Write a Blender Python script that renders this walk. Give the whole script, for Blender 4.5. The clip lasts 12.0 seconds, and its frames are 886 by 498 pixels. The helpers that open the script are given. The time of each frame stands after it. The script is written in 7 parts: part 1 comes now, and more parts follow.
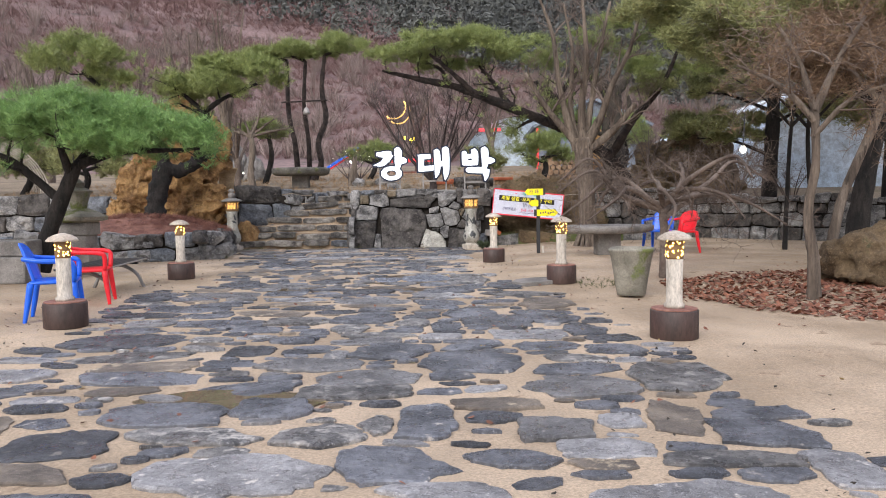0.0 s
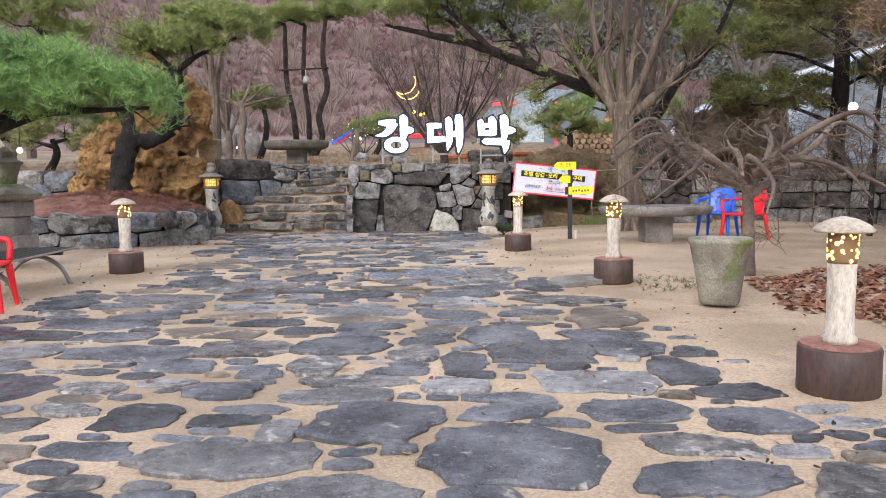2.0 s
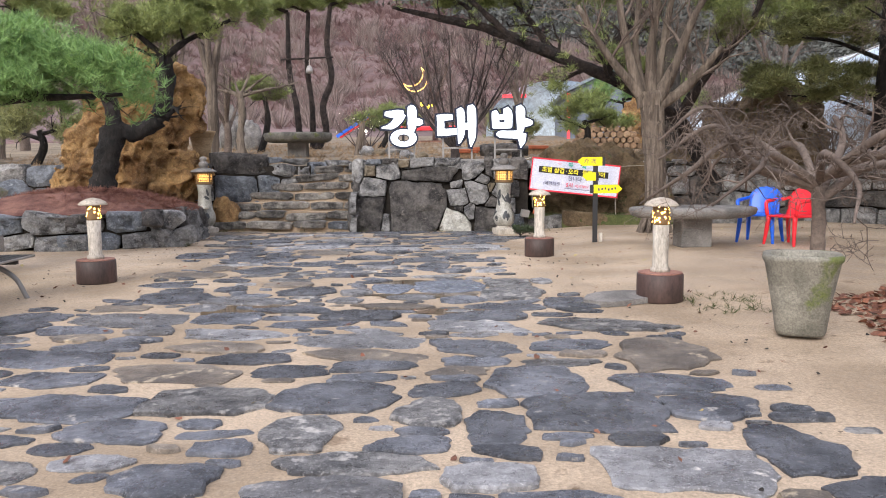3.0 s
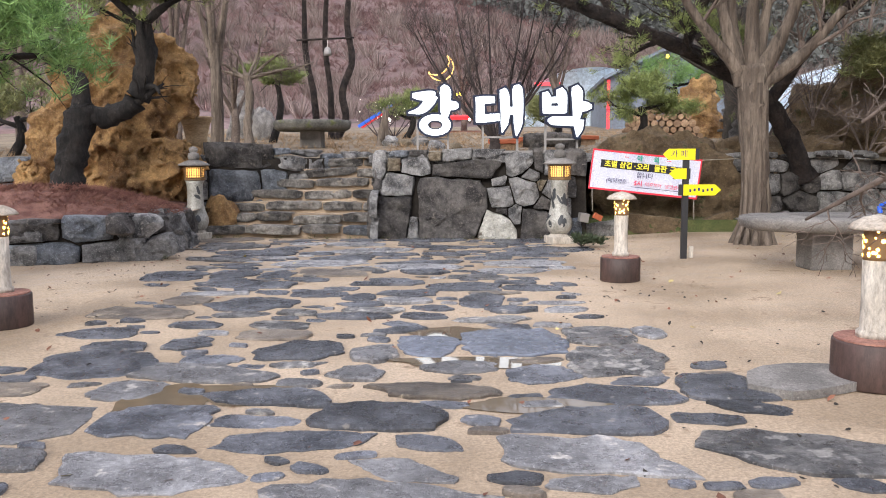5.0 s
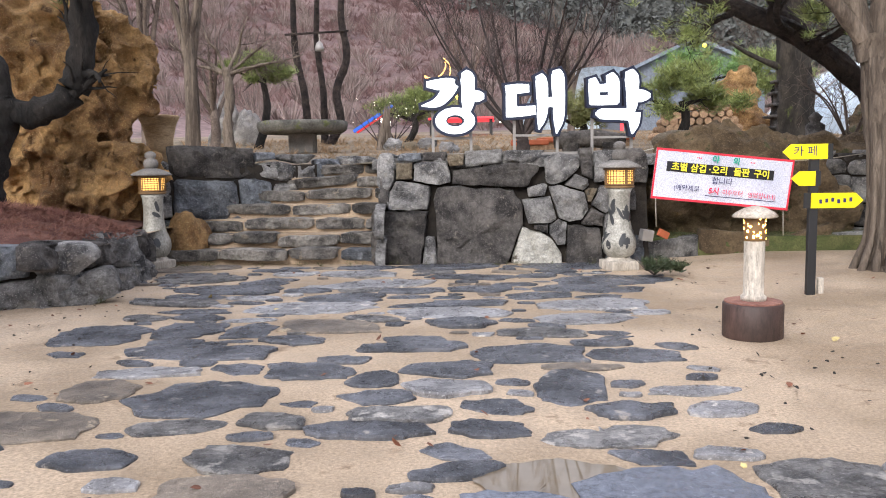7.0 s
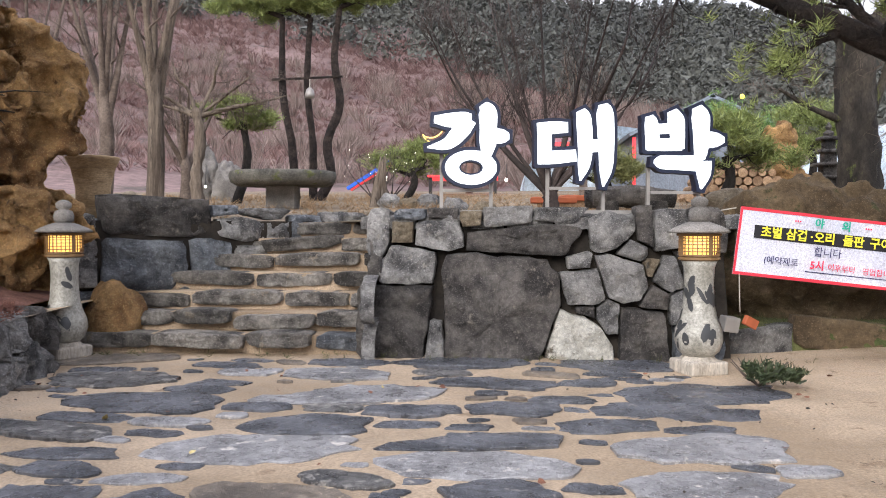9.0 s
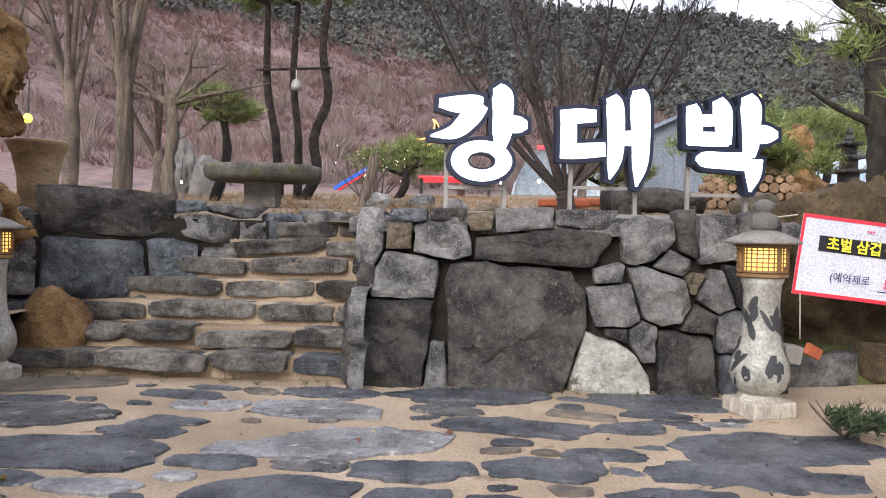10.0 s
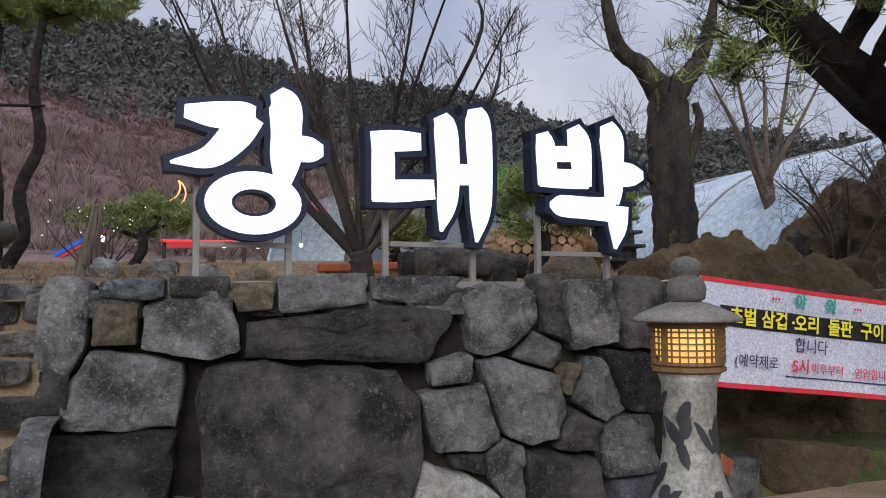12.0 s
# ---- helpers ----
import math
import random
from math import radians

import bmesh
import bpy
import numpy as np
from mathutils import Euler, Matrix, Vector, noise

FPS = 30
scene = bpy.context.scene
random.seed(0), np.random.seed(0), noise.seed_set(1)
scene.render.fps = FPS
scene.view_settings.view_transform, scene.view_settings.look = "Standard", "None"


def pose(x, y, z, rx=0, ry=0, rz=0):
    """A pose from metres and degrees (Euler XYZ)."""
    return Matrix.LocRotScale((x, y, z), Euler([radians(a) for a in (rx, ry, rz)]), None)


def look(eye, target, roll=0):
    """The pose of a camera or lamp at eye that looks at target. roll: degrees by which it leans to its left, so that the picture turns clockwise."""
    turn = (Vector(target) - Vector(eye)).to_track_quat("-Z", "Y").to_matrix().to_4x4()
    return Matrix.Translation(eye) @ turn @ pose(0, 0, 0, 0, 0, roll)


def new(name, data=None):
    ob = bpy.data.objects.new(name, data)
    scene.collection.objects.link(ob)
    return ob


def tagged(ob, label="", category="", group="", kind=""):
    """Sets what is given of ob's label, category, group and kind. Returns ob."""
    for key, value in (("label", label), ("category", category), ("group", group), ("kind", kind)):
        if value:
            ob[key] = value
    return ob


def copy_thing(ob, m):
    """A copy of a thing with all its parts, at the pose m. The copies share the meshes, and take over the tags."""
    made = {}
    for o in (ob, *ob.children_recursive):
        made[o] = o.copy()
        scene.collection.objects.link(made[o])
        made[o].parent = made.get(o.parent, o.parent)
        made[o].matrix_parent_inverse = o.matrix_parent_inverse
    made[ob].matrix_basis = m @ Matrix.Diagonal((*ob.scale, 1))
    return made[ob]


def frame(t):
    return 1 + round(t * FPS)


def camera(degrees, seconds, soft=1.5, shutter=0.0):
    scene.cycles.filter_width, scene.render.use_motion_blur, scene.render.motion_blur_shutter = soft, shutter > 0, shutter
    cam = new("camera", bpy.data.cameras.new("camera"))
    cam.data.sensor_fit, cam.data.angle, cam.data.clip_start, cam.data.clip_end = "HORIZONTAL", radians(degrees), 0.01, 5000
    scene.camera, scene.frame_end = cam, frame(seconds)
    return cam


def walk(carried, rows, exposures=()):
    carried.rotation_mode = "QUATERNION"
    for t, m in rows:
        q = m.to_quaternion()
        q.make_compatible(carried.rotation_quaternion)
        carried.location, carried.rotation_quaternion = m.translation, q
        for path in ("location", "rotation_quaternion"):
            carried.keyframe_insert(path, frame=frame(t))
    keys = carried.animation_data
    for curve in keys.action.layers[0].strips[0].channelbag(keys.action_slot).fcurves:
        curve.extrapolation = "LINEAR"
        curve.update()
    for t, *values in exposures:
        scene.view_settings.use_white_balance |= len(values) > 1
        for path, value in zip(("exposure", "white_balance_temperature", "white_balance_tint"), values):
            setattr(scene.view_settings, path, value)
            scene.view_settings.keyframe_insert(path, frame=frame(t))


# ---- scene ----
cam = camera(59.4, 12.0, soft=1.0)
PATH = [
    (0, (0.613, 0.308, 1.279), (0.534, 2.302, 1.143), -0.8),
    (0.5, (0.59, 0.944, 1.275), (0.491, 2.938, 1.156), -0.9),
    (1, (0.523, 1.569, 1.259), (0.411, 3.561, 1.129), -1.2),
    (1.5, (0.529, 2.286, 1.225), (0.405, 4.275, 1.062), -1.3),
    (2, (0.47, 2.965, 1.191), (0.363, 4.953, 1.003), -0.7),
    (2.5, (0.401, 3.637, 1.204), (0.287, 5.622, 0.99), -0.6),
    (3, (0.31, 4.222, 1.24), (0.187, 6.208, 1.035), -0.5),
    (3.2, (0.26, 4.469, 1.23), (0.14, 6.454, 1.013), -0.6),
    (4.8, (-0.074, 6.716, 1.29), (-0.251, 8.694, 1.051), -0.5),
    (5, (-0.133, 6.963, 1.271), (-0.314, 8.942, 1.046), -0.3),
    (5.5, (-0.304, 7.557, 1.294), (-0.476, 9.537, 1.071), -0.5),
    (6, (-0.439, 8.264, 1.269), (-0.614, 10.246, 1.061), -0.5),
    (6.5, (-0.618, 8.901, 1.238), (-0.788, 10.883, 1.032), -0.7),
    (7, (-0.763, 9.587, 1.252), (-0.93, 11.569, 1.044), -1.0),
    (7.5, (-0.884, 10.186, 1.257), (-1.023, 12.172, 1.064), -1.0),
    (7.7, (-0.892, 10.445, 1.258), (-1.036, 12.432, 1.081), -1.0),
    (9.3, (-1.231, 12.515, 1.248), (-1.375, 14.51, 1.209), 0.3),
    (9.5, (-1.295, 12.762, 1.264), (-1.417, 14.758, 1.227), 0.4),
    (10, (-1.38, 13.367, 1.253), (-1.496, 15.363, 1.21), 1.1),
    (10.5, (-1.483, 13.992, 1.27), (-1.544, 15.991, 1.256), 1.5),
    (11, (-1.553, 14.577, 1.264), (-1.552, 16.576, 1.308), 2.0),
    (11.5, (-1.582, 15.136, 1.28), (-1.231, 17.103, 1.358), 1.9),
    (12, (-1.523, 15.647, 1.327), (-1.018, 17.577, 1.458), -0.4),
]
walk(cam, [(t, look(eye, target, roll)) for t, eye, target, roll in PATH], [(0, 0.69, 6240, 10), (1.5, 0.88, 6290, 10), (2.5, 0.87, 6280, 10), (5, 0.93, 6260, 10), (7.5, 0.97, 6240, 10), (9.5, 0.96, 6300, 10), (10.5, 0.83, 6200, 10), (11.0, 0.64, 6120, 10), (11.5, 0.27, 6030, 10), (12, -0.1, 6000, 10)])

# ---- light ----
SUN_EL, SUN_AZ = radians(27), radians(200)
world = bpy.data.worlds.new("overcast_dusk")
scene.world = world
world.use_nodes = True
wn = world.node_tree.nodes
wl = world.node_tree.links
sky = wn.new("ShaderNodeTexSky")
sky.sky_type = "NISHITA"
sky.sun_disc = False
sky.sun_elevation, sky.sun_rotation = SUN_EL, SUN_AZ
sky.air_density, sky.dust_density = 1.4, 3.0
cloud = wn.new("ShaderNodeTexNoise")
cloud.inputs["Scale"].default_value = 3.2
cloud.inputs["Detail"].default_value = 6
cramp = wn.new("ShaderNodeValToRGB")
cramp.color_ramp.elements[0].position, cramp.color_ramp.elements[0].color = 0.36, (6.0, 6.2, 7.7, 1)
cramp.color_ramp.elements[1].position, cramp.color_ramp.elements[1].color = 0.62, (10.0, 9.7, 10.2, 1)
wmix = wn.new("ShaderNodeMix")
wmix.data_type = "RGBA"
wmix.inputs["Factor"].default_value = 0.86
wl.new(cloud.outputs["Fac"], cramp.inputs["Fac"])
wl.new(sky.outputs["Color"], wmix.inputs[6])
wl.new(cramp.outputs["Color"], wmix.inputs[7])
up = wn.new("ShaderNodeTexCoord")
height = wn.new("ShaderNodeSeparateXYZ")
wl.new(up.outputs["Generated"], height.inputs[0])
veil = wn.new("ShaderNodeMapRange")
veil.inputs[3].default_value, veil.inputs[4].default_value = 0.57 * 0.105, 1.22 * 0.105
wl.new(height.outputs["Z"], veil.inputs[0])
wl.new(veil.outputs[0], wn["Background"].inputs["Strength"])
wl.new(wmix.outputs[2], wn["Background"].inputs["Color"])
sun = new("sun", bpy.data.lights.new("sun", "SUN"))
sun.data.energy, sun.data.angle, sun.data.color = 1.5, radians(30), (1.0, 0.95, 0.88)
sun.matrix_world = look((0, 0, 30), (0 - 30 * math.sin(SUN_AZ) / math.tan(SUN_EL), -30 * math.cos(SUN_AZ) / math.tan(SUN_EL), 0))


# ---- materials ----
def surface(name, dark, light, scale=2.0, fine=30.0, rough=0.85, bump=0.4, vary=0.25, spots=None, spot_at=0.62, spot_scale=6.0, metal=0.0, wet=0.0, stretch=(1, 1, 1), island=False, bump_mid=0.5, grit=0.0, grain=0.5):
    """A weathered surface: two colours in large patches, fine grain, speckles of a third colour, relief, and a shift from piece to piece."""
    m = bpy.data.materials.new(name)
    m.use_nodes = True
    n, l = m.node_tree.nodes, m.node_tree.links
    b = n["Principled BSDF"]
    geo = n.new("ShaderNodeNewGeometry")
    info = n.new("ShaderNodeObjectInfo")
    shift = n.new("ShaderNodeVectorMath")
    shift.operation = "MULTIPLY_ADD"
    shift.inputs[1].default_value = stretch
    l.new(geo.outputs["Position"], shift.inputs[0])
    rnd = n.new("ShaderNodeMath")
    rnd.operation = "MULTIPLY"
    rnd.inputs[1].default_value = 40.0
    pick = geo.outputs["Random Per Island"] if island else info.outputs["Random"]
    l.new(pick, rnd.inputs[0])
    l.new(rnd.outputs[0], shift.inputs[2])

    def noise_at(s, detail, roughness=0.6):
        t = n.new("ShaderNodeTexNoise")
        t.inputs["Scale"].default_value, t.inputs["Detail"].default_value, t.inputs["Roughness"].default_value = s, detail, roughness
        l.new(shift.outputs[0], t.inputs["Vector"])
        return t

    big, small, mid = noise_at(scale, 4), noise_at(fine, 6, 0.8), noise_at(spot_scale, 6, 0.65)
    mix = n.new("ShaderNodeMix")
    mix.data_type = "RGBA"
    ramp = n.new("ShaderNodeMapRange")
    ramp.inputs[1].default_value, ramp.inputs[2].default_value = 0.38, 0.62
    l.new(big.outputs["Fac"], ramp.inputs[0])
    l.new(ramp.outputs[0], mix.inputs[0])
    mix.inputs[6].default_value, mix.inputs[7].default_value = (*dark, 1), (*light, 1)
    last = mix.outputs[2]
    if spots:
        sm = n.new("ShaderNodeMix")
        sm.data_type = "RGBA"
        sr = n.new("ShaderNodeMapRange")
        sr.inputs[1].default_value, sr.inputs[2].default_value = spot_at, spot_at + 0.06
        l.new(mid.outputs["Fac"], sr.inputs[0])
        l.new(sr.outputs[0], sm.inputs[0])
        l.new(last, sm.inputs[6])
        sm.inputs[7].default_value = (*spots, 1)
        last = sm.outputs[2]
    if grit:
        # crisp pale flecks painted in place of glints, and colour-darkened pits, over the grain
        fleck, pit = noise_at(fine * 4.2, 5, 0.7), noise_at(fine * 1.9, 6, 0.75)
        for tex, at, tone in ((fleck, 0.57, [min(0.8, 1.7 * c + 0.05) for c in light]), (pit, 0.61, [0.4 * c for c in dark])):
            gm = n.new("ShaderNodeMix")
            gm.data_type = "RGBA"
            gr = n.new("ShaderNodeMapRange")
            gr.inputs[1].default_value, gr.inputs[2].default_value = at, at + 0.05
            gr.inputs[4].default_value = grit
            l.new(tex.outputs["Fac"], gr.inputs[0])
            l.new(gr.outputs[0], gm.inputs[0])
            l.new(last, gm.inputs[6])
            gm.inputs[7].default_value = (*tone, 1)
            last = gm.outputs[2]
    hsv = n.new("ShaderNodeHueSaturation")
    val = n.new("ShaderNodeMapRange")
    val.inputs[1].default_value, val.inputs[2].default_value = 0.3, 0.7
    val.inputs[3].default_value, val.inputs[4].default_value = 1 - grain, 1 + grain
    l.new(small.outputs["Fac"], val.inputs[0])
    piece = n.new("ShaderNodeMapRange")
    piece.inputs[3].default_value, piece.inputs[4].default_value = 1 - vary, 1 + vary
    l.new(pick, piece.inputs[0])
    mul = n.new("ShaderNodeMath")
    mul.operation = "MULTIPLY"
    l.new(val.outputs[0], mul.inputs[0])
    l.new(piece.outputs[0], mul.inputs[1])
    l.new(mul.outputs[0], hsv.inputs["Value"])
    l.new(last, hsv.inputs["Color"])
    l.new(hsv.outputs["Color"], b.inputs["Base Color"])
    if wet:
        rr = n.new("ShaderNodeMapRange")
        rr.inputs[1].default_value, rr.inputs[2].default_value = 0.4, 0.6
        rr.inputs[3].default_value, rr.inputs[4].default_value = wet, rough
        l.new(mid.outputs["Fac"], rr.inputs[0])
        l.new(rr.outputs[0], b.inputs["Roughness"])
    else:
        b.inputs["Roughness"].default_value = rough
    b.inputs["Metallic"].default_value = metal
    if bump:
        add = n.new("ShaderNodeMath")
        add.operation = "MULTIPLY_ADD"
        add.inputs[1].default_value = bump_mid * 4
        l.new(mid.outputs["Fac"], add.inputs[0])
        l.new(small.outputs["Fac"], add.inputs[2])
        if grit:
            dent = n.new("ShaderNodeMath")
            dent.operation = "MULTIPLY_ADD"
            dent.inputs[1].default_value = 2.2
            l.new(pit.outputs["Fac"], dent.inputs[0])
            l.new(add.outputs[0], dent.inputs[2])
            add = dent
        bp = n.new("ShaderNodeBump")
        bp.inputs["Strength"].default_value = bump
        bp.inputs["Distance"].default_value = 0.03
        l.new(add.outputs[0], bp.inputs["Height"])
        l.new(bp.outputs[0], b.inputs["Normal"])
    return m


def plain(name, colour, rough=0.5, metal=0.0, emit=0.0, glow=None):
    m = bpy.data.materials.new(name)
    m.use_nodes = True
    n, l = m.node_tree.nodes, m.node_tree.links
    b = n["Principled BSDF"]
    b.inputs["Roughness"].default_value, b.inputs["Metallic"].default_value = rough, metal
    if emit:
        b.inputs["Base Color"].default_value = (*colour, 1)
        b.inputs["Emission Color"].default_value = (*(glow or colour), 1)
        b.inputs["Emission Strength"].default_value = emit
        return m
    t = n.new("ShaderNodeTexNoise")
    t.inputs["Scale"].default_value, t.inputs["Detail"].default_value = 9.0, 6.0
    geo = n.new("ShaderNodeNewGeometry")
    l.new(geo.outputs["Position"], t.inputs["Vector"])
    mr = n.new("ShaderNodeMapRange")
    mr.inputs[1].default_value, mr.inputs[2].default_value = 0.3, 0.7
    mr.inputs[3].default_value, mr.inputs[4].default_value = 0.86, 1.12
    l.new(t.outputs["Fac"], mr.inputs[0])
    hsv = n.new("ShaderNodeHueSaturation")
    hsv.inputs["Color"].default_value = (*colour, 1)
    l.new(mr.outputs[0], hsv.inputs["Value"])
    l.new(hsv.outputs[0], b.inputs["Base Color"])
    return m


M_SAND = surface("sand", (0.32, 0.237, 0.156), (0.50, 0.385, 0.272), 0.8, 60, 0.9, 0.45, 0.0, (0.26, 0.185, 0.12), 0.62, 3.2, wet=0.55)
M_SLAB = surface("slate_slab", (0.042, 0.046, 0.056), (0.145, 0.15, 0.17), 2.6, 20, 0.55, 0.5, 0.45, (0.36, 0.33, 0.30), 0.63, 7.0, wet=0.14, grit=0.5)
M_SLAB_GREY = surface("grey_slab", (0.12, 0.118, 0.122), (0.25, 0.245, 0.25), 2.6, 20, 0.6, 0.5, 0.35, (0.42, 0.39, 0.36), 0.6, 7.0, wet=0.16, grit=0.5)
M_SLAB_PALE = surface("mottled_slab", (0.10, 0.10, 0.105), (0.27, 0.26, 0.255), 5.0, 20, 0.6, 0.8, 0.3, (0.50, 0.47, 0.44), 0.55, 6.0, wet=0.22, grit=0.55)
M_SLAB_BROWN = surface("brown_slab", (0.10, 0.083, 0.07), (0.235, 0.195, 0.155), 2.6, 20, 0.6, 0.6, 0.3, (0.38, 0.31, 0.22), 0.6, 5.0, wet=0.3, grit=0.4)
# wet slab; the blue reflection on it is put into its base colour
M_SLAB_BLUE = surface("wet_slab_blue_sheen", (0.10, 0.115, 0.15), (0.17, 0.185, 0.225), 1.5, 22, 0.3, 0.3, 0.1, (0.28, 0.28, 0.3), 0.68, 5.0, wet=0.12)
M_STONE = surface("grey_fieldstone", (0.095, 0.093, 0.094), (0.41, 0.395, 0.38), 3.6, 19, 0.8, 1.0, 0.3, (0.37, 0.345, 0.31), 0.6, 8.0, bump_mid=1.1, grit=0.6)
M_STONE_DARK = surface("dark_fieldstone", (0.034, 0.03, 0.029), (0.18, 0.162, 0.147), 3.2, 17, 0.75, 1.0, 0.2, (0.25, 0.22, 0.185), 0.62, 6.0, bump_mid=1.1, grit=0.5)
M_STONE_TAN = surface("tan_fieldstone", (0.20, 0.155, 0.10), (0.30, 0.25, 0.18), 3.0, 24, 0.85, 0.8, 0.2, (0.13, 0.12, 0.10), 0.6, 7.0, grit=0.5)
M_STONE_WHITE = surface("pale_quartz", (0.36, 0.34, 0.29), (0.62, 0.60, 0.54), 5.0, 24, 0.8, 0.7, 0.05, (0.15, 0.13, 0.10), 0.58, 5.0, grit=0.5)
M_STONE_BLUE = surface("blue_grey_stone", (0.09, 0.1, 0.118), (0.29, 0.31, 0.34), 3.0, 18, 0.7, 1.0, 0.15, (0.36, 0.37, 0.39), 0.6, 8.0, bump_mid=1.1, grit=0.6)
M_STEP = surface("step_stone", (0.07, 0.064, 0.06), (0.37, 0.34, 0.305), 3.4, 20, 0.75, 1.0, 0.25, (0.32, 0.27, 0.21), 0.6, 7.0, bump_mid=1.1, grit=0.5)
# near-black earth: gap shadow painted behind wall stones; also pot soil and path crumbs
M_JOINT = surface("joint_shade_and_soil", (0.014, 0.011, 0.009), (0.04, 0.032, 0.024), 3.0, 30, 0.95, 0.5, 0.0)
M_TUFA = surface("ochre_tufa", (0.20, 0.10, 0.036), (0.58, 0.35, 0.145), 1.6, 14, 0.92, 1.0, 0.05, (0.15, 0.08, 0.035), 0.62, 4.0, bump_mid=1.2, grit=0.35)
M_BANK = surface("mossy_brown_rock", (0.105, 0.07, 0.036), (0.235, 0.165, 0.092), 1.5, 14, 0.92, 1.0, 0.15, (0.085, 0.085, 0.035), 0.58, 3.0, bump_mid=1.2, grit=0.4)
M_GRANITE = surface("grey_granite", (0.14, 0.13, 0.12), (0.27, 0.25, 0.23), 3.0, 60, 0.85, 0.4, 0.1, (0.14, 0.13, 0.12), 0.64, 9.0, grit=0.4)
M_GRANITE_MOSS = surface("mossy_granite", (0.16, 0.15, 0.12), (0.29, 0.27, 0.22), 3.0, 60, 0.9, 0.5, 0.0, (0.13, 0.15, 0.045), 0.54, 1.6)
M_MULCH = surface("red_brown_mulch", (0.15, 0.06, 0.045), (0.31, 0.15, 0.11), 4.0, 60, 0.95, 1.0, 0.2)
M_TERRACE = surface("terrace_earth", (0.15, 0.115, 0.075), (0.28, 0.215, 0.145), 0.5, 30, 0.95, 0.6, 0.0, (0.16, 0.13, 0.08), 0.55, 1.2)
M_GRASS = surface("grass", (0.055, 0.07, 0.02), (0.12, 0.12, 0.045), 3.0, 50, 0.9, 0.6, 0.3, island=True)
M_LEAF = surface("fallen_leaf", (0.13, 0.045, 0.025), (0.24, 0.10, 0.055), 6.0, 60, 0.8, 0.2, 0.4, island=True)
M_BARK_PINE = surface("dark_pine_bark", (0.007, 0.006, 0.0055), (0.026, 0.021, 0.018), 6.0, 24, 0.95, 1.0, 0.1, (0.085, 0.07, 0.055), 0.64, 14.0, stretch=(1, 1, 0.35))
M_BARK_RED = surface("reddish_pine_bark", (0.018, 0.013, 0.012), (0.06, 0.042, 0.035), 5.0, 24, 0.95, 1.0, 0.1, (0.11, 0.075, 0.06), 0.66, 12.0, bump_mid=1.4)
M_BARK_GREY = surface("grey_fibrous_bark", (0.095, 0.072, 0.055), (0.225, 0.18, 0.14), 5.0, 30, 0.95, 1.0, 0.1, (0.055, 0.042, 0.032), 0.6, 9.0, stretch=(1, 1, 0.12))
M_BARK_MOSS = surface("mossy_bark", (0.025, 0.021, 0.017), (0.075, 0.062, 0.048), 4.0, 26, 0.95, 1.0, 0.1, (0.12, 0.14, 0.04), 0.58, 3.0, stretch=(1, 1, 0.4))
M_TWIG = surface("bare_twig", (0.085, 0.062, 0.05), (0.18, 0.14, 0.115), 2.0, 20, 0.9, 0.0, 0.1)
M_TWIG_DARK = surface("dark_bare_twig", (0.035, 0.027, 0.025), (0.08, 0.06, 0.055), 2.0, 20, 0.9, 0.0, 0.1)
M_TWIG_PALE = surface("pale_bare_twig", (0.10, 0.075, 0.06), (0.21, 0.16, 0.13), 2.0, 20, 0.9, 0.0, 0.1)
M_NEEDLE = surface("bright_pine_needles", (0.10, 0.20, 0.05), (0.25, 0.40, 0.125), 1.6, 9, 0.6, 0.0, 0.35, island=True)
M_NEEDLE_YEL = surface("yellow_pine_needles", (0.13, 0.175, 0.05), (0.30, 0.34, 0.11), 1.2, 9, 0.6, 0.0, 0.35, island=True)
M_NEEDLE_DARK = surface("dark_conifer_needles", (0.12, 0.14, 0.05), (0.30, 0.30, 0.12), 0.7, 9, 0.7, 0.0, 0.35, island=True)
M_NEEDLE_BROWN = surface("browned_needles", (0.13, 0.08, 0.05), (0.25, 0.165, 0.10), 0.9, 9, 0.8, 0.0, 0.35, island=True)
M_WHITEPOST = surface("chalky_painted_concrete", (0.40, 0.355, 0.295), (0.56, 0.51, 0.44), 6.0, 40, 0.8, 0.4, 0.05, (0.36, 0.29, 0.22), 0.67, 9.0, stretch=(1, 1, 0.3))
M_RUST = surface("brown_painted_steel", (0.042, 0.026, 0.022), (0.075, 0.043, 0.036), 4.0, 30, 0.55, 0.2, 0.1, (0.19, 0.07, 0.05), 0.66, 6.0, stretch=(1, 1, 0.3))
M_RUST_TOP = surface("rusty_red_top", (0.20, 0.085, 0.065), (0.30, 0.15, 0.11), 5.0, 30, 0.8, 0.3, 0.1)
M_CAP = surface("lamp_cap_concrete", (0.40, 0.33, 0.26), (0.55, 0.49, 0.41), 6.0, 40, 0.8, 0.4, 0.1)
M_BULB = plain("warm_lamp_glow", (1.0, 0.62, 0.15), 0.5, emit=7.0, glow=(1.0, 0.55, 0.10))
M_BULB_SOFT = plain("yellow_string_bulb", (1.0, 0.8, 0.1), 0.5, emit=2.2, glow=(1.0, 0.72, 0.05))
M_BULB_WHITE = plain("white_bulb", (1.0, 0.95, 0.85), 0.5, emit=3.0, glow=(1.0, 0.9, 0.75))
M_SHADE_GLOW = plain("lit_amber_core", (0.9, 0.6, 0.2), 0.5, emit=1.0, glow=(1.0, 0.52, 0.12))
M_BLUE = plain("blue_plastic", (0.012, 0.12, 0.72), 0.35)
M_RED = plain("red_plastic", (0.78, 0.018, 0.03), 0.35)
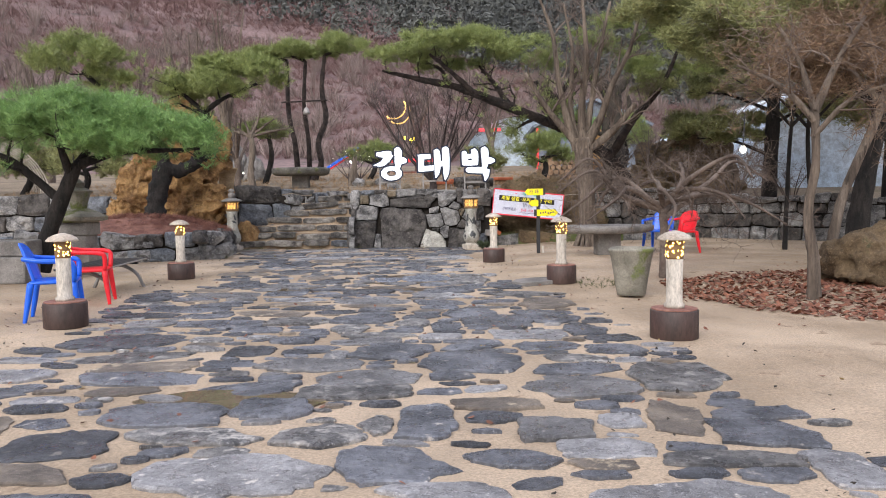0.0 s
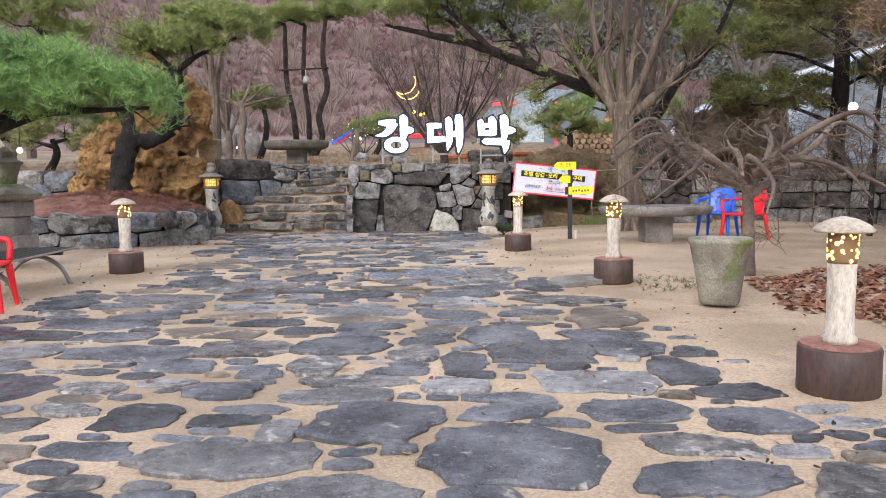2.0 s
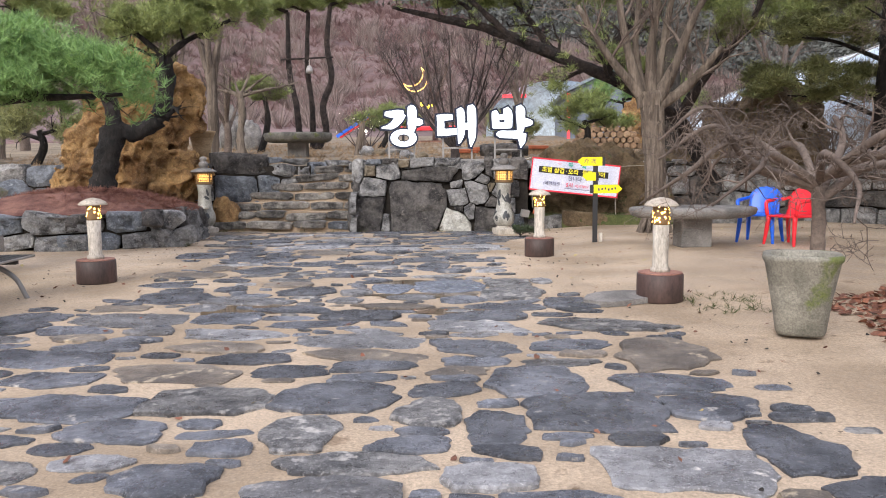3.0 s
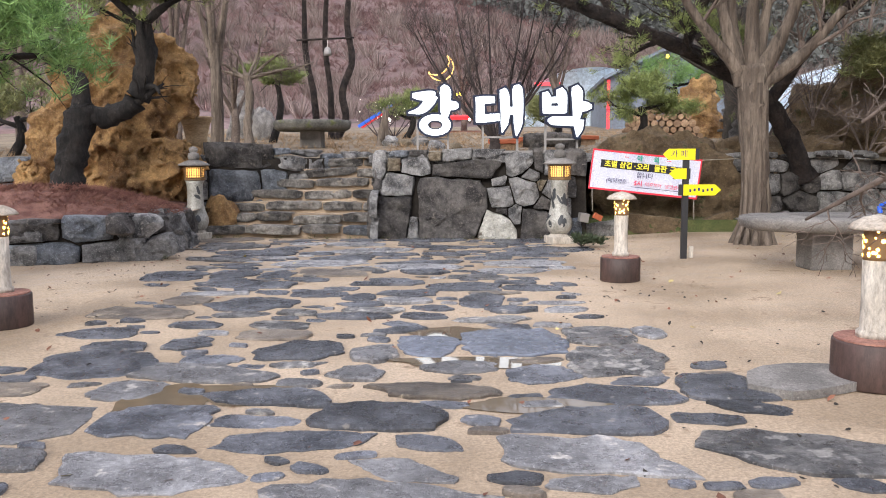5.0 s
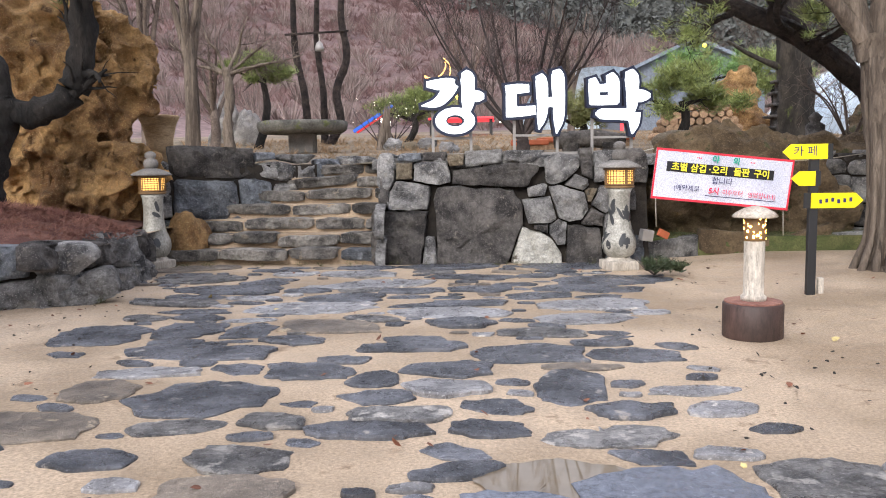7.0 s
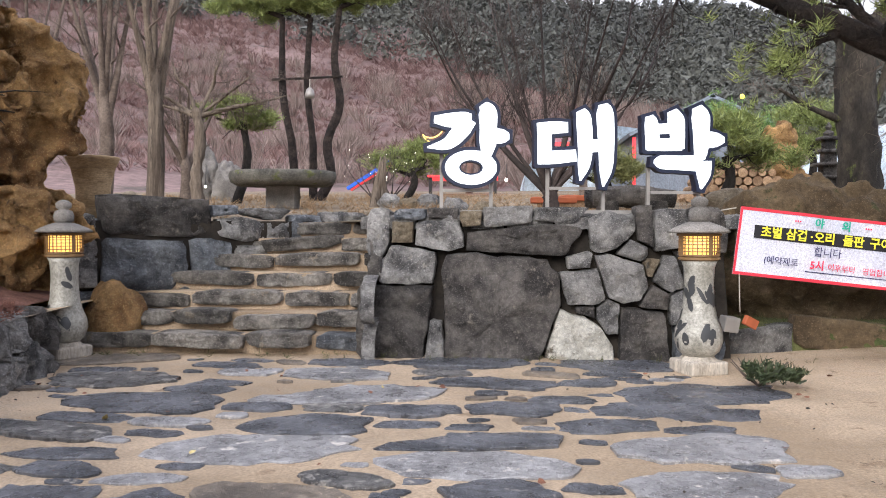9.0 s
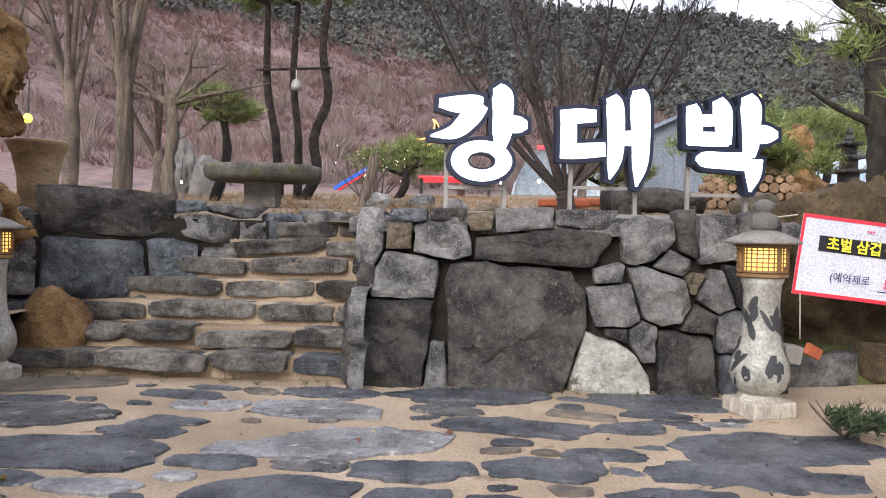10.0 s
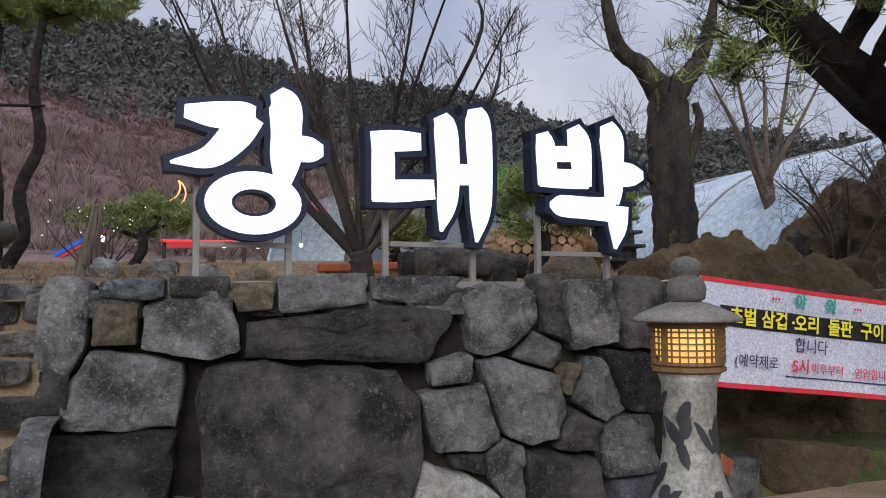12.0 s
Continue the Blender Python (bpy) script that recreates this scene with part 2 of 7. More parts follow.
M_BLACK = plain("black_paint", (0.018, 0.018, 0.02), 0.5)
M_IRON = plain("grey_cast_iron", (0.22, 0.21, 0.20), 0.55, 0.3)
M_STEEL = plain("galvanised_frame", (0.36, 0.34, 0.32), 0.5, 0.35)
M_YELLOW = plain("yellow_sign_paint", (0.95, 0.78, 0.0), 0.45)
M_BANNER = surface("pale_lilac_cloth", (0.58, 0.60, 0.74), (0.68, 0.69, 0.80), 1.5, 60, 0.8, 0.15, 0.0)
M_BANNER_RED = plain("red_cloth_hem", (0.75, 0.04, 0.07), 0.8)
M_INK_BLACK = plain("black_ink", (0.015, 0.015, 0.02), 0.7)
M_INK_YELLOW = plain("yellow_ink", (0.92, 0.82, 0.06), 0.7)
M_INK_GREEN = plain("green_ink", (0.02, 0.42, 0.30), 0.7)
M_INK_RED = plain("red_ink", (0.75, 0.03, 0.10), 0.7)
M_INK_NAVY = plain("navy_ink", (0.03, 0.03, 0.12), 0.7)
M_LETTER = plain("lit_white_acrylic", (0.95, 0.97, 1.0), 0.4, emit=0.72, glow=(0.86, 0.95, 1.0))
M_LETTER_EDGE = plain("navy_letter_return", (0.012, 0.018, 0.045), 0.45)
M_HOUSE = surface("blue_grey_siding", (0.15, 0.175, 0.215), (0.19, 0.215, 0.26), 1.0, 12, 0.6, 0.1, 0.0)
M_ROOF = surface("slate_blue_roof", (0.16, 0.19, 0.235), (0.22, 0.26, 0.31), 1.0, 12, 0.55, 0.1, 0.0)
M_VINYL = surface("pale_blue_vinyl_sheet", (0.42, 0.52, 0.62), (0.60, 0.68, 0.75), 0.35, 6, 0.45, 0.15, 0.0)
M_REDNEON = plain("red_light_strip", (0.9, 0.05, 0.06), 0.5, emit=0.45, glow=(1.0, 0.06, 0.08))
M_LOG = surface("cut_log", (0.25, 0.15, 0.085), (0.42, 0.28, 0.17), 5.0, 30, 0.9, 0.4, 0.3)
M_ORANGE = plain("terracotta", (0.45, 0.12, 0.05), 0.7)
M_CERAMIC = surface("celadon_glaze", (0.27, 0.26, 0.225), (0.41, 0.395, 0.35), 5.0, 40, 0.3, 0.15, 0.0, (0.40, 0.40, 0.37), 0.68, 9.0)
M_CERAMIC_DARK = plain("dark_brushed_glaze", (0.05, 0.052, 0.055), 0.35)
M_AMBER_GLASS = plain("amber_lattice_frame", (0.22, 0.13, 0.055), 0.6)
M_VASE = surface("tan_earthenware", (0.30, 0.20, 0.10), (0.46, 0.33, 0.19), 2.0, 20, 0.85, 0.4, 0.0, (0.24, 0.16, 0.09), 0.6, 5.0, stretch=(1, 1, 4))
M_ROPE = plain("pale_cord", (0.55, 0.50, 0.42), 0.8)
M_WATER = plain("puddle_water", (0.16, 0.125, 0.085), 0.03)
# hillside and red brushwood: base colours lightened to carry the distance haze
M_HILL = surface("hazed_red_brown_hillside", (0.145, 0.093, 0.088), (0.22, 0.148, 0.138), 0.05, 1.2, 0.95, 0.3, 0.0, (0.10, 0.075, 0.065), 0.58, 0.16)
M_HILLBUSH = surface("hazed_red_brushwood", (0.145, 0.088, 0.084), (0.245, 0.155, 0.145), 0.035, 0.6, 0.95, 0.0, 0.2, island=True)
M_HILLGREY = surface("bare_grey_brushwood", (0.14, 0.105, 0.095), (0.25, 0.195, 0.175), 0.06, 0.6, 0.95, 0.0, 0.35, island=True)
# far pines, with haze mixed into the colour since there is no volume
M_HILLPINE = surface("hazed_far_pine", (0.085, 0.09, 0.088), (0.125, 0.13, 0.115), 0.02, 0.25, 0.95, 0.0, 0.08, island=True, grain=0.15)


# ---- builders ----
class Soup:
    """Collects vertices and faces for one mesh."""

    def __init__(self):
        self.v, self.f = [], []

    def add(self, verts, faces):
        k = len(self.v)
        self.v.extend(verts)
        self.f.extend([tuple(i + k for i in f) for f in faces])

    def mesh(self, name, material, smooth=True):
        me = bpy.data.meshes.new(name)
        me.from_pydata([tuple(p) for p in self.v], [], self.f)
        me.materials.append(material)
        if smooth:
            me.polygons.foreach_set("use_smooth", [True] * len(me.polygons))
        me.update()
        return me


def thing(name, label, category, at=(0, 0, 0), turn=0.0, group="", kind=""):
    ob = new(name)
    ob.matrix_world = pose(*at, 0, 0, turn)
    ob.empty_display_size = 0.1
    return tagged(ob, label, category, group, kind)


def piece(name, data, parent, label=""):
    ob = new(name, data)
    ob.parent = parent
    return tagged(ob, label)


def part(name, bm, material, parent, label="", smooth=False):
    me = bpy.data.meshes.new(name)
    bm.to_mesh(me)
    bm.free()
    me.materials.append(material)
    if smooth:
        me.polygons.foreach_set("use_smooth", [True] * len(me.polygons))
    return piece(name, me, parent, label)


def box(bm, x, y, z, sx, sy, sz, turn=0.0, bevel=0.0, tilt=0.0):
    m = pose(x, y, z, tilt, 0, turn) @ Matrix.Diagonal((sx, sy, sz, 1))
    r = bmesh.ops.create_cube(bm, size=1, matrix=m)
    if bevel:
        vs = set(r["verts"])
        bmesh.ops.bevel(bm, geom=[e for e in bm.edges if e.verts[0] in vs and e.verts[1] in vs], offset=bevel, segments=2, affect="EDGES", profile=0.5)
    return bm


def lathe(bm, profile, x=0, y=0, z=0, sides=24, wobble=0.0):
    """A turned body from (radius, height) pairs, closed at both ends."""
    rings = []
    for r, h in profile:
        rings.append([bm.verts.new((x + r * math.cos(a) * (1 + wobble * noise.noise((math.cos(a) * 2, math.sin(a) * 2, h * 4 + x))), y + r * math.sin(a) * (1 + wobble * noise.noise((math.cos(a) * 2 + 7, math.sin(a) * 2, h * 4 + y))), z + h))
                      for a in [math.tau * i / sides for i in range(sides)]])
    for a, b in zip(rings, rings[1:]):
        for i in range(sides):
            bm.faces.new((a[i], a[(i + 1) % sides], b[(i + 1) % sides], b[i]))
    bm.faces.new(rings[0][::-1])
    bm.faces.new(rings[-1])
    return bm


def smooth_line(pts, per=6):
    """Catmull-Rom through the points; a point may carry its radius as a fourth number."""
    p = [np.array(q, float) for q in pts]
    p = [2 * p[0] - p[1], *p, 2 * p[-1] - p[-2]]
    out = []
    for a, b, c, d in zip(p, p[1:], p[2:], p[3:]):
        for i in range(per):
            t = i / per
            out.append(0.5 * (2 * b + (c - a) * t + (2 * a - 5 * b + 4 * c - d) * t * t + (3 * b - a - 3 * c + d) * t ** 3))
    out.append(p[-2])
    return out


def tube(s, line, sides=6, rough=0.0):
    """A tapering tube along a line of (x, y, z, radius)."""
    line = [np.array(q, float) for q in line]
    if len(line) < 2:
        return
    verts, faces = [], []
    ref = np.array((0.31, 0.17, 0.93))
    for i, q in enumerate(line):
        d = line[min(i + 1, len(line) - 1)][:3] - line[max(i - 1, 0)][:3]
        d = d / (np.linalg.norm(d) + 1e-9)
        if abs(d @ ref) > 0.95:
            ref = np.array((0.9, 0.2, 0.1))
        a = np.cross(d, ref)
        a /= np.linalg.norm(a)
        b = np.cross(d, a)
        for k in range(sides):
            w = math.tau * k / sides
            r = q[3]
            if rough:
                r *= 1 + rough * noise.noise((math.cos(w) * 2.2, math.sin(w) * 2.2, i * 0.55 + q[0]))
            verts.append(q[:3] + r * (math.cos(w) * a + math.sin(w) * b))
    for i in range(len(line) - 1):
        for k in range(sides):
            k2 = (k + 1) % sides
            faces.append((i * sides + k, i * sides + k2, (i + 1) * sides + k2, (i + 1) * sides + k))
    n = len(verts)
    verts.append(line[-1][:3])
    faces += [((len(line) - 1) * sides + k, (len(line) - 1) * sides + (k + 1) % sides, n) for k in range(sides)]
    s.add(verts, faces)


def grow(s, line, rng, level, length, spread=0.9, up=0.25, count=5, ratio=0.55, thin=0.5, tips=None, start=0.3, droop=0.0, kink=0.25, low=3):
    """Side branches along a limb, again and again, each one bent and thinner than the last."""
    line = [np.array(q, float) for q in line]
    for i in range(count):
        f = start + (1 - start) * (i + rng.random()) / count
        k = min(int(f * (len(line) - 1)), len(line) - 2)
        q = line[k]
        d = line[k + 1][:3] - q[:3]
        d /= np.linalg.norm(d) + 1e-9
        side = rng.normal(size=3)
        side -= d * (side @ d)
        side /= np.linalg.norm(side) + 1e-9
        way = d * (1 - spread * 0.5) + side * spread + np.array((0, 0, up))
        way /= np.linalg.norm(way)
        ln = length * (0.65 + 0.7 * rng.random())
        r = max(q[3] * thin, 0.0035)
        steps = 5 if level > 0 else 4
        p, pts = q[:3].copy(), [np.array((*q[:3], r))]
        for j in range(steps):
            way = way + rng.normal(size=3) * kink + np.array((0, 0, up * 0.18 - droop * j * 0.2))
            way /= np.linalg.norm(way)
            p = p + way * ln / steps
            pts.append(np.array((*p, max(r * (1 - 0.8 * (j + 1) / steps), 0.0025))))
        tube(s, pts, 5 if r > 0.02 else low)
        if tips is not None and level <= 1:
            tips.extend(pts[2:])
        if level > 0:
            grow(s, pts, rng, level - 1, ln * ratio, spread, up, count, ratio, thin, tips, 0.2, droop, kink, low)


def triangles(name, v, material):
    """A mesh of loose triangles from an array of corners."""
    me = bpy.data.meshes.new(name)
    me.vertices.add(len(v))
    me.vertices.foreach_set("co", v.ravel())
    t = len(v) // 3
    me.loops.add(len(v))
    me.loops.foreach_set("vertex_index", np.arange(len(v)))
    me.polygons.add(t)
    me.polygons.foreach_set("loop_start", np.arange(t) * 3)
    me.polygons.foreach_set("loop_total", np.full(t, 3))
    me.materials.append(material)
    me.update()
    me.validate()
    return me


def needles(name, centres, material, parent, rng, n=16, length=0.16, width=0.012, upward=0.55, label=""):
    """Tufts of needles about the centres, as one mesh of slender blades."""
    c = np.array([np.array(q)[:3] for q in centres])
    k = len(c)
    c = np.repeat(c, n, axis=0)
    d = rng.normal(size=(k * n, 3))
    d[:, 2] = np.abs(d[:, 2]) * 0.8 + upward * 0.4
    d /= np.linalg.norm(d, axis=1)[:, None]
    side = np.cross(d, rng.normal(size=(k * n, 3)))
    side /= np.linalg.norm(side, axis=1)[:, None] + 1e-9
    ln = length * (0.6 + 0.8 * rng.random((k * n, 1)))
    base = c + rng.normal(size=c.shape) * length * 0.18
    v = np.stack([base - side * width * 0.5, base + side * width * 0.5, base + d * ln], axis=1).reshape(-1, 3)
    me = triangles(name, v, material)
    return piece(name, me, parent, label)


def pad(rng, centre, size, n, flat=0.35):
    """Points through a cloud-pruned pad of foliage: ragged clumps over a flat-bottomed dome, with gaps between."""
    hubs = []
    while len(hubs) < max(5, n // 42):
        q = rng.uniform(-1, 1, 3)
        r2 = q[0] ** 2 + q[1] ** 2
        if r2 > 1:
            continue
        z = math.sqrt(1 - r2) * (1 if rng.random() > flat else rng.random()) - 0.3
        hubs.append(np.array((q[0], q[1], z)) * (0.85 + 0.3 * rng.random()))
    out = []
    for i in range(n):
        h = hubs[int(rng.random() * len(hubs))]
        d = rng.normal(size=3) * np.array((0.15, 0.15, 0.2))
        out.append(np.array(centre) + np.array(size) * (h + d))
    return out


def boulder(s, centre, size, seed, rough=0.35, detail=3, turn=0.0, pits=0.0, freq=1.6):
    """An irregular rock: a sphere pushed about by noise, with pits where they are asked for."""
    bm = bmesh.new()
    bmesh.ops.create_icosphere(bm, subdivisions=detail, radius=1)
    m = Matrix.Rotation(radians(turn), 3, "Z")
    verts = []
    for v in bm.verts:
        d = v.co.normalized()
        r = 1 + rough * noise.noise(d * freq + Vector((seed * 3.7, seed, 0))) + rough * 0.45 * noise.noise(d * freq * 2.7 + Vector((seed, 9, seed))) + rough * 0.2 * noise.noise(d * freq * 7 + Vector((4, seed, 1)))
        if pits:
            for f_, w_, k_ in ((2.4, 0.34, 0.42), (4.6, 0.30, 0.22), (9.0, 0.3, 0.09)):
                c = noise.voronoi(d * f_ + Vector((seed * 1.3, f_, seed)))[0][0]
                r -= pits * k_ * (1 - min(1.0, c / w_) ** 3) if c < w_ else 0.0
        q = m @ Vector((d.x * r * size[0], d.y * r * size[1], d.z * r * size[2]))
        verts.append((centre[0] + q.x, centre[1] + q.y, centre[2] + q.z))
    bm.verts.index_update()
    s.add(verts, [tuple(v.index for v in f.verts) for f in bm.faces])
    bm.free()


def rock_thing(name, label, category, balls, material, pits=0.0, kind="", group="", detail=4, rough=0.35):
    s = Soup()
    for c, size, seed in balls:
        boulder(s, c, size, seed, rough, detail, 0, pits)
    ob = tagged(new(name, s.mesh(name, material)), label, category, group, kind)
    if len(balls) > 1:
        fuse = ob.modifiers.new("fuse", "REMESH")
        fuse.mode, fuse.voxel_size, fuse.use_smooth_shade = "VOXEL", 0.032 if pits > 0.5 else 0.05, True
    if pits > 0.12:
        # hollows and crags eaten into the rock
        for kind_, scale_, depth in (("VORONOI", 0.34, 0.30), ("CLOUDS", 0.13, 0.10), ("CLOUDS", 0.05, 0.035)):
            tex = bpy.data.textures.new(name, kind_)
            tex.noise_scale = scale_
            eat = ob.modifiers.new("erode", "DISPLACE")
            eat.texture, eat.texture_coords, eat.strength, eat.mid_level = tex, "GLOBAL", depth * min(1.0, 0.45 + pits * 0.6), 0.55
    return ob


# Interlocking stones: each one is a rounded block cut back against its neighbours.
def clip_poly(poly, n, d):
    out = []
    for a, b in zip(poly, poly[1:] + poly[:1]):
        da, db = a[0] * n[0] + a[1] * n[1] - d, b[0] * n[0] + b[1] * n[1] - d
        if da <= 0:
            out.append(a)
        if da * db < 0:
            t = da / (da - db)
            out.append((a[0] + (b[0] - a[0]) * t, a[1] + (b[1] - a[1]) * t))
    return out


def interlock(stones, gap=0.02, swell=1.34, power=5.0):
    def reach(s, nx, ny):
        c, w = math.cos(radians(s[4])), math.sin(radians(s[4]))
        a, b = nx * c + ny * w, -nx * w + ny * c
        return 1.0 / ((abs(a) / (s[2] / 2)) ** 2 + (abs(b) / (s[3] / 2)) ** 2 + 1e-9) ** 0.5

    cells = []
    for i, s in enumerate(stones):
        c, w = math.cos(radians(s[4])), math.sin(radians(s[4]))
        poly = []
        for k in range(20):
            a = math.tau * k / 20
            ca, sa = math.cos(a), math.sin(a)
            e = (abs(ca) ** power + abs(sa) ** power) ** (-1 / power)
            x, y = s[2] / 2 * swell * ca * e, s[3] / 2 * swell * sa * e
            poly.append((s[0] + x * c - y * w, s[1] + x * w + y * c))
        for j, o in enumerate(stones):
            if j == i:
                continue
            dx, dy = o[0] - s[0], o[1] - s[1]
            dist = math.hypot(dx, dy)
            if dist > (max(s[2], s[3]) + max(o[2], o[3])) * 0.75 or dist < 1e-6:
                continue
            nx, ny = dx / dist, dy / dist
            if abs(s[4]) + abs(o[4]) < 18:
                # nearly upright blocks part along the side where they lie furthest apart
                gx, gy = abs(dx) / (s[2] + o[2]), abs(dy) / (s[3] + o[3])
                w8 = gx ** 5 / (gx ** 5 + gy ** 5 + 1e-12)
                tx, ty = math.copysign(w8, dx) + 0.15 * nx, math.copysign(1 - w8, dy) + 0.15 * ny
                tl = math.hypot(tx, ty)
                tx, ty = tx / tl, ty / tl
                px, py = s[0] + dx * s[2] / (s[2] + o[2]), s[1] + dy * s[3] / (s[3] + o[3])
                poly = clip_poly(poly, (tx, ty), px * tx + py * ty - gap / 2)
                if len(poly) < 3:
                    break
                continue
            ri, rj = reach(s, nx, ny), reach(o, nx, ny)
            cut = dist * ri / (ri + rj) - gap / 2
            # the cut runs along the flatter of the two sides
            tx, ty = nx / s[2] ** 2 + nx / o[2] ** 2, ny / s[3] ** 2 + ny / o[3] ** 2
            if abs(s[4]) + abs(o[4]) > 20:
                tx, ty = nx, ny
            tl = math.hypot(tx, ty)
            tx, ty = 0.8 * tx / tl + 0.2 * nx, 0.8 * ty / tl + 0.2 * ny
            poly = clip_poly(poly, (tx, ty), (s[0] + nx * cut) * tx + (s[1] + ny * cut) * ty)
            if len(poly) < 3:
                break
        cells.append(poly)
    return cells


def resample(poly, n):
    p = np.array(poly)
    q = np.vstack([p, p[:1]])
    seg = np.hypot(*(q[1:] - q[:-1]).T)
    acc = np.concatenate([[0], np.cumsum(seg)])
    at = np.linspace(0, acc[-1], n, endpoint=False)
    return np.stack([np.interp(at, acc, q[:, 0]), np.interp(at, acc, q[:, 1])], axis=1)


def stone_mesh(name, poly, place, material, seed, points=26, bulge=0.05, back=0.14, ragged=0.03, rings=(0.0, 0.02, 0.06, 0.14, 0.25, 0.38, 0.54, 0.75)):
    """A stone of that outline; place(u, v, d) sets it into its wall, d metres proud of the face."""
    p = resample(poly, points)
    mid = p.mean(axis=0)
    size = float(np.abs(p - mid).max())
    for i in range(points):
        d = p[i] - mid
        p[i] = mid + d * (1 + ragged * 2 * noise.noise((p[i][0] * 9, p[i][1] * 9, seed)) + ragged * noise.noise((p[i][0] * 30, p[i][1] * 30, seed)))
    s = Soup()
    verts = [place(u, v, -back) for u, v in p]
    for k, f in enumerate(rings):
        for u, v in p:
            uu, vv = u + (mid[0] - u) * f, v + (mid[1] - v) * f
            h = bulge * (0.55 + 0.45 * min(1.0, f / 0.3)) if k else 0.0
            if k:
                h += bulge * (0.9 * noise.noise((uu * 1.4 / size, vv * 1.4 / size, seed)) + 0.9 * (0.25 - abs(noise.noise((uu * 5, vv * 5, seed + 3)))) + 0.5 * noise.noise((uu * 11, vv * 11, seed + 4)) + 0.38 * noise.noise((uu * 26, vv * 26, seed + 5)))
            verts.append(place(uu, vv, h))
    verts.append(place(mid[0], mid[1], bulge * (1 + 0.7 * noise.noise((mid[0], mid[1], seed)))))
    n = points
    faces = []
    for k in range(len(rings)):
        for i in range(n):
            j = (i + 1) % n
            faces.append((k * n + i, k * n + j, (k + 1) * n + j, (k + 1) * n + i))
    e = len(rings) * n
    faces += [(e + i, e + (i + 1) % n, len(verts) - 1) for i in range(n)]
    s.add(verts, faces)
    return s.mesh(name, material)


def courses(rng, length, height, h0=0.26, w0=0.42):
    """Random rubble: uneven courses of stones along a wall."""
    out, z = [], 0.0
    while z < height - 0.05:
        h = min(h0 * rng.uniform(0.75, 1.3), height - z)
        u = -rng.random() * 0.2
        while u < length:
            w = w0 * rng.uniform(0.55, 1.55)
            out.append((u + w / 2, z + h / 2 + rng.normal() * 0.03, w, h * rng.uniform(0.85, 1.15), rng.normal() * 7))
            u += w
        z += h
    return out


def text(name, body, size, parent, material, at, turn=(90, 0, 0), align="CENTER", bold=0.0, shear=0.0):
    c = bpy.data.curves.new(name, "FONT")
    c.body, c.size, c.align_x, c.align_y, c.extrude, c.offset, c.shear = body, size, align, "CENTER", 0.0008, bold, shear
    c.resolution_u = 3
    c.materials.append(material)
    ob = new(name, c)
    ob.parent = parent
    ob.matrix_basis = pose(*at, *turn)
    return ob


# ---- ground and terrain ----
def ease(a, b, x):
    t = min(1.0, max(0.0, (x - a) / (b - a)))
    return t * t * (3 - 2 * t)


def ground_z(x, y):
    z = 0.09 * ease(0.9, 3.0, x) * ease(9, 15, y) + 0.02 * noise.noise((x * 0.4, y * 0.4, 0))
    return z * ease(60, 30, math.hypot(x, y - 10))


def terrace_z(x, y):
    return 1.33 + 0.06 * max(0.0, min(y, 62) - 21.5) + 0.04 * noise.noise((x * 0.3, y * 0.3, 5))


def hill_z(x, y):
    d = math.hypot(x, y - 6)
    az = math.degrees(math.atan2(x, y - 6))
    a = np.interp(az, [-90, -45, -20, -6, 12, 25, 40, 90], [0.7, 0.95, 0.9, 0.78, 0.61, 0.47, 0.37, 0.3])
    t = max(0.0, d - 50) / 200
    if d < 49:
        return -0.6
    z = 3.0 + a * 88 * t ** 1.5 if t < 1.15 else 3.0 + a * 88 * (1.15 ** 1.5 - 0.5 * (t - 1.15))
    return z + min(1.0, t * 4) * (5 * noise.noise((x * 0.02, y * 0.02, 1)) + 2.0 * noise.noise((x * 0.07, y * 0.07, 2)))


def polar_sheet(name, radii, angles, height, material, centre=(0, 8)):
    s = Soup()
    verts, faces = [], []
    closed = abs(angles[-1] - angles[0]) > 359
    ang = angles[:-1] if closed else angles
    for r in radii:
        for a in ang:
            x, y = centre[0] + r * math.sin(radians(a)), centre[1] + r * math.cos(radians(a))
            verts.append((x, y, height(x, y)))
    n = len(ang)
    for i in range(len(radii) - 1):
        for k in range(n if closed else n - 1):
            j = (k + 1) % n
            faces.append((i * n + k, i * n + j, (i + 1) * n + j, (i + 1) * n + k))
    s.add(verts, faces)
    return new(name, s.mesh(name, material))


ground = polar_sheet("ground", [0.01] + [0.4 * 1.0 * i for i in range(1, 60)] + [26, 32, 40, 60, 100, 200, 500, 1500], [360 * i / 90 for i in range(91)], ground_z, M_SAND)
tagged(ground, "damp sandy beige ground with footprints and wet patches", "ground", kind="structure")

s = Soup()
xs = list(np.linspace(-60, 60, 90))
ys = [20.3, 20.9, 21.5, 22.2, 23, 24, 25, 26.5, 28, 30, 33, 37, 42, 48, 55, 64]


def terrace_front(x):
    """The y at which the raised ground begins."""
    if x < -5.4:
        return 20.6
    if x < -2.4:
        return 20.6 + (x + 5.4) * 0.62
    if x < 1.4:
        return 20.25
    if x < 6.0:
        return 21.2
    return 21.2 - 0.7 * (x - 6.0) if x < 9.5 else 18.7


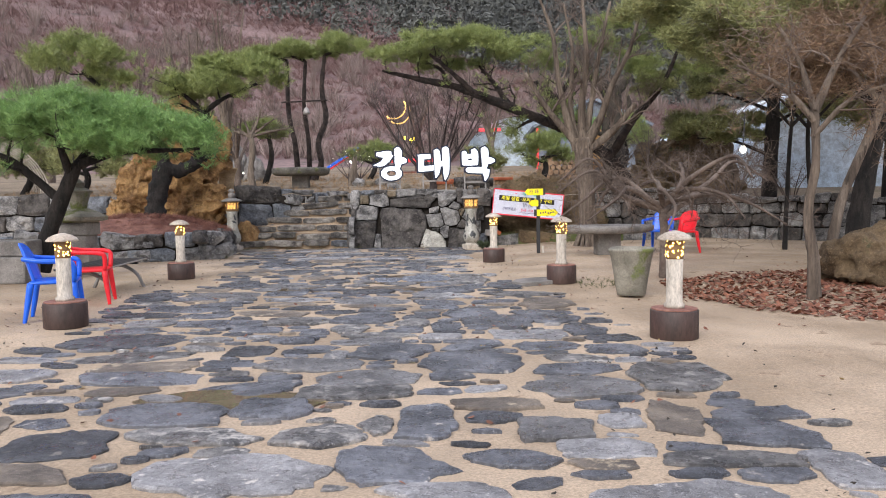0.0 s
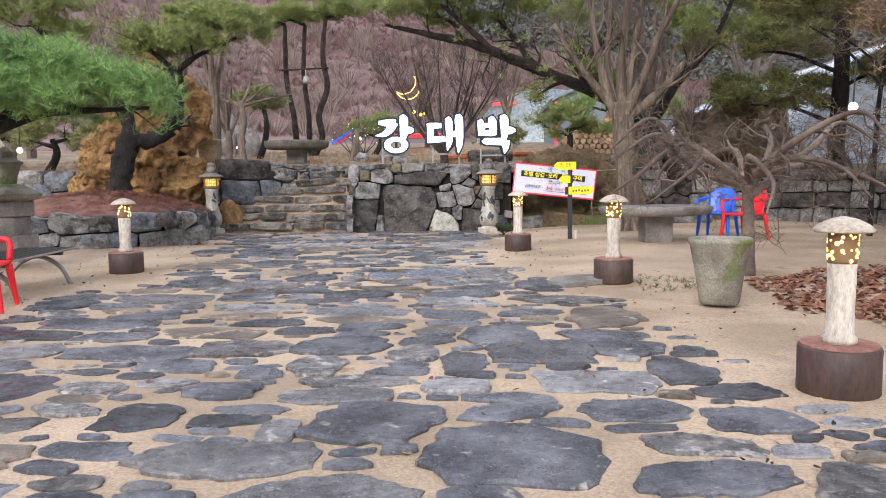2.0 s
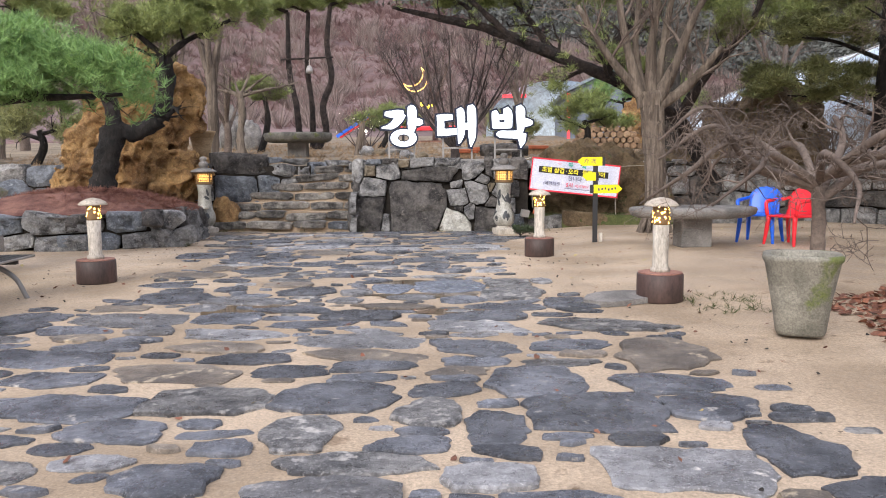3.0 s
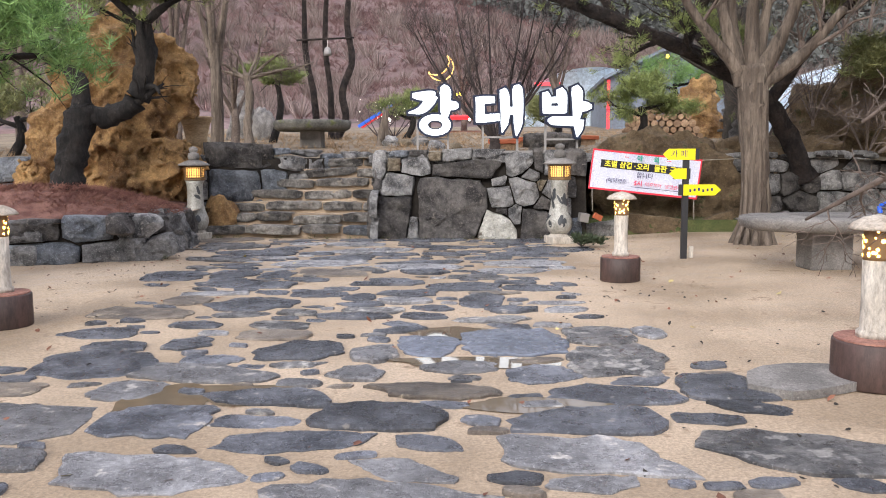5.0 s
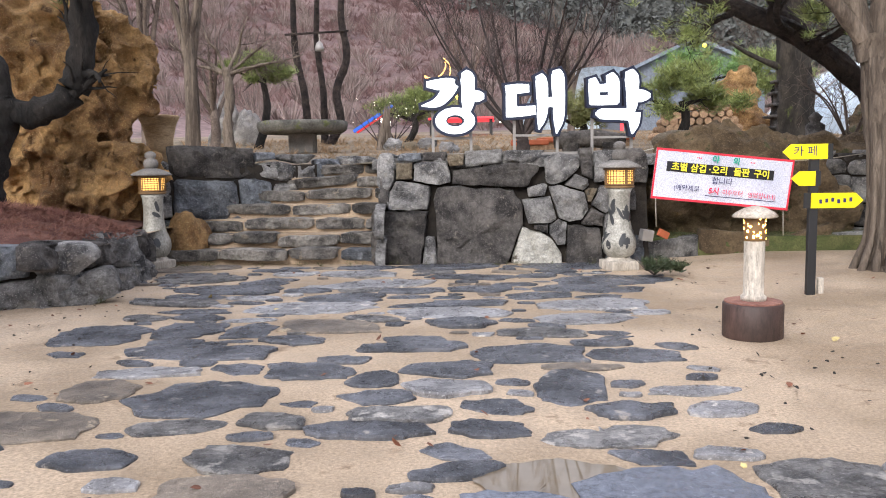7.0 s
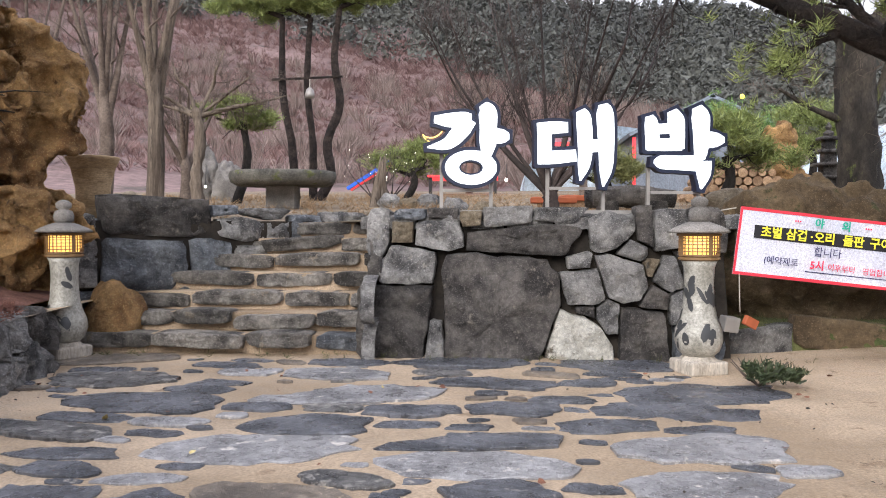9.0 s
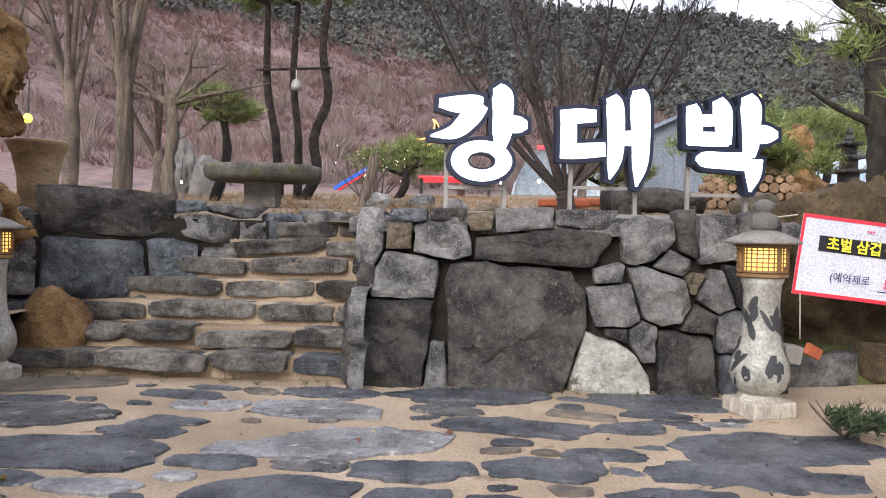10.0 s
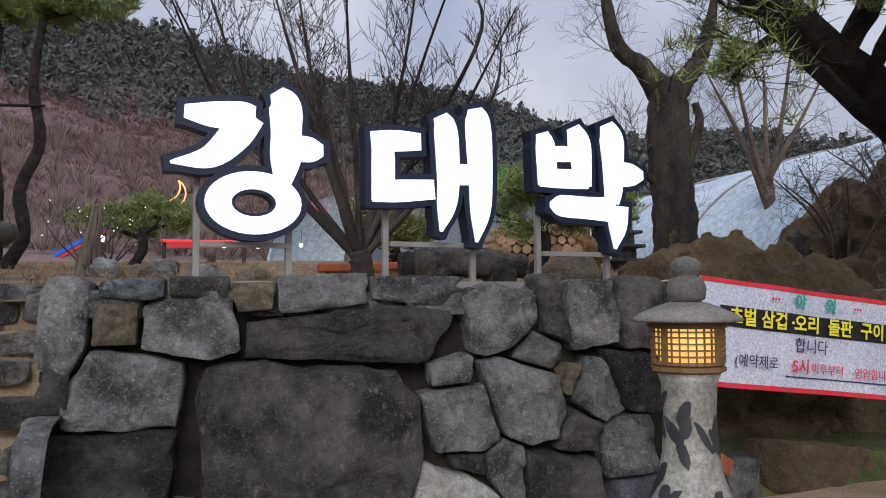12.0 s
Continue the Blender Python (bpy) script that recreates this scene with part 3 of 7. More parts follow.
verts = []
for y in ys:
    for x in xs:
        f = terrace_front(x)
        yy = f + (y - 20.3) * (64 - f) / (64 - 20.3)
        verts.append((x, yy, terrace_z(x, yy) - (0.35 * ease(5, 9, x) * ease(26, 20, yy))))
n = len(xs)
s.add(verts, [(i * n + k, i * n + k + 1, (i + 1) * n + k + 1, (i + 1) * n + k) for i in range(len(ys) - 1) for k in range(n - 1)])
terrace = tagged(new("ground_terrace", s.mesh("ground_terrace", M_TERRACE)), "raised garden terrace of dry earth and dead grass", "ground", kind="structure")

hill = polar_sheet("backdrop_hill", [46, 48.9, 49.1, 55, 60, 66, 73, 80, 90, 100, 112, 125, 140, 155, 170, 185, 200, 215, 230, 245, 262, 280, 310, 350], [-88 + 176 * i / 100 for i in range(101)], hill_z, M_HILL, (0, 6))
tagged(hill, "red-brown wooded mountainside behind the garden", "hill", kind="structure")


# far woods on the slope
def woods(name, material, count, seed, rmin, rmax, amin, amax, tall, wide, blades, label, conifer=False):
    rng = np.random.default_rng(seed)
    spots = []
    for _ in range(count):
        d = rmin + (rmax - rmin) * rng.random() ** 0.8
        a = radians(amin + (amax - amin) * rng.random())
        x, y = d * math.sin(a), 6 + d * math.cos(a)
        if conifer and d < np.interp(math.degrees(a), [-60, -10, -5, 8, 20, 30], [200, 195, 190, 162, 118, 98]) + 40 * noise.noise((x * 0.03, y * 0.03, 8)) + 14 * rng.normal():
            continue
        spots.append((x, y, hill_z(x, y), d))
    q = np.repeat(np.array(spots), blades, axis=0)
    k = len(q)
    h = np.repeat(tall * (0.6 + 0.7 * rng.random(len(spots))), blades) * (0.6 + q[:, 3] / 250)
    w = np.repeat(wide * (0.7 + 0.6 * rng.random(len(spots))), blades) * (0.6 + q[:, 3] / 250)
    e = rng.normal(size=(k, 2)) * w[:, None]
    up = rng.random(k)
    foot = q[:, :3]
    if conifer:
        c = foot + np.stack([e[:, 0] * 0.42 * (1.1 - up), e[:, 1] * 0.42 * (1.1 - up), h * (0.15 + 0.85 * up)], axis=1)
        t, u = (rng.normal(size=(k, 3)) * (w * 0.085)[:, None] for _ in range(2))
        v = np.stack([c + t, c + u, c - (t + u) * 0.6], axis=1).reshape(-1, 3)
        me = triangles(name, v, material)
    else:
        base = foot + np.stack([e[:, 0] * 0.12, e[:, 1] * 0.12, h * 0.15 * up], axis=1)
        tip = foot + np.stack([e[:, 0] * 0.5, e[:, 1] * 0.5, h * (0.55 + 0.45 * rng.random(k))], axis=1)
        side = np.stack([w * 0.024, np.zeros(k), w * 0.0024], axis=1)
        me = triangles(name, np.stack([base - side, base + side, tip], axis=1).reshape(-1, 3), material)
    return tagged(new(name, me), label, "woods", kind="stuff")


woods("far_bare_woods", M_HILLBUSH, 12000, 21, 66, 190, -50, 45, 1.15, 2.0, 16, "bare reddish brushwood covering the slope")
woods("far_grey_woods", M_HILLGREY, 1200, 22, 60, 150, -55, 50, 2.8, 2.2, 36, "bare grey trees low on the slope")
woods("far_pine_woods", M_HILLPINE, 9000, 23, 95, 285, -60, 55, 4.2, 3.3, 75, "dark pine woods along the mountain ridge", True)


# ---- stone walls ----
def masonry(name, label, stones, place, seed, mats, gap=0.025, points=26, bulge=0.05, backing=None, named=None, ragged=0.03):
    rng = np.random.default_rng(seed)
    wall = tagged(new(name, backing), label, "stone wall", kind="structure")
    for i, cell in enumerate(interlock(stones, gap)):
        if len(cell) < 3:
            continue
        size = math.sqrt(stones[i][2] * stones[i][3])
        m = (named or {}).get(i) or mats[int(rng.random() * len(mats))]
        piece("stone", stone_mesh("stone", cell, place, m, seed + i * 1.7, points, min(0.11, bulge * (0.5 + size)), 0.16, ragged), wall)
    return wall


def slanted(x, z, d):
    return (x, 19.6 + 0.28 * z - d, z)


def backing_block(name, corners, material=M_JOINT):
    """A prism behind the stones: (front x, y), (back x, y) pairs along the wall, with foot and top."""
    s = Soup()
    verts = []
    for (fx, fy, lean), (bx, by), z0, z1 in corners:
        verts += [(fx, fy, z0), (fx + lean[0] * (z1 - z0), fy + lean[1] * (z1 - z0), z1), (bx, by, z1), (bx, by, z0)]
    faces = []
    n = len(corners)
    for i in range(n - 1):
        for k in range(4):
            faces.append((i * 4 + k, i * 4 + (k + 1) % 4, i * 4 + 4 + (k + 1) % 4, i * 4 + 4 + k))
    faces += [(3, 2, 1, 0), tuple(n * 4 - 4 + k for k in range(4))]
    s.add(verts, faces)
    return s.mesh(name, material, False)


MAIN_LOW = [(-2.12, 0.36, 0.67, 0.70, 0), (-2.05, 0.89, 0.47, 0.41, 0), (-1.13, 0.46, 1.25, 1.16, 0), (0.04, 0.80, 0.79, 0.41, -32),
            (-0.34, 0.69, 0.43, 0.43, -20), (-0.37, 0.92, 0.26, 0.18, 0), (0.32, 0.87, 0.16, 0.13, 0), (0.49, 0.78, 0.41, 0.32, -25), (0.35, 0.57, 0.34, 0.25, 0), (-0.40, 0.2, 0.66, 0.50, -28), (0.18, 0.26, 0.49, 0.54, 0),
            (-0.11, 0.4, 0.28, 0.24, 0), (-0.32, 0.45, 0.2, 0.12, 0), (0.59, 0.48, 0.31, 0.42, 0), (0.72, 0.2, 0.36, 0.36, 0), (-1.79, 0.15, 0.2, 0.3, 0)]
MAIN_HIGH = [(-2.37, 1.21, 0.2, 0.37, 0), (-2.12, 1.22, 0.24, 0.24, 0), (-1.79, 1.19, 0.55, 0.33, 0), (-2.04, 1.38, 0.29, 0.11, 0), (-1.73, 1.39, 0.33, 0.11, 0), (-0.82, 1.13, 1.31, 0.30, 3), (-1.12, 1.36, 0.66, 0.17, 2),
             (-1.43, 1.35, 0.30, 0.12, 0), (-0.55, 1.38, 0.6, 0.13, 0), (-0.06, 1.2, 0.61, 0.32, -18), (0.28, 1.26, 0.18, 0.34, 0), (0.52, 1.22, 0.37, 0.34, 0), (0.11, 1.03, 0.3, 0.2, -9), (0.7, 0.85, 0.27, 0.39, 0), (0.84, 1.2, 0.32, 0.4, 0)]
back_main = backing_block("wall_stone_front", [((-2.42, 19.70, (0, 0.28)), (-2.42, 21.4), -0.1, 1.36), ((1.05, 19.70, (0, 0.28)), (1.05, 21.4), -0.1, 1.36)])
wall_front = masonry("wall_stone_front", "rough fieldstone retaining wall under the letter sign", MAIN_LOW + MAIN_HIGH, slanted, 11, [M_STONE, M_STONE, M_STONE, M_STONE_DARK, M_STONE_BLUE], 0.022, 44, 0.07, back_main,
                     {0: M_STONE_DARK, 1: M_STONE, 2: M_STONE_DARK, 3: M_STONE, 4: M_STONE, 6: M_STONE_TAN, 9: M_STONE_WHITE, 10: M_STONE_DARK, 12: M_STONE_DARK, 17: M_STONE_TAN, 18: M_STONE, 21: M_STONE_DARK, 23: M_STONE_TAN, 25: M_STONE}, 0.035)

# coping stones and the return beside the stairs
rng = np.random.default_rng(5)
side_stones = courses(rng, 1.9, 1.40, 0.33, 0.5)
masonry("wall_stone_return", "fieldstone end of the retaining wall beside the steps", side_stones, lambda u, v, d: (-2.44 - d * 0.7, 21.6 - u * (1 - 0.15 * v), v), 31, [M_STONE, M_STONE, M_STONE_DARK], 0.03, 20, 0.05)
caps = [(-2.2 + 0.46 * i + rng.normal() * 0.04, 20.3 + rng.normal() * 0.05, 0.5 * rng.uniform(0.8, 1.1), 0.42, rng.normal() * 8) for i in range(8)]
for i, cell in enumerate(interlock(caps, 0.03)):
    piece("coping_stone", stone_mesh("coping_stone", cell, lambda u, v, d: (u, v, 1.345 + d), M_STONE, 60 + i, 22, 0.04, 0.1), wall_front)

# wall along the steps
LEFT = [(0.81, 1.34, 1.33, 0.41, -3), (0.6, 0.85, 1.1, 0.62, 0), (1.3, 0.99, 0.71, 0.38, 0), (1.64, 1.24, 0.76, 0.32, 0), (2.11, 1.18, 0.46, 0.24, 0), (2.41, 1.24, 0.57, 0.27, 0), (2.94, 1.25, 0.59, 0.32, 0), (1.43, 1.45, 0.37, 0.12, 0),
        (1.95, 1.42, 0.52, 0.12, 0), (1.12, 0.52, 0.55, 0.25, 0), (0.3, 0.3, 0.7, 0.5, 0), (-0.1, 0.95, 0.4, 0.7, 0), (-0.05, 0.35, 0.4, 0.5, 0), (1.7, 0.9, 0.5, 0.35, 0), (2.3, 0.95, 0.6, 0.3, 0)]
LU = np.array((2.6, 1.8)) / math.hypot(2.6, 1.8)


def beside_steps(u, v, d):
    x, y = np.array((-5.5, 20.1)) + LU * u + np.array((LU[1], -LU[0])) * (d - 0.12 * v)
    return (x, y, v)


back_left = backing_block("wall_stone_steps", [((-5.75, 20.05, (0, 0)), (-6.2, 21.3), -0.1, 1.34), ((-2.95, 22.0, (0, 0)), (-3.4, 23.0), -0.1, 1.34)])
masonry("wall_stone_steps", "blue-grey boulder wall slanting up along the steps", LEFT, beside_steps, 77, [M_STONE, M_STONE_BLUE, M_STONE], 0.035, 30, 0.08, back_left, {0: M_STONE_DARK, 1: M_STONE_BLUE, 2: M_STONE_BLUE, 3: M_STONE}, 0.035)

# planter of boulders round the pine
PL = [(-9.2, 15.9), (-6.3, 16.1), (-5.0, 16.6), (-4.95, 17.4), (-5.15, 18.7)]
rng = np.random.default_rng(8)
for i, (a, b) in enumerate(zip(PL, PL[1:])):
    a, b = np.array(a), np.array(b)
    ln = float(np.linalg.norm(b - a))
    u0 = (b - a) / ln
    nrm = np.array((u0[1], -u0[0]))

    def on_planter(u, v, d, a=a, u0=u0, nrm=nrm):
        q = a + u0 * u + nrm * (d - 0.18 * v)
        return (q[0], q[1], v)

    bk = backing_block("wall_planter", [((a[0] - nrm[0] * 0.1, a[1] - nrm[1] * 0.1, (0, 0)), (a[0] - nrm[0] * 0.5, a[1] - nrm[1] * 0.5), -0.05, 0.5), ((b[0] - nrm[0] * 0.1, b[1] - nrm[1] * 0.1, (0, 0)), (b[0] - nrm[0] * 0.5, b[1] - nrm[1] * 0.5), -0.05, 0.5)])
    masonry("wall_planter_%d" % (i + 1), "low dark boulder wall of a raised planting bed", courses(rng, ln, 0.55, 0.28, 0.62), on_planter, 100 + i * 9, [M_STONE, M_STONE_DARK, M_STONE_BLUE, M_STONE], 0.03, 24, 0.09, bk)
s = Soup()
verts = [(-7.0, 17.6, 0.92)]
for r, z in ((0.35, 0.86), (0.62, 0.70), (0.86, 0.55)):
    for p, q in zip(np.vstack([PL, [(-5.4, 20.4), (-9.4, 20.4)]]), range(99)):
        verts.append((-7.0 + (p[0] + 7.0) * r, 17.6 + (p[1] - 17.6) * r, z + 0.06 * noise.noise((p[0], p[1], r))))
k = 7
faces = [(0, 1 + i, 1 + (i + 1) % k) for i in range(k)]
for j in range(2):
    faces += [(1 + j * k + i, 1 + (j + 1) * k + i, 1 + (j + 1) * k + (i + 1) % k, 1 + j * k + (i + 1) % k) for i in range(k)]
s.add(verts, faces)
tagged(new("ground_planting_bed", s.mesh("ground_planting_bed", M_MULCH)), "mound of red-brown pine needle mulch in the raised bed", "ground", kind="structure")

s = Soup()
verts = []
ringp = np.vstack([PL, [(-5.4, 20.4), (-9.4, 20.4)]])
for f, z in ((0.7, 0.45), (1.0, 0.515)):
    verts += [(-7.0 + (p[0] + 7.0) * f, 17.6 + (p[1] - 17.6) * f, z) for p in ringp]
s.add(verts, [(i, (i + 1) % 7, 7 + (i + 1) % 7, 7 + i) for i in range(7)])
tagged(new("ground_bed_rim", s.mesh("ground_bed_rim", M_SAND)), "sandy rim of the raised planting bed", "ground", kind="structure")
rngm = np.random.default_rng(9)
flakes = []
for _ in range(2600):
    a_, r_ = rngm.random() * math.tau, math.sqrt(rngm.random())
    flakes.append((-6.9 + 2.0 * r_ * math.cos(a_), 17.7 + 1.25 * r_ * math.sin(a_), 0.95 - 0.38 * r_ * r_))
litter = tagged(new("needle_litter", None), "red-brown needle litter heaped on the planting bed", "litter", kind="stuff")

# long retaining wall at the far side of the yard
rng = np.random.default_rng(12)
RW = [((3.4, 20.9), (6.1, 21.3), 1.35), ((6.1, 21.3), (9.4, 18.9), 1.12), ((9.4, 18.9), (16, 16.5), 1.0)]
for i, (a, b, h) in enumerate(RW):
    a, b = np.array(a), np.array(b)
    ln = float(np.linalg.norm(b - a))
    u0 = (b - a) / ln
    nrm = np.array((u0[1], -u0[0]))

    def on_right(u, v, d, a=a, u0=u0, nrm=nrm):
        q = a + u0 * u + nrm * (d - 0.16 * v)
        return (q[0], q[1], v + 0.05)

    bk = backing_block("wall_right", [((a[0] - nrm[0] * 0.18, a[1] - nrm[1] * 0.18, (0, 0)), (a[0] - nrm[0] * 0.8, a[1] - nrm[1] * 0.8), -0.05, h), ((b[0] - nrm[0] * 0.18, b[1] - nrm[1] * 0.18, (0, 0)), (b[0] - nrm[0] * 0.8, b[1] - nrm[1] * 0.8), -0.05, h)])
    masonry("wall_right_%d" % (i + 1), "dry-laid fieldstone retaining wall at the edge of the yard", courses(rng, ln, h, 0.3, 0.46), on_right, 200 + i * 50, [M_STONE, M_STONE_DARK, M_STONE], 0.03, 20, 0.07, bk)

# wall closing the terrace beyond the planting bed
rng = np.random.default_rng(13)
bk = backing_block("wall_left", [((-22, 20.65, (0, 0)), (-22, 21.2), -0.05, 1.3), ((-5.7, 20.65, (0, 0)), (-5.7, 21.2), -0.05, 1.3)])
masonry("wall_left", "rough fieldstone wall behind the planting bed", courses(rng, 16, 1.35, 0.38, 0.7), lambda u, v, d: (-21.8 + u, 20.5 + 0.1 * v - d, v), 350, [M_STONE, M_STONE_DARK, M_STONE_BLUE], 0.03, 18, 0.08, bk)

# kerb of flat stones with a strip of grass under the banner
rng = np.random.default_rng(14)
kerb = masonry("kerb_stone", "low mossy stone kerb under the rocks", courses(rng, 3.6, 0.24, 0.24, 0.7), lambda u, v, d: (0.95 + u, 20.05 - d + 0.06 * u, v + 0.05), 400, [M_STONE, M_BANK], 0.02, 18, 0.05)
bm = bmesh.new()
box(bm, 2.6, 20.75, 0.13, 3.6, 1.3, 0.3)
tagged(part("ground_grass_strip", bm, M_GRASS, None), "mossy grass strip behind the kerb", "ground", kind="structure")

# ---- steps ----
rng = np.random.default_rng(17)
stairs = tagged(new("stairs", None), "broad rustic stone steps packed with sand", "stairs", kind="structure")
for k in range(7):
    y0, z1 = 19.72 + 0.3 * k, 0.2 + 0.19 * k
    x0 = -5.7 + max(0.0, k - 0.3) * 0.36
    x1 = -2.44
    bm = bmesh.new()
    box(bm, (x0 + x1) / 2, y0 + 0.36, z1 - 0.14, x1 - x0 + 0.3, 0.68, 0.26)
    part("tread_sand", bm, M_SAND, stairs, "sand packed between the step stones")
    row, x = [], x0 - 0.1
    while x < x1 - 0.1:
        w = rng.uniform(0.5, 1.3)
        w = min(w, x1 - x)
        row.append((x + w / 2, z1 - 0.075, w, 0.145, rng.normal() * 1.5))
        x += w
    for i, cell in enumerate(interlock(row, 0.03, 1.05)):
        if len(cell) < 3:
            continue
        yy = y0 + rng.normal() * 0.03
        lift = rng.normal() * 0.012

        def step_place(u, v, d, yy=yy, lift=lift):
            return (u, yy - d * 0.8 + 0.02 * noise.noise((u * 3, v, k)), v + lift)

        piece("step_stone", stone_mesh("step_stone", cell, step_place, M_STONE_BLUE if (k == 0 and i == len(row) - 1) else M_STEP, 500 + k * 20 + i, 28, 0.06, 0.3, 0.05), stairs)

# ---- rocks ----
rock_thing("tufa_rock", "tall pitted ochre tufa rock standing behind the pine", "rock", [((-6.95, 19.75, 1.15), (1.3, 0.8, 1.35), 3), ((-6.8, 19.85, 2.3), (1.1, 0.62, 1.2), 5), ((-6.3, 19.55, 0.9), (0.5, 0.5, 0.85), 7), ((-7.9, 19.7, 1.0), (0.65, 0.6, 0.95), 9), ((-6.35, 19.75, 2.3), (0.42, 0.45, 0.85), 4)], M_TUFA, 1.0, detail=5, rough=0.42)
rock_thing("bank_rock", "big rounded brown rock with moss behind the banner", "rock", [((2.1, 21.2, 0.85), (0.95, 0.7, 0.85), 12), ((2.9, 21.2, 0.85), (1.0, 0.7, 0.8), 14)], M_BANK, 0.15, detail=5, group="bank rocks")
rock_thing("bank_rock", "brown craggy rock under the leaning pine", "rock", [((4.2, 21.9, 1.05), (0.95, 0.7, 0.7), 15), ((3.55, 21.0, 0.5), (0.6, 0.4, 0.5), 17)], M_BANK, 0.2, detail=5, group="bank rocks")
rock_thing("peaked_rock", "tall ochre rock bank with tangled bare shrubs", "rock", [((7.0, 23.8, 1.6), (1.6, 1.2, 1.6), 19), ((5.7, 23.0, 1.25), (0.8, 0.7, 0.6), 20)], M_BANK, 0.3, detail=5)
rock_thing("yellow_rock", "weathered yellowish rock lying in dead leaves", "rock", [((6.3, 11.2, 0.3), (0.85, 0.7, 0.48), 23), ((6.9, 11.0, 0.35), (0.7, 0.6, 0.5), 24)], M_BANK, 0.4, detail=5)
s = Soup()
boulder(s, (0, 0, 0), (0.62, 0.5, 1.0), 31, 0.28, 5)
s.v = [(x * (0.80 - 0.52 * z) - 0.05 * z, y * (0.85 - 0.45 * z), z * 0.98) for x, y, z in s.v]
stone = tagged(new("standing_stone", s.mesh("standing_stone", M_GRANITE)), "pointed grey standing stone on the terrace", "standing stone")
stone.matrix_world = pose(-9.35, 33.2, 2.75)
rock_thing("small_rock", "grey boulder leaning against the standing stone", "rock", [((-8.65, 33.0, 2.35), (0.42, 0.4, 0.7), 33)], M_GRANITE, 0, detail=4)
rock_thing("small_rock", "dark rock at the foot of the tufa", "rock", [((-8.6, 18.2, 0.75), (0.42, 0.35, 0.35), 41)], M_STONE_BLUE, 0, detail=3)
rock_thing("small_rock", "rounded brown stone behind the pillar lantern", "rock", [((-5.2, 20.0, 0.3), (0.3, 0.3, 0.42), 43)], M_TUFA, 0, detail=3)
for i, (x, y, sx, sz) in enumerate([(-7.1, 12.3, 0.9, 0.42), (-8.6, 12.2, 0.8, 0.42)]):
    bm = bmesh.new()
    box(bm, 0, 0, sz / 2, sx * 1.6, 0.5, sz, 3, 0.03)
    box(bm, 0.05, 0.12, sz * 1.3, sx * 1.5, 0.45, sz * 0.6, -2, 0.03)
    o = part("stone_ledge", bm, M_GRANITE, None)
    o.matrix_world = pose(x, y, 0)
    tagged(o, "stack of long squared granite ledge stones", "stone ledge", "ledge stones")


# ---- lamps of the yard ----
def mushroom_lamp():
    t = thing("garden_lamp", "white mushroom-shaped garden lamp with gold-lit holes on a brown drum", "garden lamp", group="mushroom lamps along the path")
    bm = lathe(bmesh.new(), [(0.205, 0.0), (0.21, 0.01), (0.21, 0.245), (0.203, 0.255)], sides=32)
    part("drum_base", bm, M_RUST, t, "brown painted steel drum", True)
    bm = lathe(bmesh.new(), [(0.198, 0.256), (0.198, 0.266), (0.09, 0.27)], sides=32)
    part("drum_top", bm, M_RUST_TOP, t, "rusty red drum top")
    bm = lathe(bmesh.new(), [(0.088, 0.268), (0.09, 0.30), (0.072, 0.315), (0.07, 0.45), (0.073, 0.70)], sides=20, wobble=0.06)
    part("post", bm, M_WHITEPOST, t, "", True)
    bm = lathe(bmesh.new(), [(0.072, 0.70), (0.075, 0.72), (0.075, 0.86), (0.07, 0.885)], sides=20)
    neck = part("lantern_neck", bm, M_AMBER_GLASS, t, "pierced neck lit gold from within", True)
    rng = np.random.default_rng(3)
    s = Soup()
    for i in range(46):
        a, z, r = rng.random() * math.tau, 0.712 + 0.16 * rng.random(), rng.uniform(0.005, 0.0125)
        ring = []
        for k in range(8):
            w = math.tau * k / 8
            ring.append((0.0775 * math.cos(a + r / 0.0775 * math.cos(w)), 0.0775 * math.sin(a + r / 0.0775 * math.cos(w)), z + r * math.sin(w)))
        s.add(ring, [tuple(range(8))])
    tagged(piece("light_hole_pattern", s.mesh("light_hole_pattern", M_BULB, False), neck, "round holes glowing gold"), kind="stuff")
    bm = lathe(bmesh.new(), [(0.06, 0.872), (0.15, 0.868), (0.155, 0.878), (0.13, 0.905), (0.075, 0.935), (0.012, 0.95)], sides=24, wobble=0.03)
    part("cap", bm, M_CAP, t, "", True)
    return t


lamp = mushroom_lamp()
lamp.matrix_world = pose(2.38, 7.2, 0.0)
for x, y, turn in ((1.86, 11.4, 40), (1.0, 15.3, 75), (-3.52, 7.95, 130), (-4.10, 12.6, 200)):
    copy_thing(lamp, pose(x, y, ground_z(x, y), 0, 0, turn))


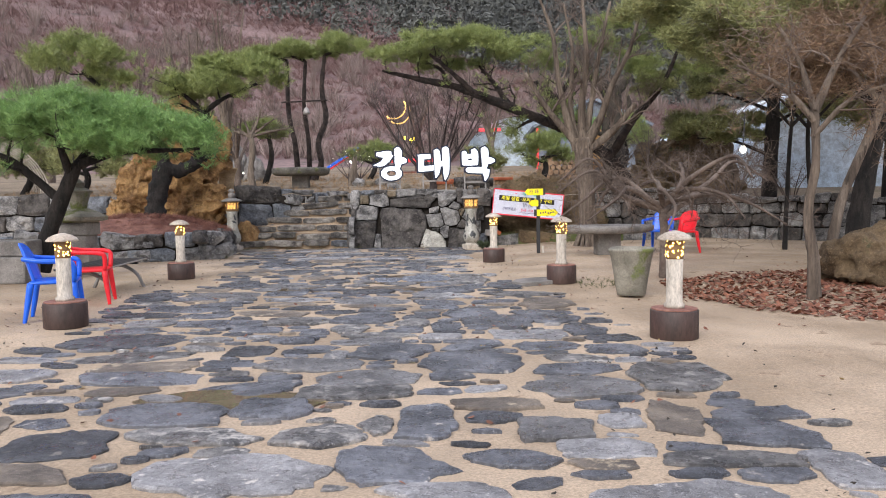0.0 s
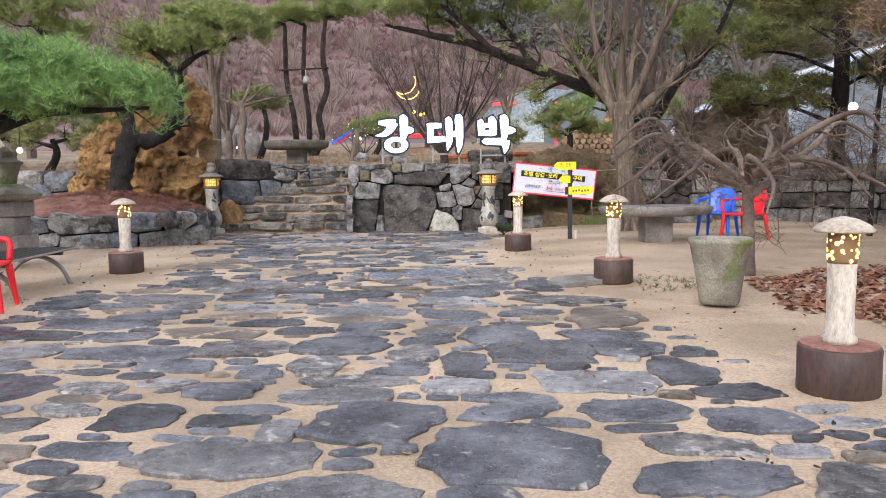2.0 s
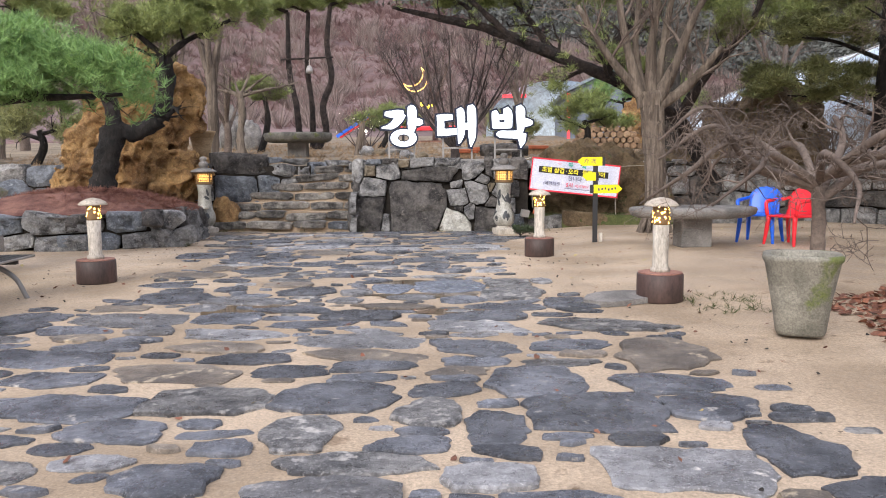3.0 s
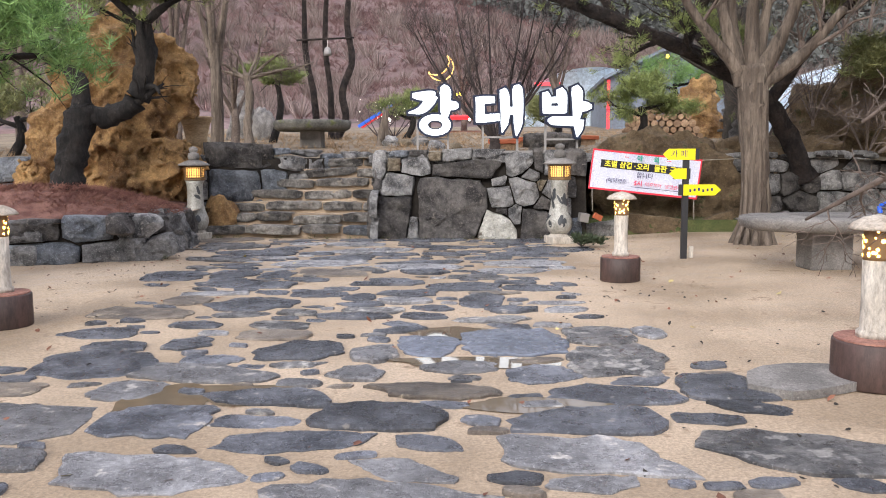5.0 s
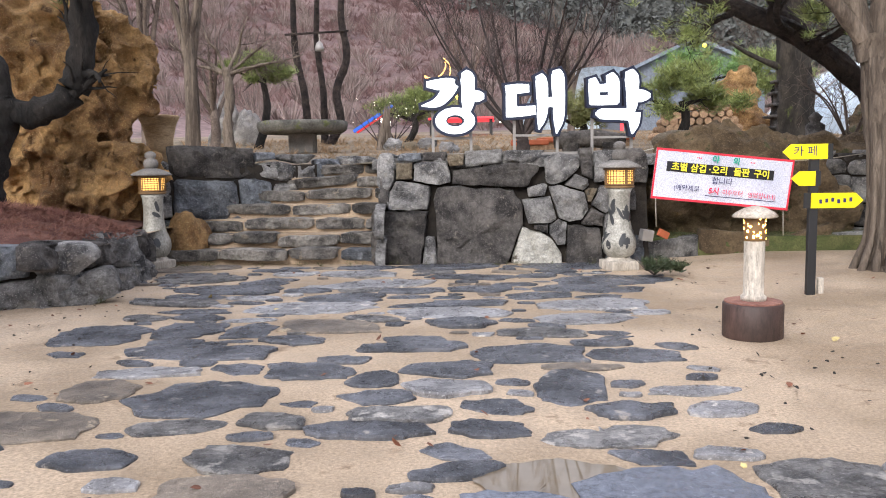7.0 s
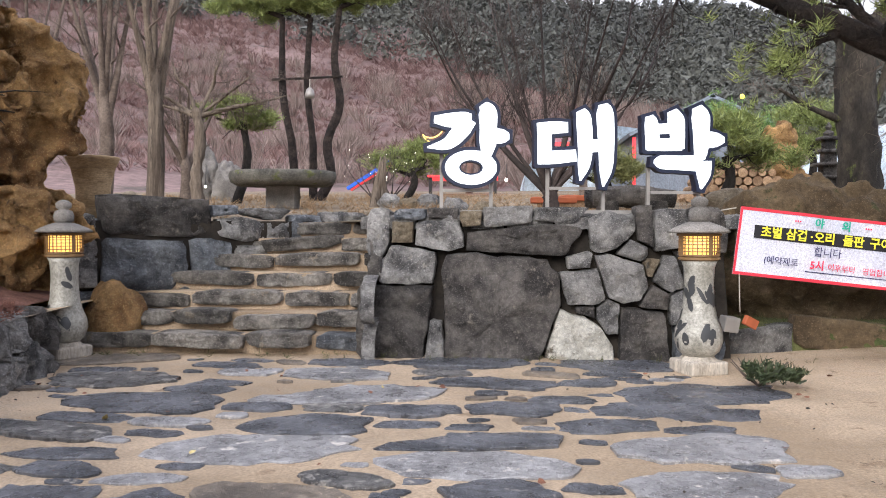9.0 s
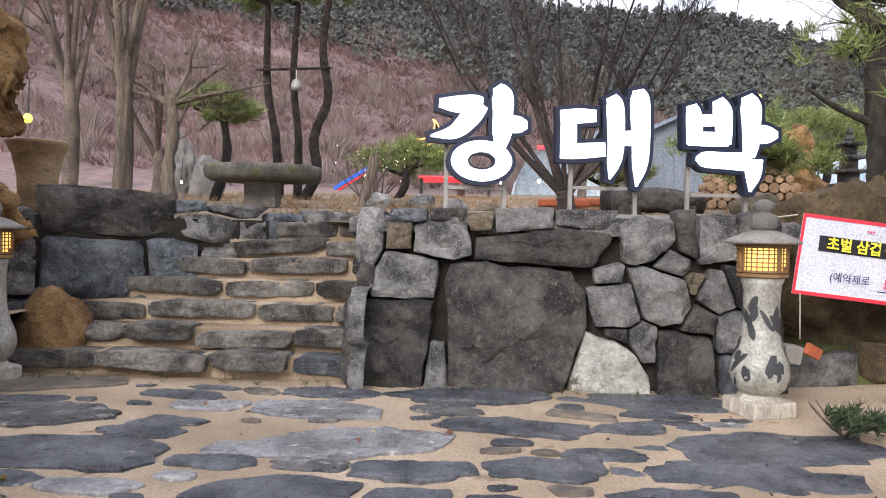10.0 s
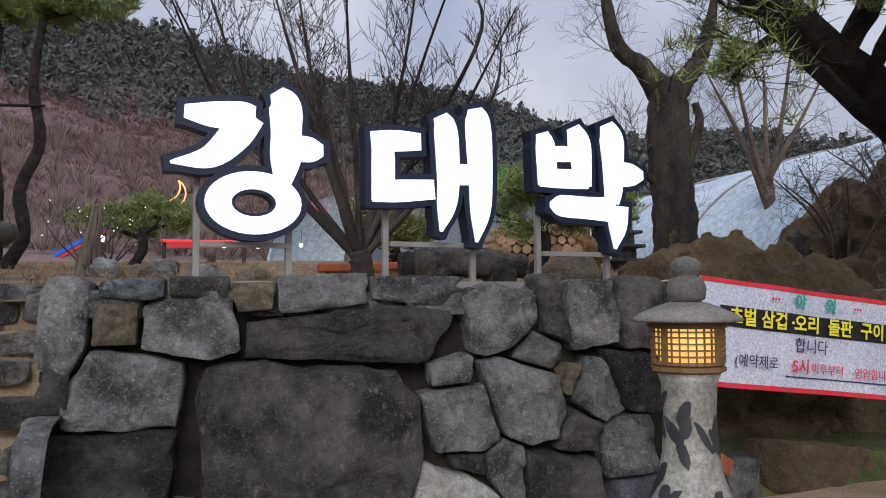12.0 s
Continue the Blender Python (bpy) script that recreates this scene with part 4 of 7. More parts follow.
def pillar_lantern(label, dark):
    t = thing("pillar_lantern", label, "stone lantern", group="pillar lanterns beside the steps")
    bm = bmesh.new()
    box(bm, 0, 0, 0.04, 0.36, 0.36, 0.12, 0, 0.02)
    lathe(bm, [(0.17, 0.095), (0.13, 0.14)], sides=8)
    part("foot", bm, M_WHITEPOST, t, "weathered white square foot")
    bm = lathe(bmesh.new(), [(0.12, 0.13), (0.175, 0.18), (0.205, 0.27), (0.195, 0.36), (0.155, 0.46), (0.132, 0.57), (0.122, 0.75), (0.13, 0.9), (0.15, 0.955)], sides=32)
    shaft = part("shaft", bm, M_CERAMIC, t, "swelling vase-shaped shaft", True)
    # painted brush marks, slightly raised glaze
    rng = np.random.default_rng(9 if dark else 4)
    prof = [(0.12, 0.13), (0.175, 0.18), (0.205, 0.27), (0.195, 0.36), (0.155, 0.46), (0.132, 0.57), (0.122, 0.75), (0.13, 0.9)]

    def rad(z):
        return float(np.interp(z, [q[1] for q in prof], [q[0] for q in prof])) + 0.003

    s = Soup()
    for i in range(44 if dark else 12):
        a0, z0 = rng.random() * math.tau, (0.2 + 0.28 * rng.random()) if i % 3 else (0.55 + 0.28 * rng.random())
        w, h, lean = rng.uniform(0.016, 0.042), rng.uniform(0.035, 0.085), rng.normal() * 0.5
        ring = []
        for k in range(12):
            th = math.tau * k / 12
            e = 1 + 0.35 * noise.noise((math.cos(th) * 2 + i, math.sin(th) * 2, 7))
            u, v = w * e * math.cos(th), h * e * math.sin(th)
            u += lean * v
            z = min(0.88, max(0.15, z0 + v))
            r = rad(z)
            ring.append((r * math.cos(a0 + u / r), r * math.sin(a0 + u / r), z))
        r = rad(z0)
        ring.append(((r + 0.002) * math.cos(a0), (r + 0.002) * math.sin(a0), z0))
        s = Soup()
        s.add(ring, [(k, (k + 1) % 12, 12) for k in range(12)])
        piece("brush_mark", s.mesh("brush_mark", M_CERAMIC_DARK), shaft)
    bm = lathe(bmesh.new(), [(0.15, 0.955), (0.175, 0.965), (0.175, 0.985), (0.15, 0.99)], sides=12)
    part("collar", bm, M_AMBER_GLASS, t)
    bm = lathe(bmesh.new(), [(0.125, 0.99), (0.155, 1.06), (0.16, 1.18)], sides=24)
    part("glow_core", bm, M_SHADE_GLOW, t, "lit amber core", True)
    bm = bmesh.new()
    lathe(bm, [(0.15, 0.985), (0.17, 0.995), (0.165, 1.01), (0.15, 1.008)], sides=24)
    lathe(bm, [(0.175, 1.165), (0.19, 1.175), (0.185, 1.19), (0.17, 1.19)], sides=24)
    part("lattice_frame", bm, M_AMBER_GLASS, t)
    for k in range(28):
        a = math.tau * k / 28
        bm = bmesh.new()
        box(bm, 0.168 * math.cos(a), 0.168 * math.sin(a), 1.09, 0.008, 0.007 if k % 7 else 0.035, 0.18, math.degrees(a))
        part("lattice_bar", bm, M_AMBER_GLASS, t)
    for z in (1.035, 1.065, 1.095, 1.125, 1.15):
        bm = bmesh.new()
        lathe(bm, [(0.168, z - 0.004), (0.175, z - 0.004), (0.175, z + 0.004), (0.168, z + 0.004)], sides=24)
        part("lattice_ring", bm, M_AMBER_GLASS, t)
    bm = lathe(bmesh.new(), [(0.16, 1.19), (0.25, 1.196), (0.258, 1.208), (0.22, 1.235), (0.14, 1.27), (0.08, 1.29)], sides=24, wobble=0.03)
    part("cap", bm, M_GRANITE, t, "", True)
    bm = lathe(bmesh.new(), [(0.055, 1.285), (0.088, 1.305), (0.094, 1.355), (0.078, 1.40), (0.045, 1.415), (0.07, 1.435), (0.072, 1.475), (0.045, 1.50), (0.01, 1.51)], sides=20)
    part("finial", bm, M_GRANITE, t, "two-ball stone finial", True)
    return t


pl = pillar_lantern("glazed pillar lantern with dark leaf marks and amber lattice light", True)
pl.matrix_world = pose(0.56, 18.98, 0.02, 0, 0, 20)
pl = pillar_lantern("pale celadon pillar lantern with amber lattice light beside the steps", False)
pl.matrix_world = pose(-5.36, 19.35, 0.02, 0, 0, -30)

# ---- letter sign ----
sign = thing("letter_sign", "large white illuminated letter sign on a low metal frame", "sign", (0, 20.28, 0), 8.8)


def stroke_outline(pts, grow_by=0.0):
    """A tapering brush stroke as a closed outline, from (x, z, width) along its line."""
    line = smooth_line(pts, 5)
    left, right = [], []
    for i, q in enumerate(line):
        d = line[min(i + 1, len(line) - 1)][:2] - line[max(i - 1, 0)][:2]
        d = d / (np.linalg.norm(d) + 1e-9)
        n = np.array((-d[1], d[0]))
        w = max(q[2], 0.004) / 2 + grow_by
        e = grow_by * (-1 if i == 0 else 1 if i == len(line) - 1 else 0)
        left.append(q[:2] + n * w + d * e)
        right.append(q[:2] - n * w + d * e)
    return left + right[::-1]


def letter(strokes, rings=()):
    """Strokes of (x, z, width) along the sign's own line, in metres; a ring has its centre, outer and inner half-axes."""

    def solid(name, grow_by, y_front, y_back, material, label=""):
        s = Soup()
        for j, st in enumerate(strokes):
            o = stroke_outline(st, grow_by)
            n = len(o)
            off = 0.0008 * j
            verts = [(p[0], y_front - off, p[1]) for p in o] + [(p[0], y_back + off, p[1]) for p in o]
            h = n // 2
            quads = [(i, i + 1, n - 2 - i, n - 1 - i) for i in range(h - 1)]
            faces = [q for q in quads] + [tuple(n + k for k in q[::-1]) for q in quads] + [(i, n + i, n + (i + 1) % n, (i + 1) % n) for i in range(n)]
            s.add(verts, faces)
        for j, (cx, cz, rx, rz, hx, hz) in enumerate(rings):
            n = 40
            verts = []
            for y in (y_front - 0.0008 * (j + 9), y_back):
                for ax, az in ((rx + grow_by, rz + grow_by), (hx - grow_by * 0.5, hz - grow_by * 0.5)):
                    verts += [(cx + ax * math.cos(math.tau * k / n), y, cz + az * math.sin(math.tau * k / n)) for k in range(n)]
            faces = []
            for k in range(n):
                m = (k + 1) % n
                faces += [(k, m, n + m, n + k), (2 * n + m, 2 * n + k, 3 * n + k, 3 * n + m), (k, 2 * n + k, 2 * n + m, m), (n + m, 3 * n + m, 3 * n + k, n + k)]
            s.add(verts, faces)
        return piece(name, s.mesh(name, material, False), sign, label)

    edge = solid("letter_return", 0.036, 0.008, 0.12, M_LETTER_EDGE, "navy raised letter edge")
    solid("letter_face", 0.0, 0.0, 0.013, M_LETTER, "glowing white letter face").parent = edge


letter([[(-1.844, 2.357, 0.074), (-1.70, 2.35, 0.14), (-1.538, 2.357, 0.157), (-1.465, 2.354, 0.124)], [(-1.49, 2.368, 0.166), (-1.575, 2.242, 0.173), (-1.711, 2.114, 0.123), (-1.913, 2.074, 0.016)],
        [(-1.348, 2.515, 0.084), (-1.30, 2.437, 0.184), (-1.291, 2.284, 0.175), (-1.294, 2.131, 0.174), (-1.31, 1.993, 0.099)], [(-1.255, 2.197, 0.15), (-1.144, 2.192, 0.142), (-1.077, 2.192, 0.067)]], [(-1.469, 1.872, 0.265, 0.176, 0.122, 0.076)])
letter([[(-0.787, 2.271, 0.119), (-0.622, 2.285, 0.129), (-0.468, 2.29, 0.104)], [(-0.717, 2.332, 0.128), (-0.711, 2.156, 0.145), (-0.712, 1.919, 0.144)], [(-0.781, 1.973, 0.127), (-0.612, 1.982, 0.136), (-0.381, 2.002, 0.121)],
        [(-0.34, 2.464, 0.096), (-0.302, 2.367, 0.158), (-0.288, 2.057, 0.148), (-0.304, 1.89, 0.121), (-0.339, 1.744, 0.017)], [(-0.102, 2.53, 0.098), (-0.081, 2.423, 0.178), (-0.066, 2.069, 0.163), (-0.072, 1.86, 0.132), (-0.098, 1.685, 0.017)],
        [(-0.293, 2.098, 0.13), (-0.185, 2.104, 0.131), (-0.071, 2.11, 0.132)]])
letter([[(0.386, 2.415, 0.092), (0.412, 2.315, 0.147), (0.423, 2.071, 0.146)], [(0.625, 2.473, 0.103), (0.668, 2.373, 0.178), (0.686, 2.229, 0.159), (0.691, 2.077, 0.14)], [(0.386, 2.275, 0.101), (0.544, 2.285, 0.106), (0.703, 2.294, 0.103)],
        [(0.363, 2.118, 0.118), (0.548, 2.12, 0.129), (0.735, 2.122, 0.122)], [(0.89, 2.515, 0.105), (0.93, 2.415, 0.192), (0.939, 2.244, 0.172), (0.939, 2.081, 0.152), (0.923, 1.974, 0.114)], [(0.945, 2.176, 0.172), (1.094, 2.176, 0.154), (1.188, 2.177, 0.058)],
        [(0.436, 1.945, 0.036), (0.513, 1.94, 0.138), (0.713, 1.933, 0.149), (0.952, 1.928, 0.171)], [(0.97, 1.955, 0.171), (0.965, 1.805, 0.142), (0.941, 1.663, 0.019)]])
for x, top in ((-1.76, 2.15), (-1.245, 1.95), (-0.65, 1.95), (-0.058, 1.8), (0.426, 1.95), (0.975, 1.8)):
    part("post", box(bmesh.new(), x, 0.15, (1.36 + top) / 2, 0.035, 0.035, top - 1.36), M_STEEL, sign)
for x0, x1, z in ((-1.78, 1.0, 1.415), (-1.745, -1.26, 1.645), (-0.635, -0.075, 1.67), (0.44, 0.96, 1.63)):
    part("rail", box(bmesh.new(), (x0 + x1) / 2, 0.11, z, x1 - x0, 0.04, 0.055 if z < 1.5 else 0.03), M_STEEL, sign)

# ---- banner ----
BW, BH = 1.78, 0.65
banner = thing("banner", "white cloth banner with red hem and hand-lettered writing", "banner", (2.0, 19.88, 1.03), 6.5)
banner.matrix_world = pose(1.98, 19.86, 1.045, 0, 6.2, 6.5)


def cloth(u, v):
    return 0.018 * math.sin(u * 5.1 + 0.6) * (1 - 0.3 * v) + 0.012 * math.sin(u * 11 + v * 4) - 0.02 * abs(u)


def cloth_patch(x0, x1, z0, z1, lift, nx=24, nz=6):
    s = Soup()
    verts = [(x0 + (x1 - x0) * i / nx, cloth(x0 + (x1 - x0) * i / nx, z0 + (z1 - z0) * j / nz) - lift, z0 + (z1 - z0) * j / nz) for j in range(nz + 1) for i in range(nx + 1)]
    verts += [(v[0], v[1] + 0.003, v[2]) for v in verts]
    k = (nx + 1) * (nz + 1)
    f = []
    for j in range(nz):
        for i in range(nx):
            a = j * (nx + 1) + i
            f += [(a, a + 1, a + nx + 2, a + nx + 1), (k + a + nx + 1, k + a + nx + 2, k + a + 1, k + a)]
    s.add(verts, f)
    return s


sheet = piece("cloth", cloth_patch(-BW / 2, BW / 2, -BH / 2, BH / 2, 0.0).mesh("cloth", M_BANNER), banner)
for x0, x1, z0, z1 in ((-BW / 2, BW / 2, BH / 2 - 0.028, BH / 2), (-BW / 2, BW / 2, -BH / 2, -BH / 2 + 0.03), (-BW / 2, -BW / 2 + 0.022, -BH / 2 + 0.03, BH / 2 - 0.028), (BW / 2 - 0.022, BW / 2, -BH / 2 + 0.03, BH / 2 - 0.028)):
    piece("red_hem", cloth_patch(x0, x1, z0, z1, 0.005, 24 if x1 - x0 > 1 else 2).mesh("red_hem", M_BANNER_RED), sheet, "red hem")
piece("black_bar", cloth_patch(-0.74, 0.66, 0.04, 0.165, 0.006, 24, 2).mesh("black_bar", M_INK_BLACK), sheet, "black painted bar")


def write(body, size, x, z, mat_, lift=0.012, bold=0.0):
    t = text("lettering", body, size, sheet, mat_, (x, cloth(x, z) - lift, z), bold=bold)
    return t


for body, size, x, z, mt, bold in (("···", 0.09, -0.34, 0.235, M_INK_RED, 0.003), ("야", 0.10, -0.12, 0.235, M_INK_GREEN, 0.003), ("외", 0.10, 0.16, 0.235, M_INK_GREEN, 0.003), ("···", 0.09, 0.36, 0.235, M_INK_RED, 0.003),
                                   ("초벌", 0.115, -0.58, 0.10, M_INK_YELLOW, 0.003), ("삼겹", 0.115, -0.335, 0.10, M_INK_YELLOW, 0.003), ("·", 0.115, -0.19, 0.10, M_INK_YELLOW, 0.003), ("오리", 0.115, -0.05, 0.10, M_INK_YELLOW, 0.003), ("돌판", 0.115, 0.24, 0.10, M_INK_YELLOW, 0.003),
                                   ("구이", 0.115, 0.49, 0.10, M_INK_YELLOW, 0.003), ("합니다", 0.10, 0.0, -0.035, M_INK_NAVY, 0.0), ("(예약제로", 0.085, -0.46, -0.16, M_INK_NAVY, 0.0), ("5시", 0.10, -0.10, -0.165, M_INK_RED, 0.002), ("이후부터", 0.075, 0.16, -0.17, M_INK_RED, 0.0),
                                   ("영업합니다)", 0.075, 0.52, -0.175, M_INK_RED, 0.0)):
    write(body, size, x, z, mt, 0.03, bold)
piece("underline", cloth_patch(-0.2, 0.72, -0.232, -0.224, 0.008, 20, 1).mesh("underline", M_INK_NAVY), sheet, "navy underline")
for a, b in (((0.97, 20.5, 1.45), (1.10, 19.78, 1.45)), ((2.86, 20.0, 1.26), (4.3, 21.2, 1.35)), ((1.13, 19.76, 0.82), (1.14, 19.76, 0.45)), ((2.8, 20.0, 0.64), (2.81, 20.0, 0.3))):
    s = Soup()
    tube(s, [(*a, 0.006), (*((np.array(a) + np.array(b)) / 2 + np.array((0, 0, -0.02))), 0.006), (*b, 0.006)], 5)
    tagged(new("cord", s.mesh("cord", M_ROPE)), "pale cord tying the banner", "cord", "banner cords")
bm = box(bmesh.new(), 0, 0, 0, 0.16, 0.05, 0.09, 20, 0.005)
o = part("brick", bm, M_ORANGE, None)
o.matrix_world = pose(1.22, 19.7, 0.36, 0, 25, 10)
tagged(o, "small orange-brown brick hanging on the banner's cord", "brick")
bm = box(bmesh.new(), 0, 0, 0, 0.15, 0.12, 0.14, 0, 0.008)
o = part("junction_box", bm, M_STEEL, None)
o.matrix_world = pose(0.98, 19.55, 0.36, 5, 8, 15)
tagged(o, "small pale grey electrical box by the lantern", "junction box")

# ---- arrow signpost ----
post = thing("signpost", "black signpost with three yellow arrow boards", "signpost", (1.99, 16.88, ground_z(1.99, 16.88)))
part("post", box(bmesh.new(), 0, 0, 0.68, 0.075, 0.06, 1.37, 0, 0.004), M_BLACK, post)


def arrow(x0, x1, z, h, points_left, words, size):
    tip = 0.07
    o = [(x0, z), (x0 + tip, z + h / 2), (x1, z + h / 2), (x1, z - h / 2), (x0 + tip, z - h / 2)] if points_left else [(x1, z), (x1 - tip, z - h / 2), (x0, z - h / 2), (x0, z + h / 2), (x1 - tip, z + h / 2)]
    n = len(o)
    s = Soup()
    s.add([(p[0], -0.05, p[1]) for p in o] + [(p[0], -0.034, p[1]) for p in o], [tuple(range(n)), tuple(range(2 * n - 1, n - 1, -1))] + [(i, (i + 1) % n, n + (i + 1) % n, n + i) for i in range(n)])
    b = piece("arrow_board", s.mesh("arrow_board", M_YELLOW, False), post, "yellow arrow board")
    if words:
        text("lettering", words, size, b, M_INK_NAVY, ((x0 + x1) / 2, -0.054, z))
    bm = box(bmesh.new(), (x0 + x1) / 2 + (0.05 if points_left else -0.06), -0.03, z, (x1 - x0), 0.012, h * 1.02)
    part("back_board", bm, M_BLACK, post, "black backing board")


arrow(-0.29, 0.10, 1.30, 0.135, True, "카 페", 0.10)
arrow(-0.21, 0.0, 1.06, 0.13, True, "", 0)
arrow(-0.03, 0.42, 0.86, 0.135, False, "", 0)
for i in range(6):
    part("lettering_bar", box(bmesh.new(), 0.05 + i * 0.052, -0.052, 0.86 + 0.008 * (i % 3 - 1), 0.024, 0.003, 0.036), M_INK_NAVY, post, "unreadable dark lettering")
part("foot_stone", box(bmesh.new(), 0.1, 0.03, 0.07, 0.05, 0.05, 0.16, 0, 0.006), M_WHITEPOST, post, "small white peg beside the post")


# ---- furniture ----
def plastic_chair(material, label):
    t = thing("plastic_chair", label, "chair", group="plastic armchairs")
    for name, sx, y0, y1 in (("leg", -1, -0.26, -0.21), ("leg", 1, -0.26, -0.21), ("leg", -1, 0.27, 0.20), ("leg", 1, 0.27, 0.20)):
        s = Soup()
        tube(s, smooth_line([(sx * 0.265, y0, 0.0, 0.02), (sx * 0.245, (y0 + y1) / 2, 0.2, 0.03), (sx * 0.23, y1, 0.42, 0.036)], 4), 8)
        piece(name, s.mesh(name, material), t)
    bm = box(bmesh.new(), 0, -0.01, 0.42, 0.50, 0.46, 0.035, 0, 0.015)
    part("seat", bm, material, t, "", True)
    s = Soup()
    n, m = 10, 8
    verts = []
    for side in (0, 1):
        for j in range(m + 1):
            for i in range(n + 1):
                u, v = -1 + 2 * i / n, j / m
                w = 0.225 + 0.01 * v - 0.05 * max(0, v - 0.75) * 4 * u * u
                verts.append((u * w, 0.20 + 0.11 * v - 0.05 * u * u + 0.02 * side, 0.44 + 0.40 * v - 0.06 * u * u * max(0, v - 0.6) * 2.5))
    k = (n + 1) * (m + 1)
    f = []
    for j in range(m):
        for i in range(n):
            a = j * (n + 1) + i
            f += [(a, a + 1, a + n + 2, a + n + 1), (k + a + n + 1, k + a + n + 2, k + a + 1, k + a)]
    rim = [j * (n + 1) for j in range(m + 1)] + [m * (n + 1) + i for i in range(1, n + 1)] + [j * (n + 1) + n for j in range(m - 1, -1, -1)]
    f += [(a, b, b + k, a + k) for a, b in zip(rim, rim[1:])]
    s.add(verts, f)
    piece("backrest", s.mesh("backrest", material), t)
    for sx in (-1, 1):
        s = Soup()
        tube(s, smooth_line([(sx * 0.225, 0.27, 0.68, 0.026), (sx * 0.275, 0.10, 0.655, 0.026), (sx * 0.285, -0.14, 0.64, 0.027), (sx * 0.275, -0.22, 0.60, 0.028), (sx * 0.25, -0.22, 0.43, 0.028)], 5), 8)
        piece("armrest", s.mesh("armrest", material), t)
    return t


blue = plastic_chair(M_BLUE, "blue moulded plastic armchair standing on the sand")
blue.matrix_world = pose(-3.95, 8.55, 0.0, 0, 0, 112)
copy_thing(blue, pose(4.42, 16.35, ground_z(4.4, 16.3), 0, 0, -35))
red = plastic_chair(M_RED, "red moulded plastic armchair standing on the sand")
red.matrix_world = pose(-4.22, 9.85, 0.0, 0, 0, 108)
copy_thing(red, pose(4.72, 15.9, ground_z(4.7, 15.9), 0, 0, -60))

bench = thing("bench", "backless park bench of dark slats on arched iron legs", "bench", (-4.55, 10.9, 0), 96)
for i in range(6):
    part("slat", box(bmesh.new(), 0, -0.26 + 0.104 * i, 0.40, 1.75, 0.088, 0.028, 0, 0.004), M_BLACK, bench)
for x in (-0.6, 0.6):
    s = Soup()
    tube(s, smooth_line([(x, -0.36, 0.0, 0.024), (x, -0.24, 0.22, 0.024), (x, 0.0, 0.335, 0.026), (x, 0.24, 0.22, 0.024), (x, 0.36, 0.0, 0.024)], 5), 8)
    piece("arched_leg", s.mesh("arched_leg", M_IRON), bench, "grey arched iron leg")
    part("cross_beam", box(bmesh.new(), x, 0, 0.365, 0.06, 0.56, 0.04), M_BLACK, bench)
s = Soup()
tube(s, [(-0.88, -0.315, 0.40, 0.014), (0.88, -0.315, 0.40, 0.014)], 6)
piece("edge_strip", s.mesh("edge_strip", M_STEEL), bench, "pale metal edge strip")


def slab_table(label, at, rx, ry, top, thick, leg, turn, seed, material):
    t = thing("stone_table", label, "stone table", at, turn)
    s = Soup()
    n, verts, faces = 40, [], []
    for k, (f, z) in enumerate(((0.0, top - thick), (0.86, top - thick), (0.97, top - thick * 0.75), (1.0, top - thick * 0.3), (0.985, top - 0.012), (0.95, top), (0.0, top))):
        for i in range(n):
            a = math.tau * i / n
            e = 1 + 0.09 * noise.noise((math.cos(a) * 1.4, math.sin(a) * 1.4, seed)) + 0.03 * noise.noise((math.cos(a) * 6, math.sin(a) * 6, seed + z))
            verts.append((rx * f * e * math.cos(a), ry * f * e * math.sin(a), z + 0.008 * noise.noise((a * 2, f, seed))))
    for k in range(6):
        faces += [(k * n + i, k * n + (i + 1) % n, k * n + n + (i + 1) % n, k * n + n + i) for i in range(n)]
    s.add(verts, faces)
    piece("table_slab", s.mesh("table_slab", material), t)
    bm = bmesh.new()
    box(bm, 0, 0, (top - thick) / 2, leg[0], leg[1], top - thick + 0.01, 0, 0.025)
    part("pedestal", bm, M_GRANITE, t, "squared granite pedestal")
    return t


slab_table("broad rough stone table on a granite block", (3.25, 15.75, ground_z(3.25, 15.75)), 0.95, 0.62, 0.58, 0.15, (0.46, 0.36), 8, 3, M_GRANITE)
slab_table("round mossy millstone table on the terrace", (-5.05, 25.8, terrace_z(-5, 25.8)), 0.98, 0.85, 0.66, 0.25, (0.52, 0.4), 0, 8, surface("mossy_dark_slab", (0.075, 0.072, 0.062), (0.17, 0.16, 0.135), 3.0, 30, 0.9, 0.9, 0.0, (0.12, 0.13, 0.05), 0.58, 4.0))

pot = thing("stone_pot", "tall tapering stone planter with green moss on one side", "planter", (2.56, 9.95, 0.03), 25)
bm = bmesh.new()
prof = [(0.155, 0.0), (0.165, 0.02), (0.20, 0.25), (0.245, 0.50), (0.262, 0.525), (0.262, 0.55), (0.25, 0.56), (0.21, 0.555), (0.20, 0.50), (0.19, 0.49)]
lathe(bm, prof, sides=28, wobble=0.05)
for v in bm.verts:
    a = math.atan2(v.co.y, v.co.x)
    f = 1 + 0.07 * math.cos(4 * a)
    v.co.x, v.co.y = v.co.x * f, v.co.y * f
bmesh.ops.scale(bm, vec=(1.1, 1.1, 1.04), verts=bm.verts)
part("vessel", bm, M_GRANITE_MOSS, pot, "", True)
part("soil", lathe(bmesh.new(), [(0.19, 0.495), (0.1, 0.50), (0.01, 0.505)], sides=20), M_JOINT, pot, "dark wet soil")

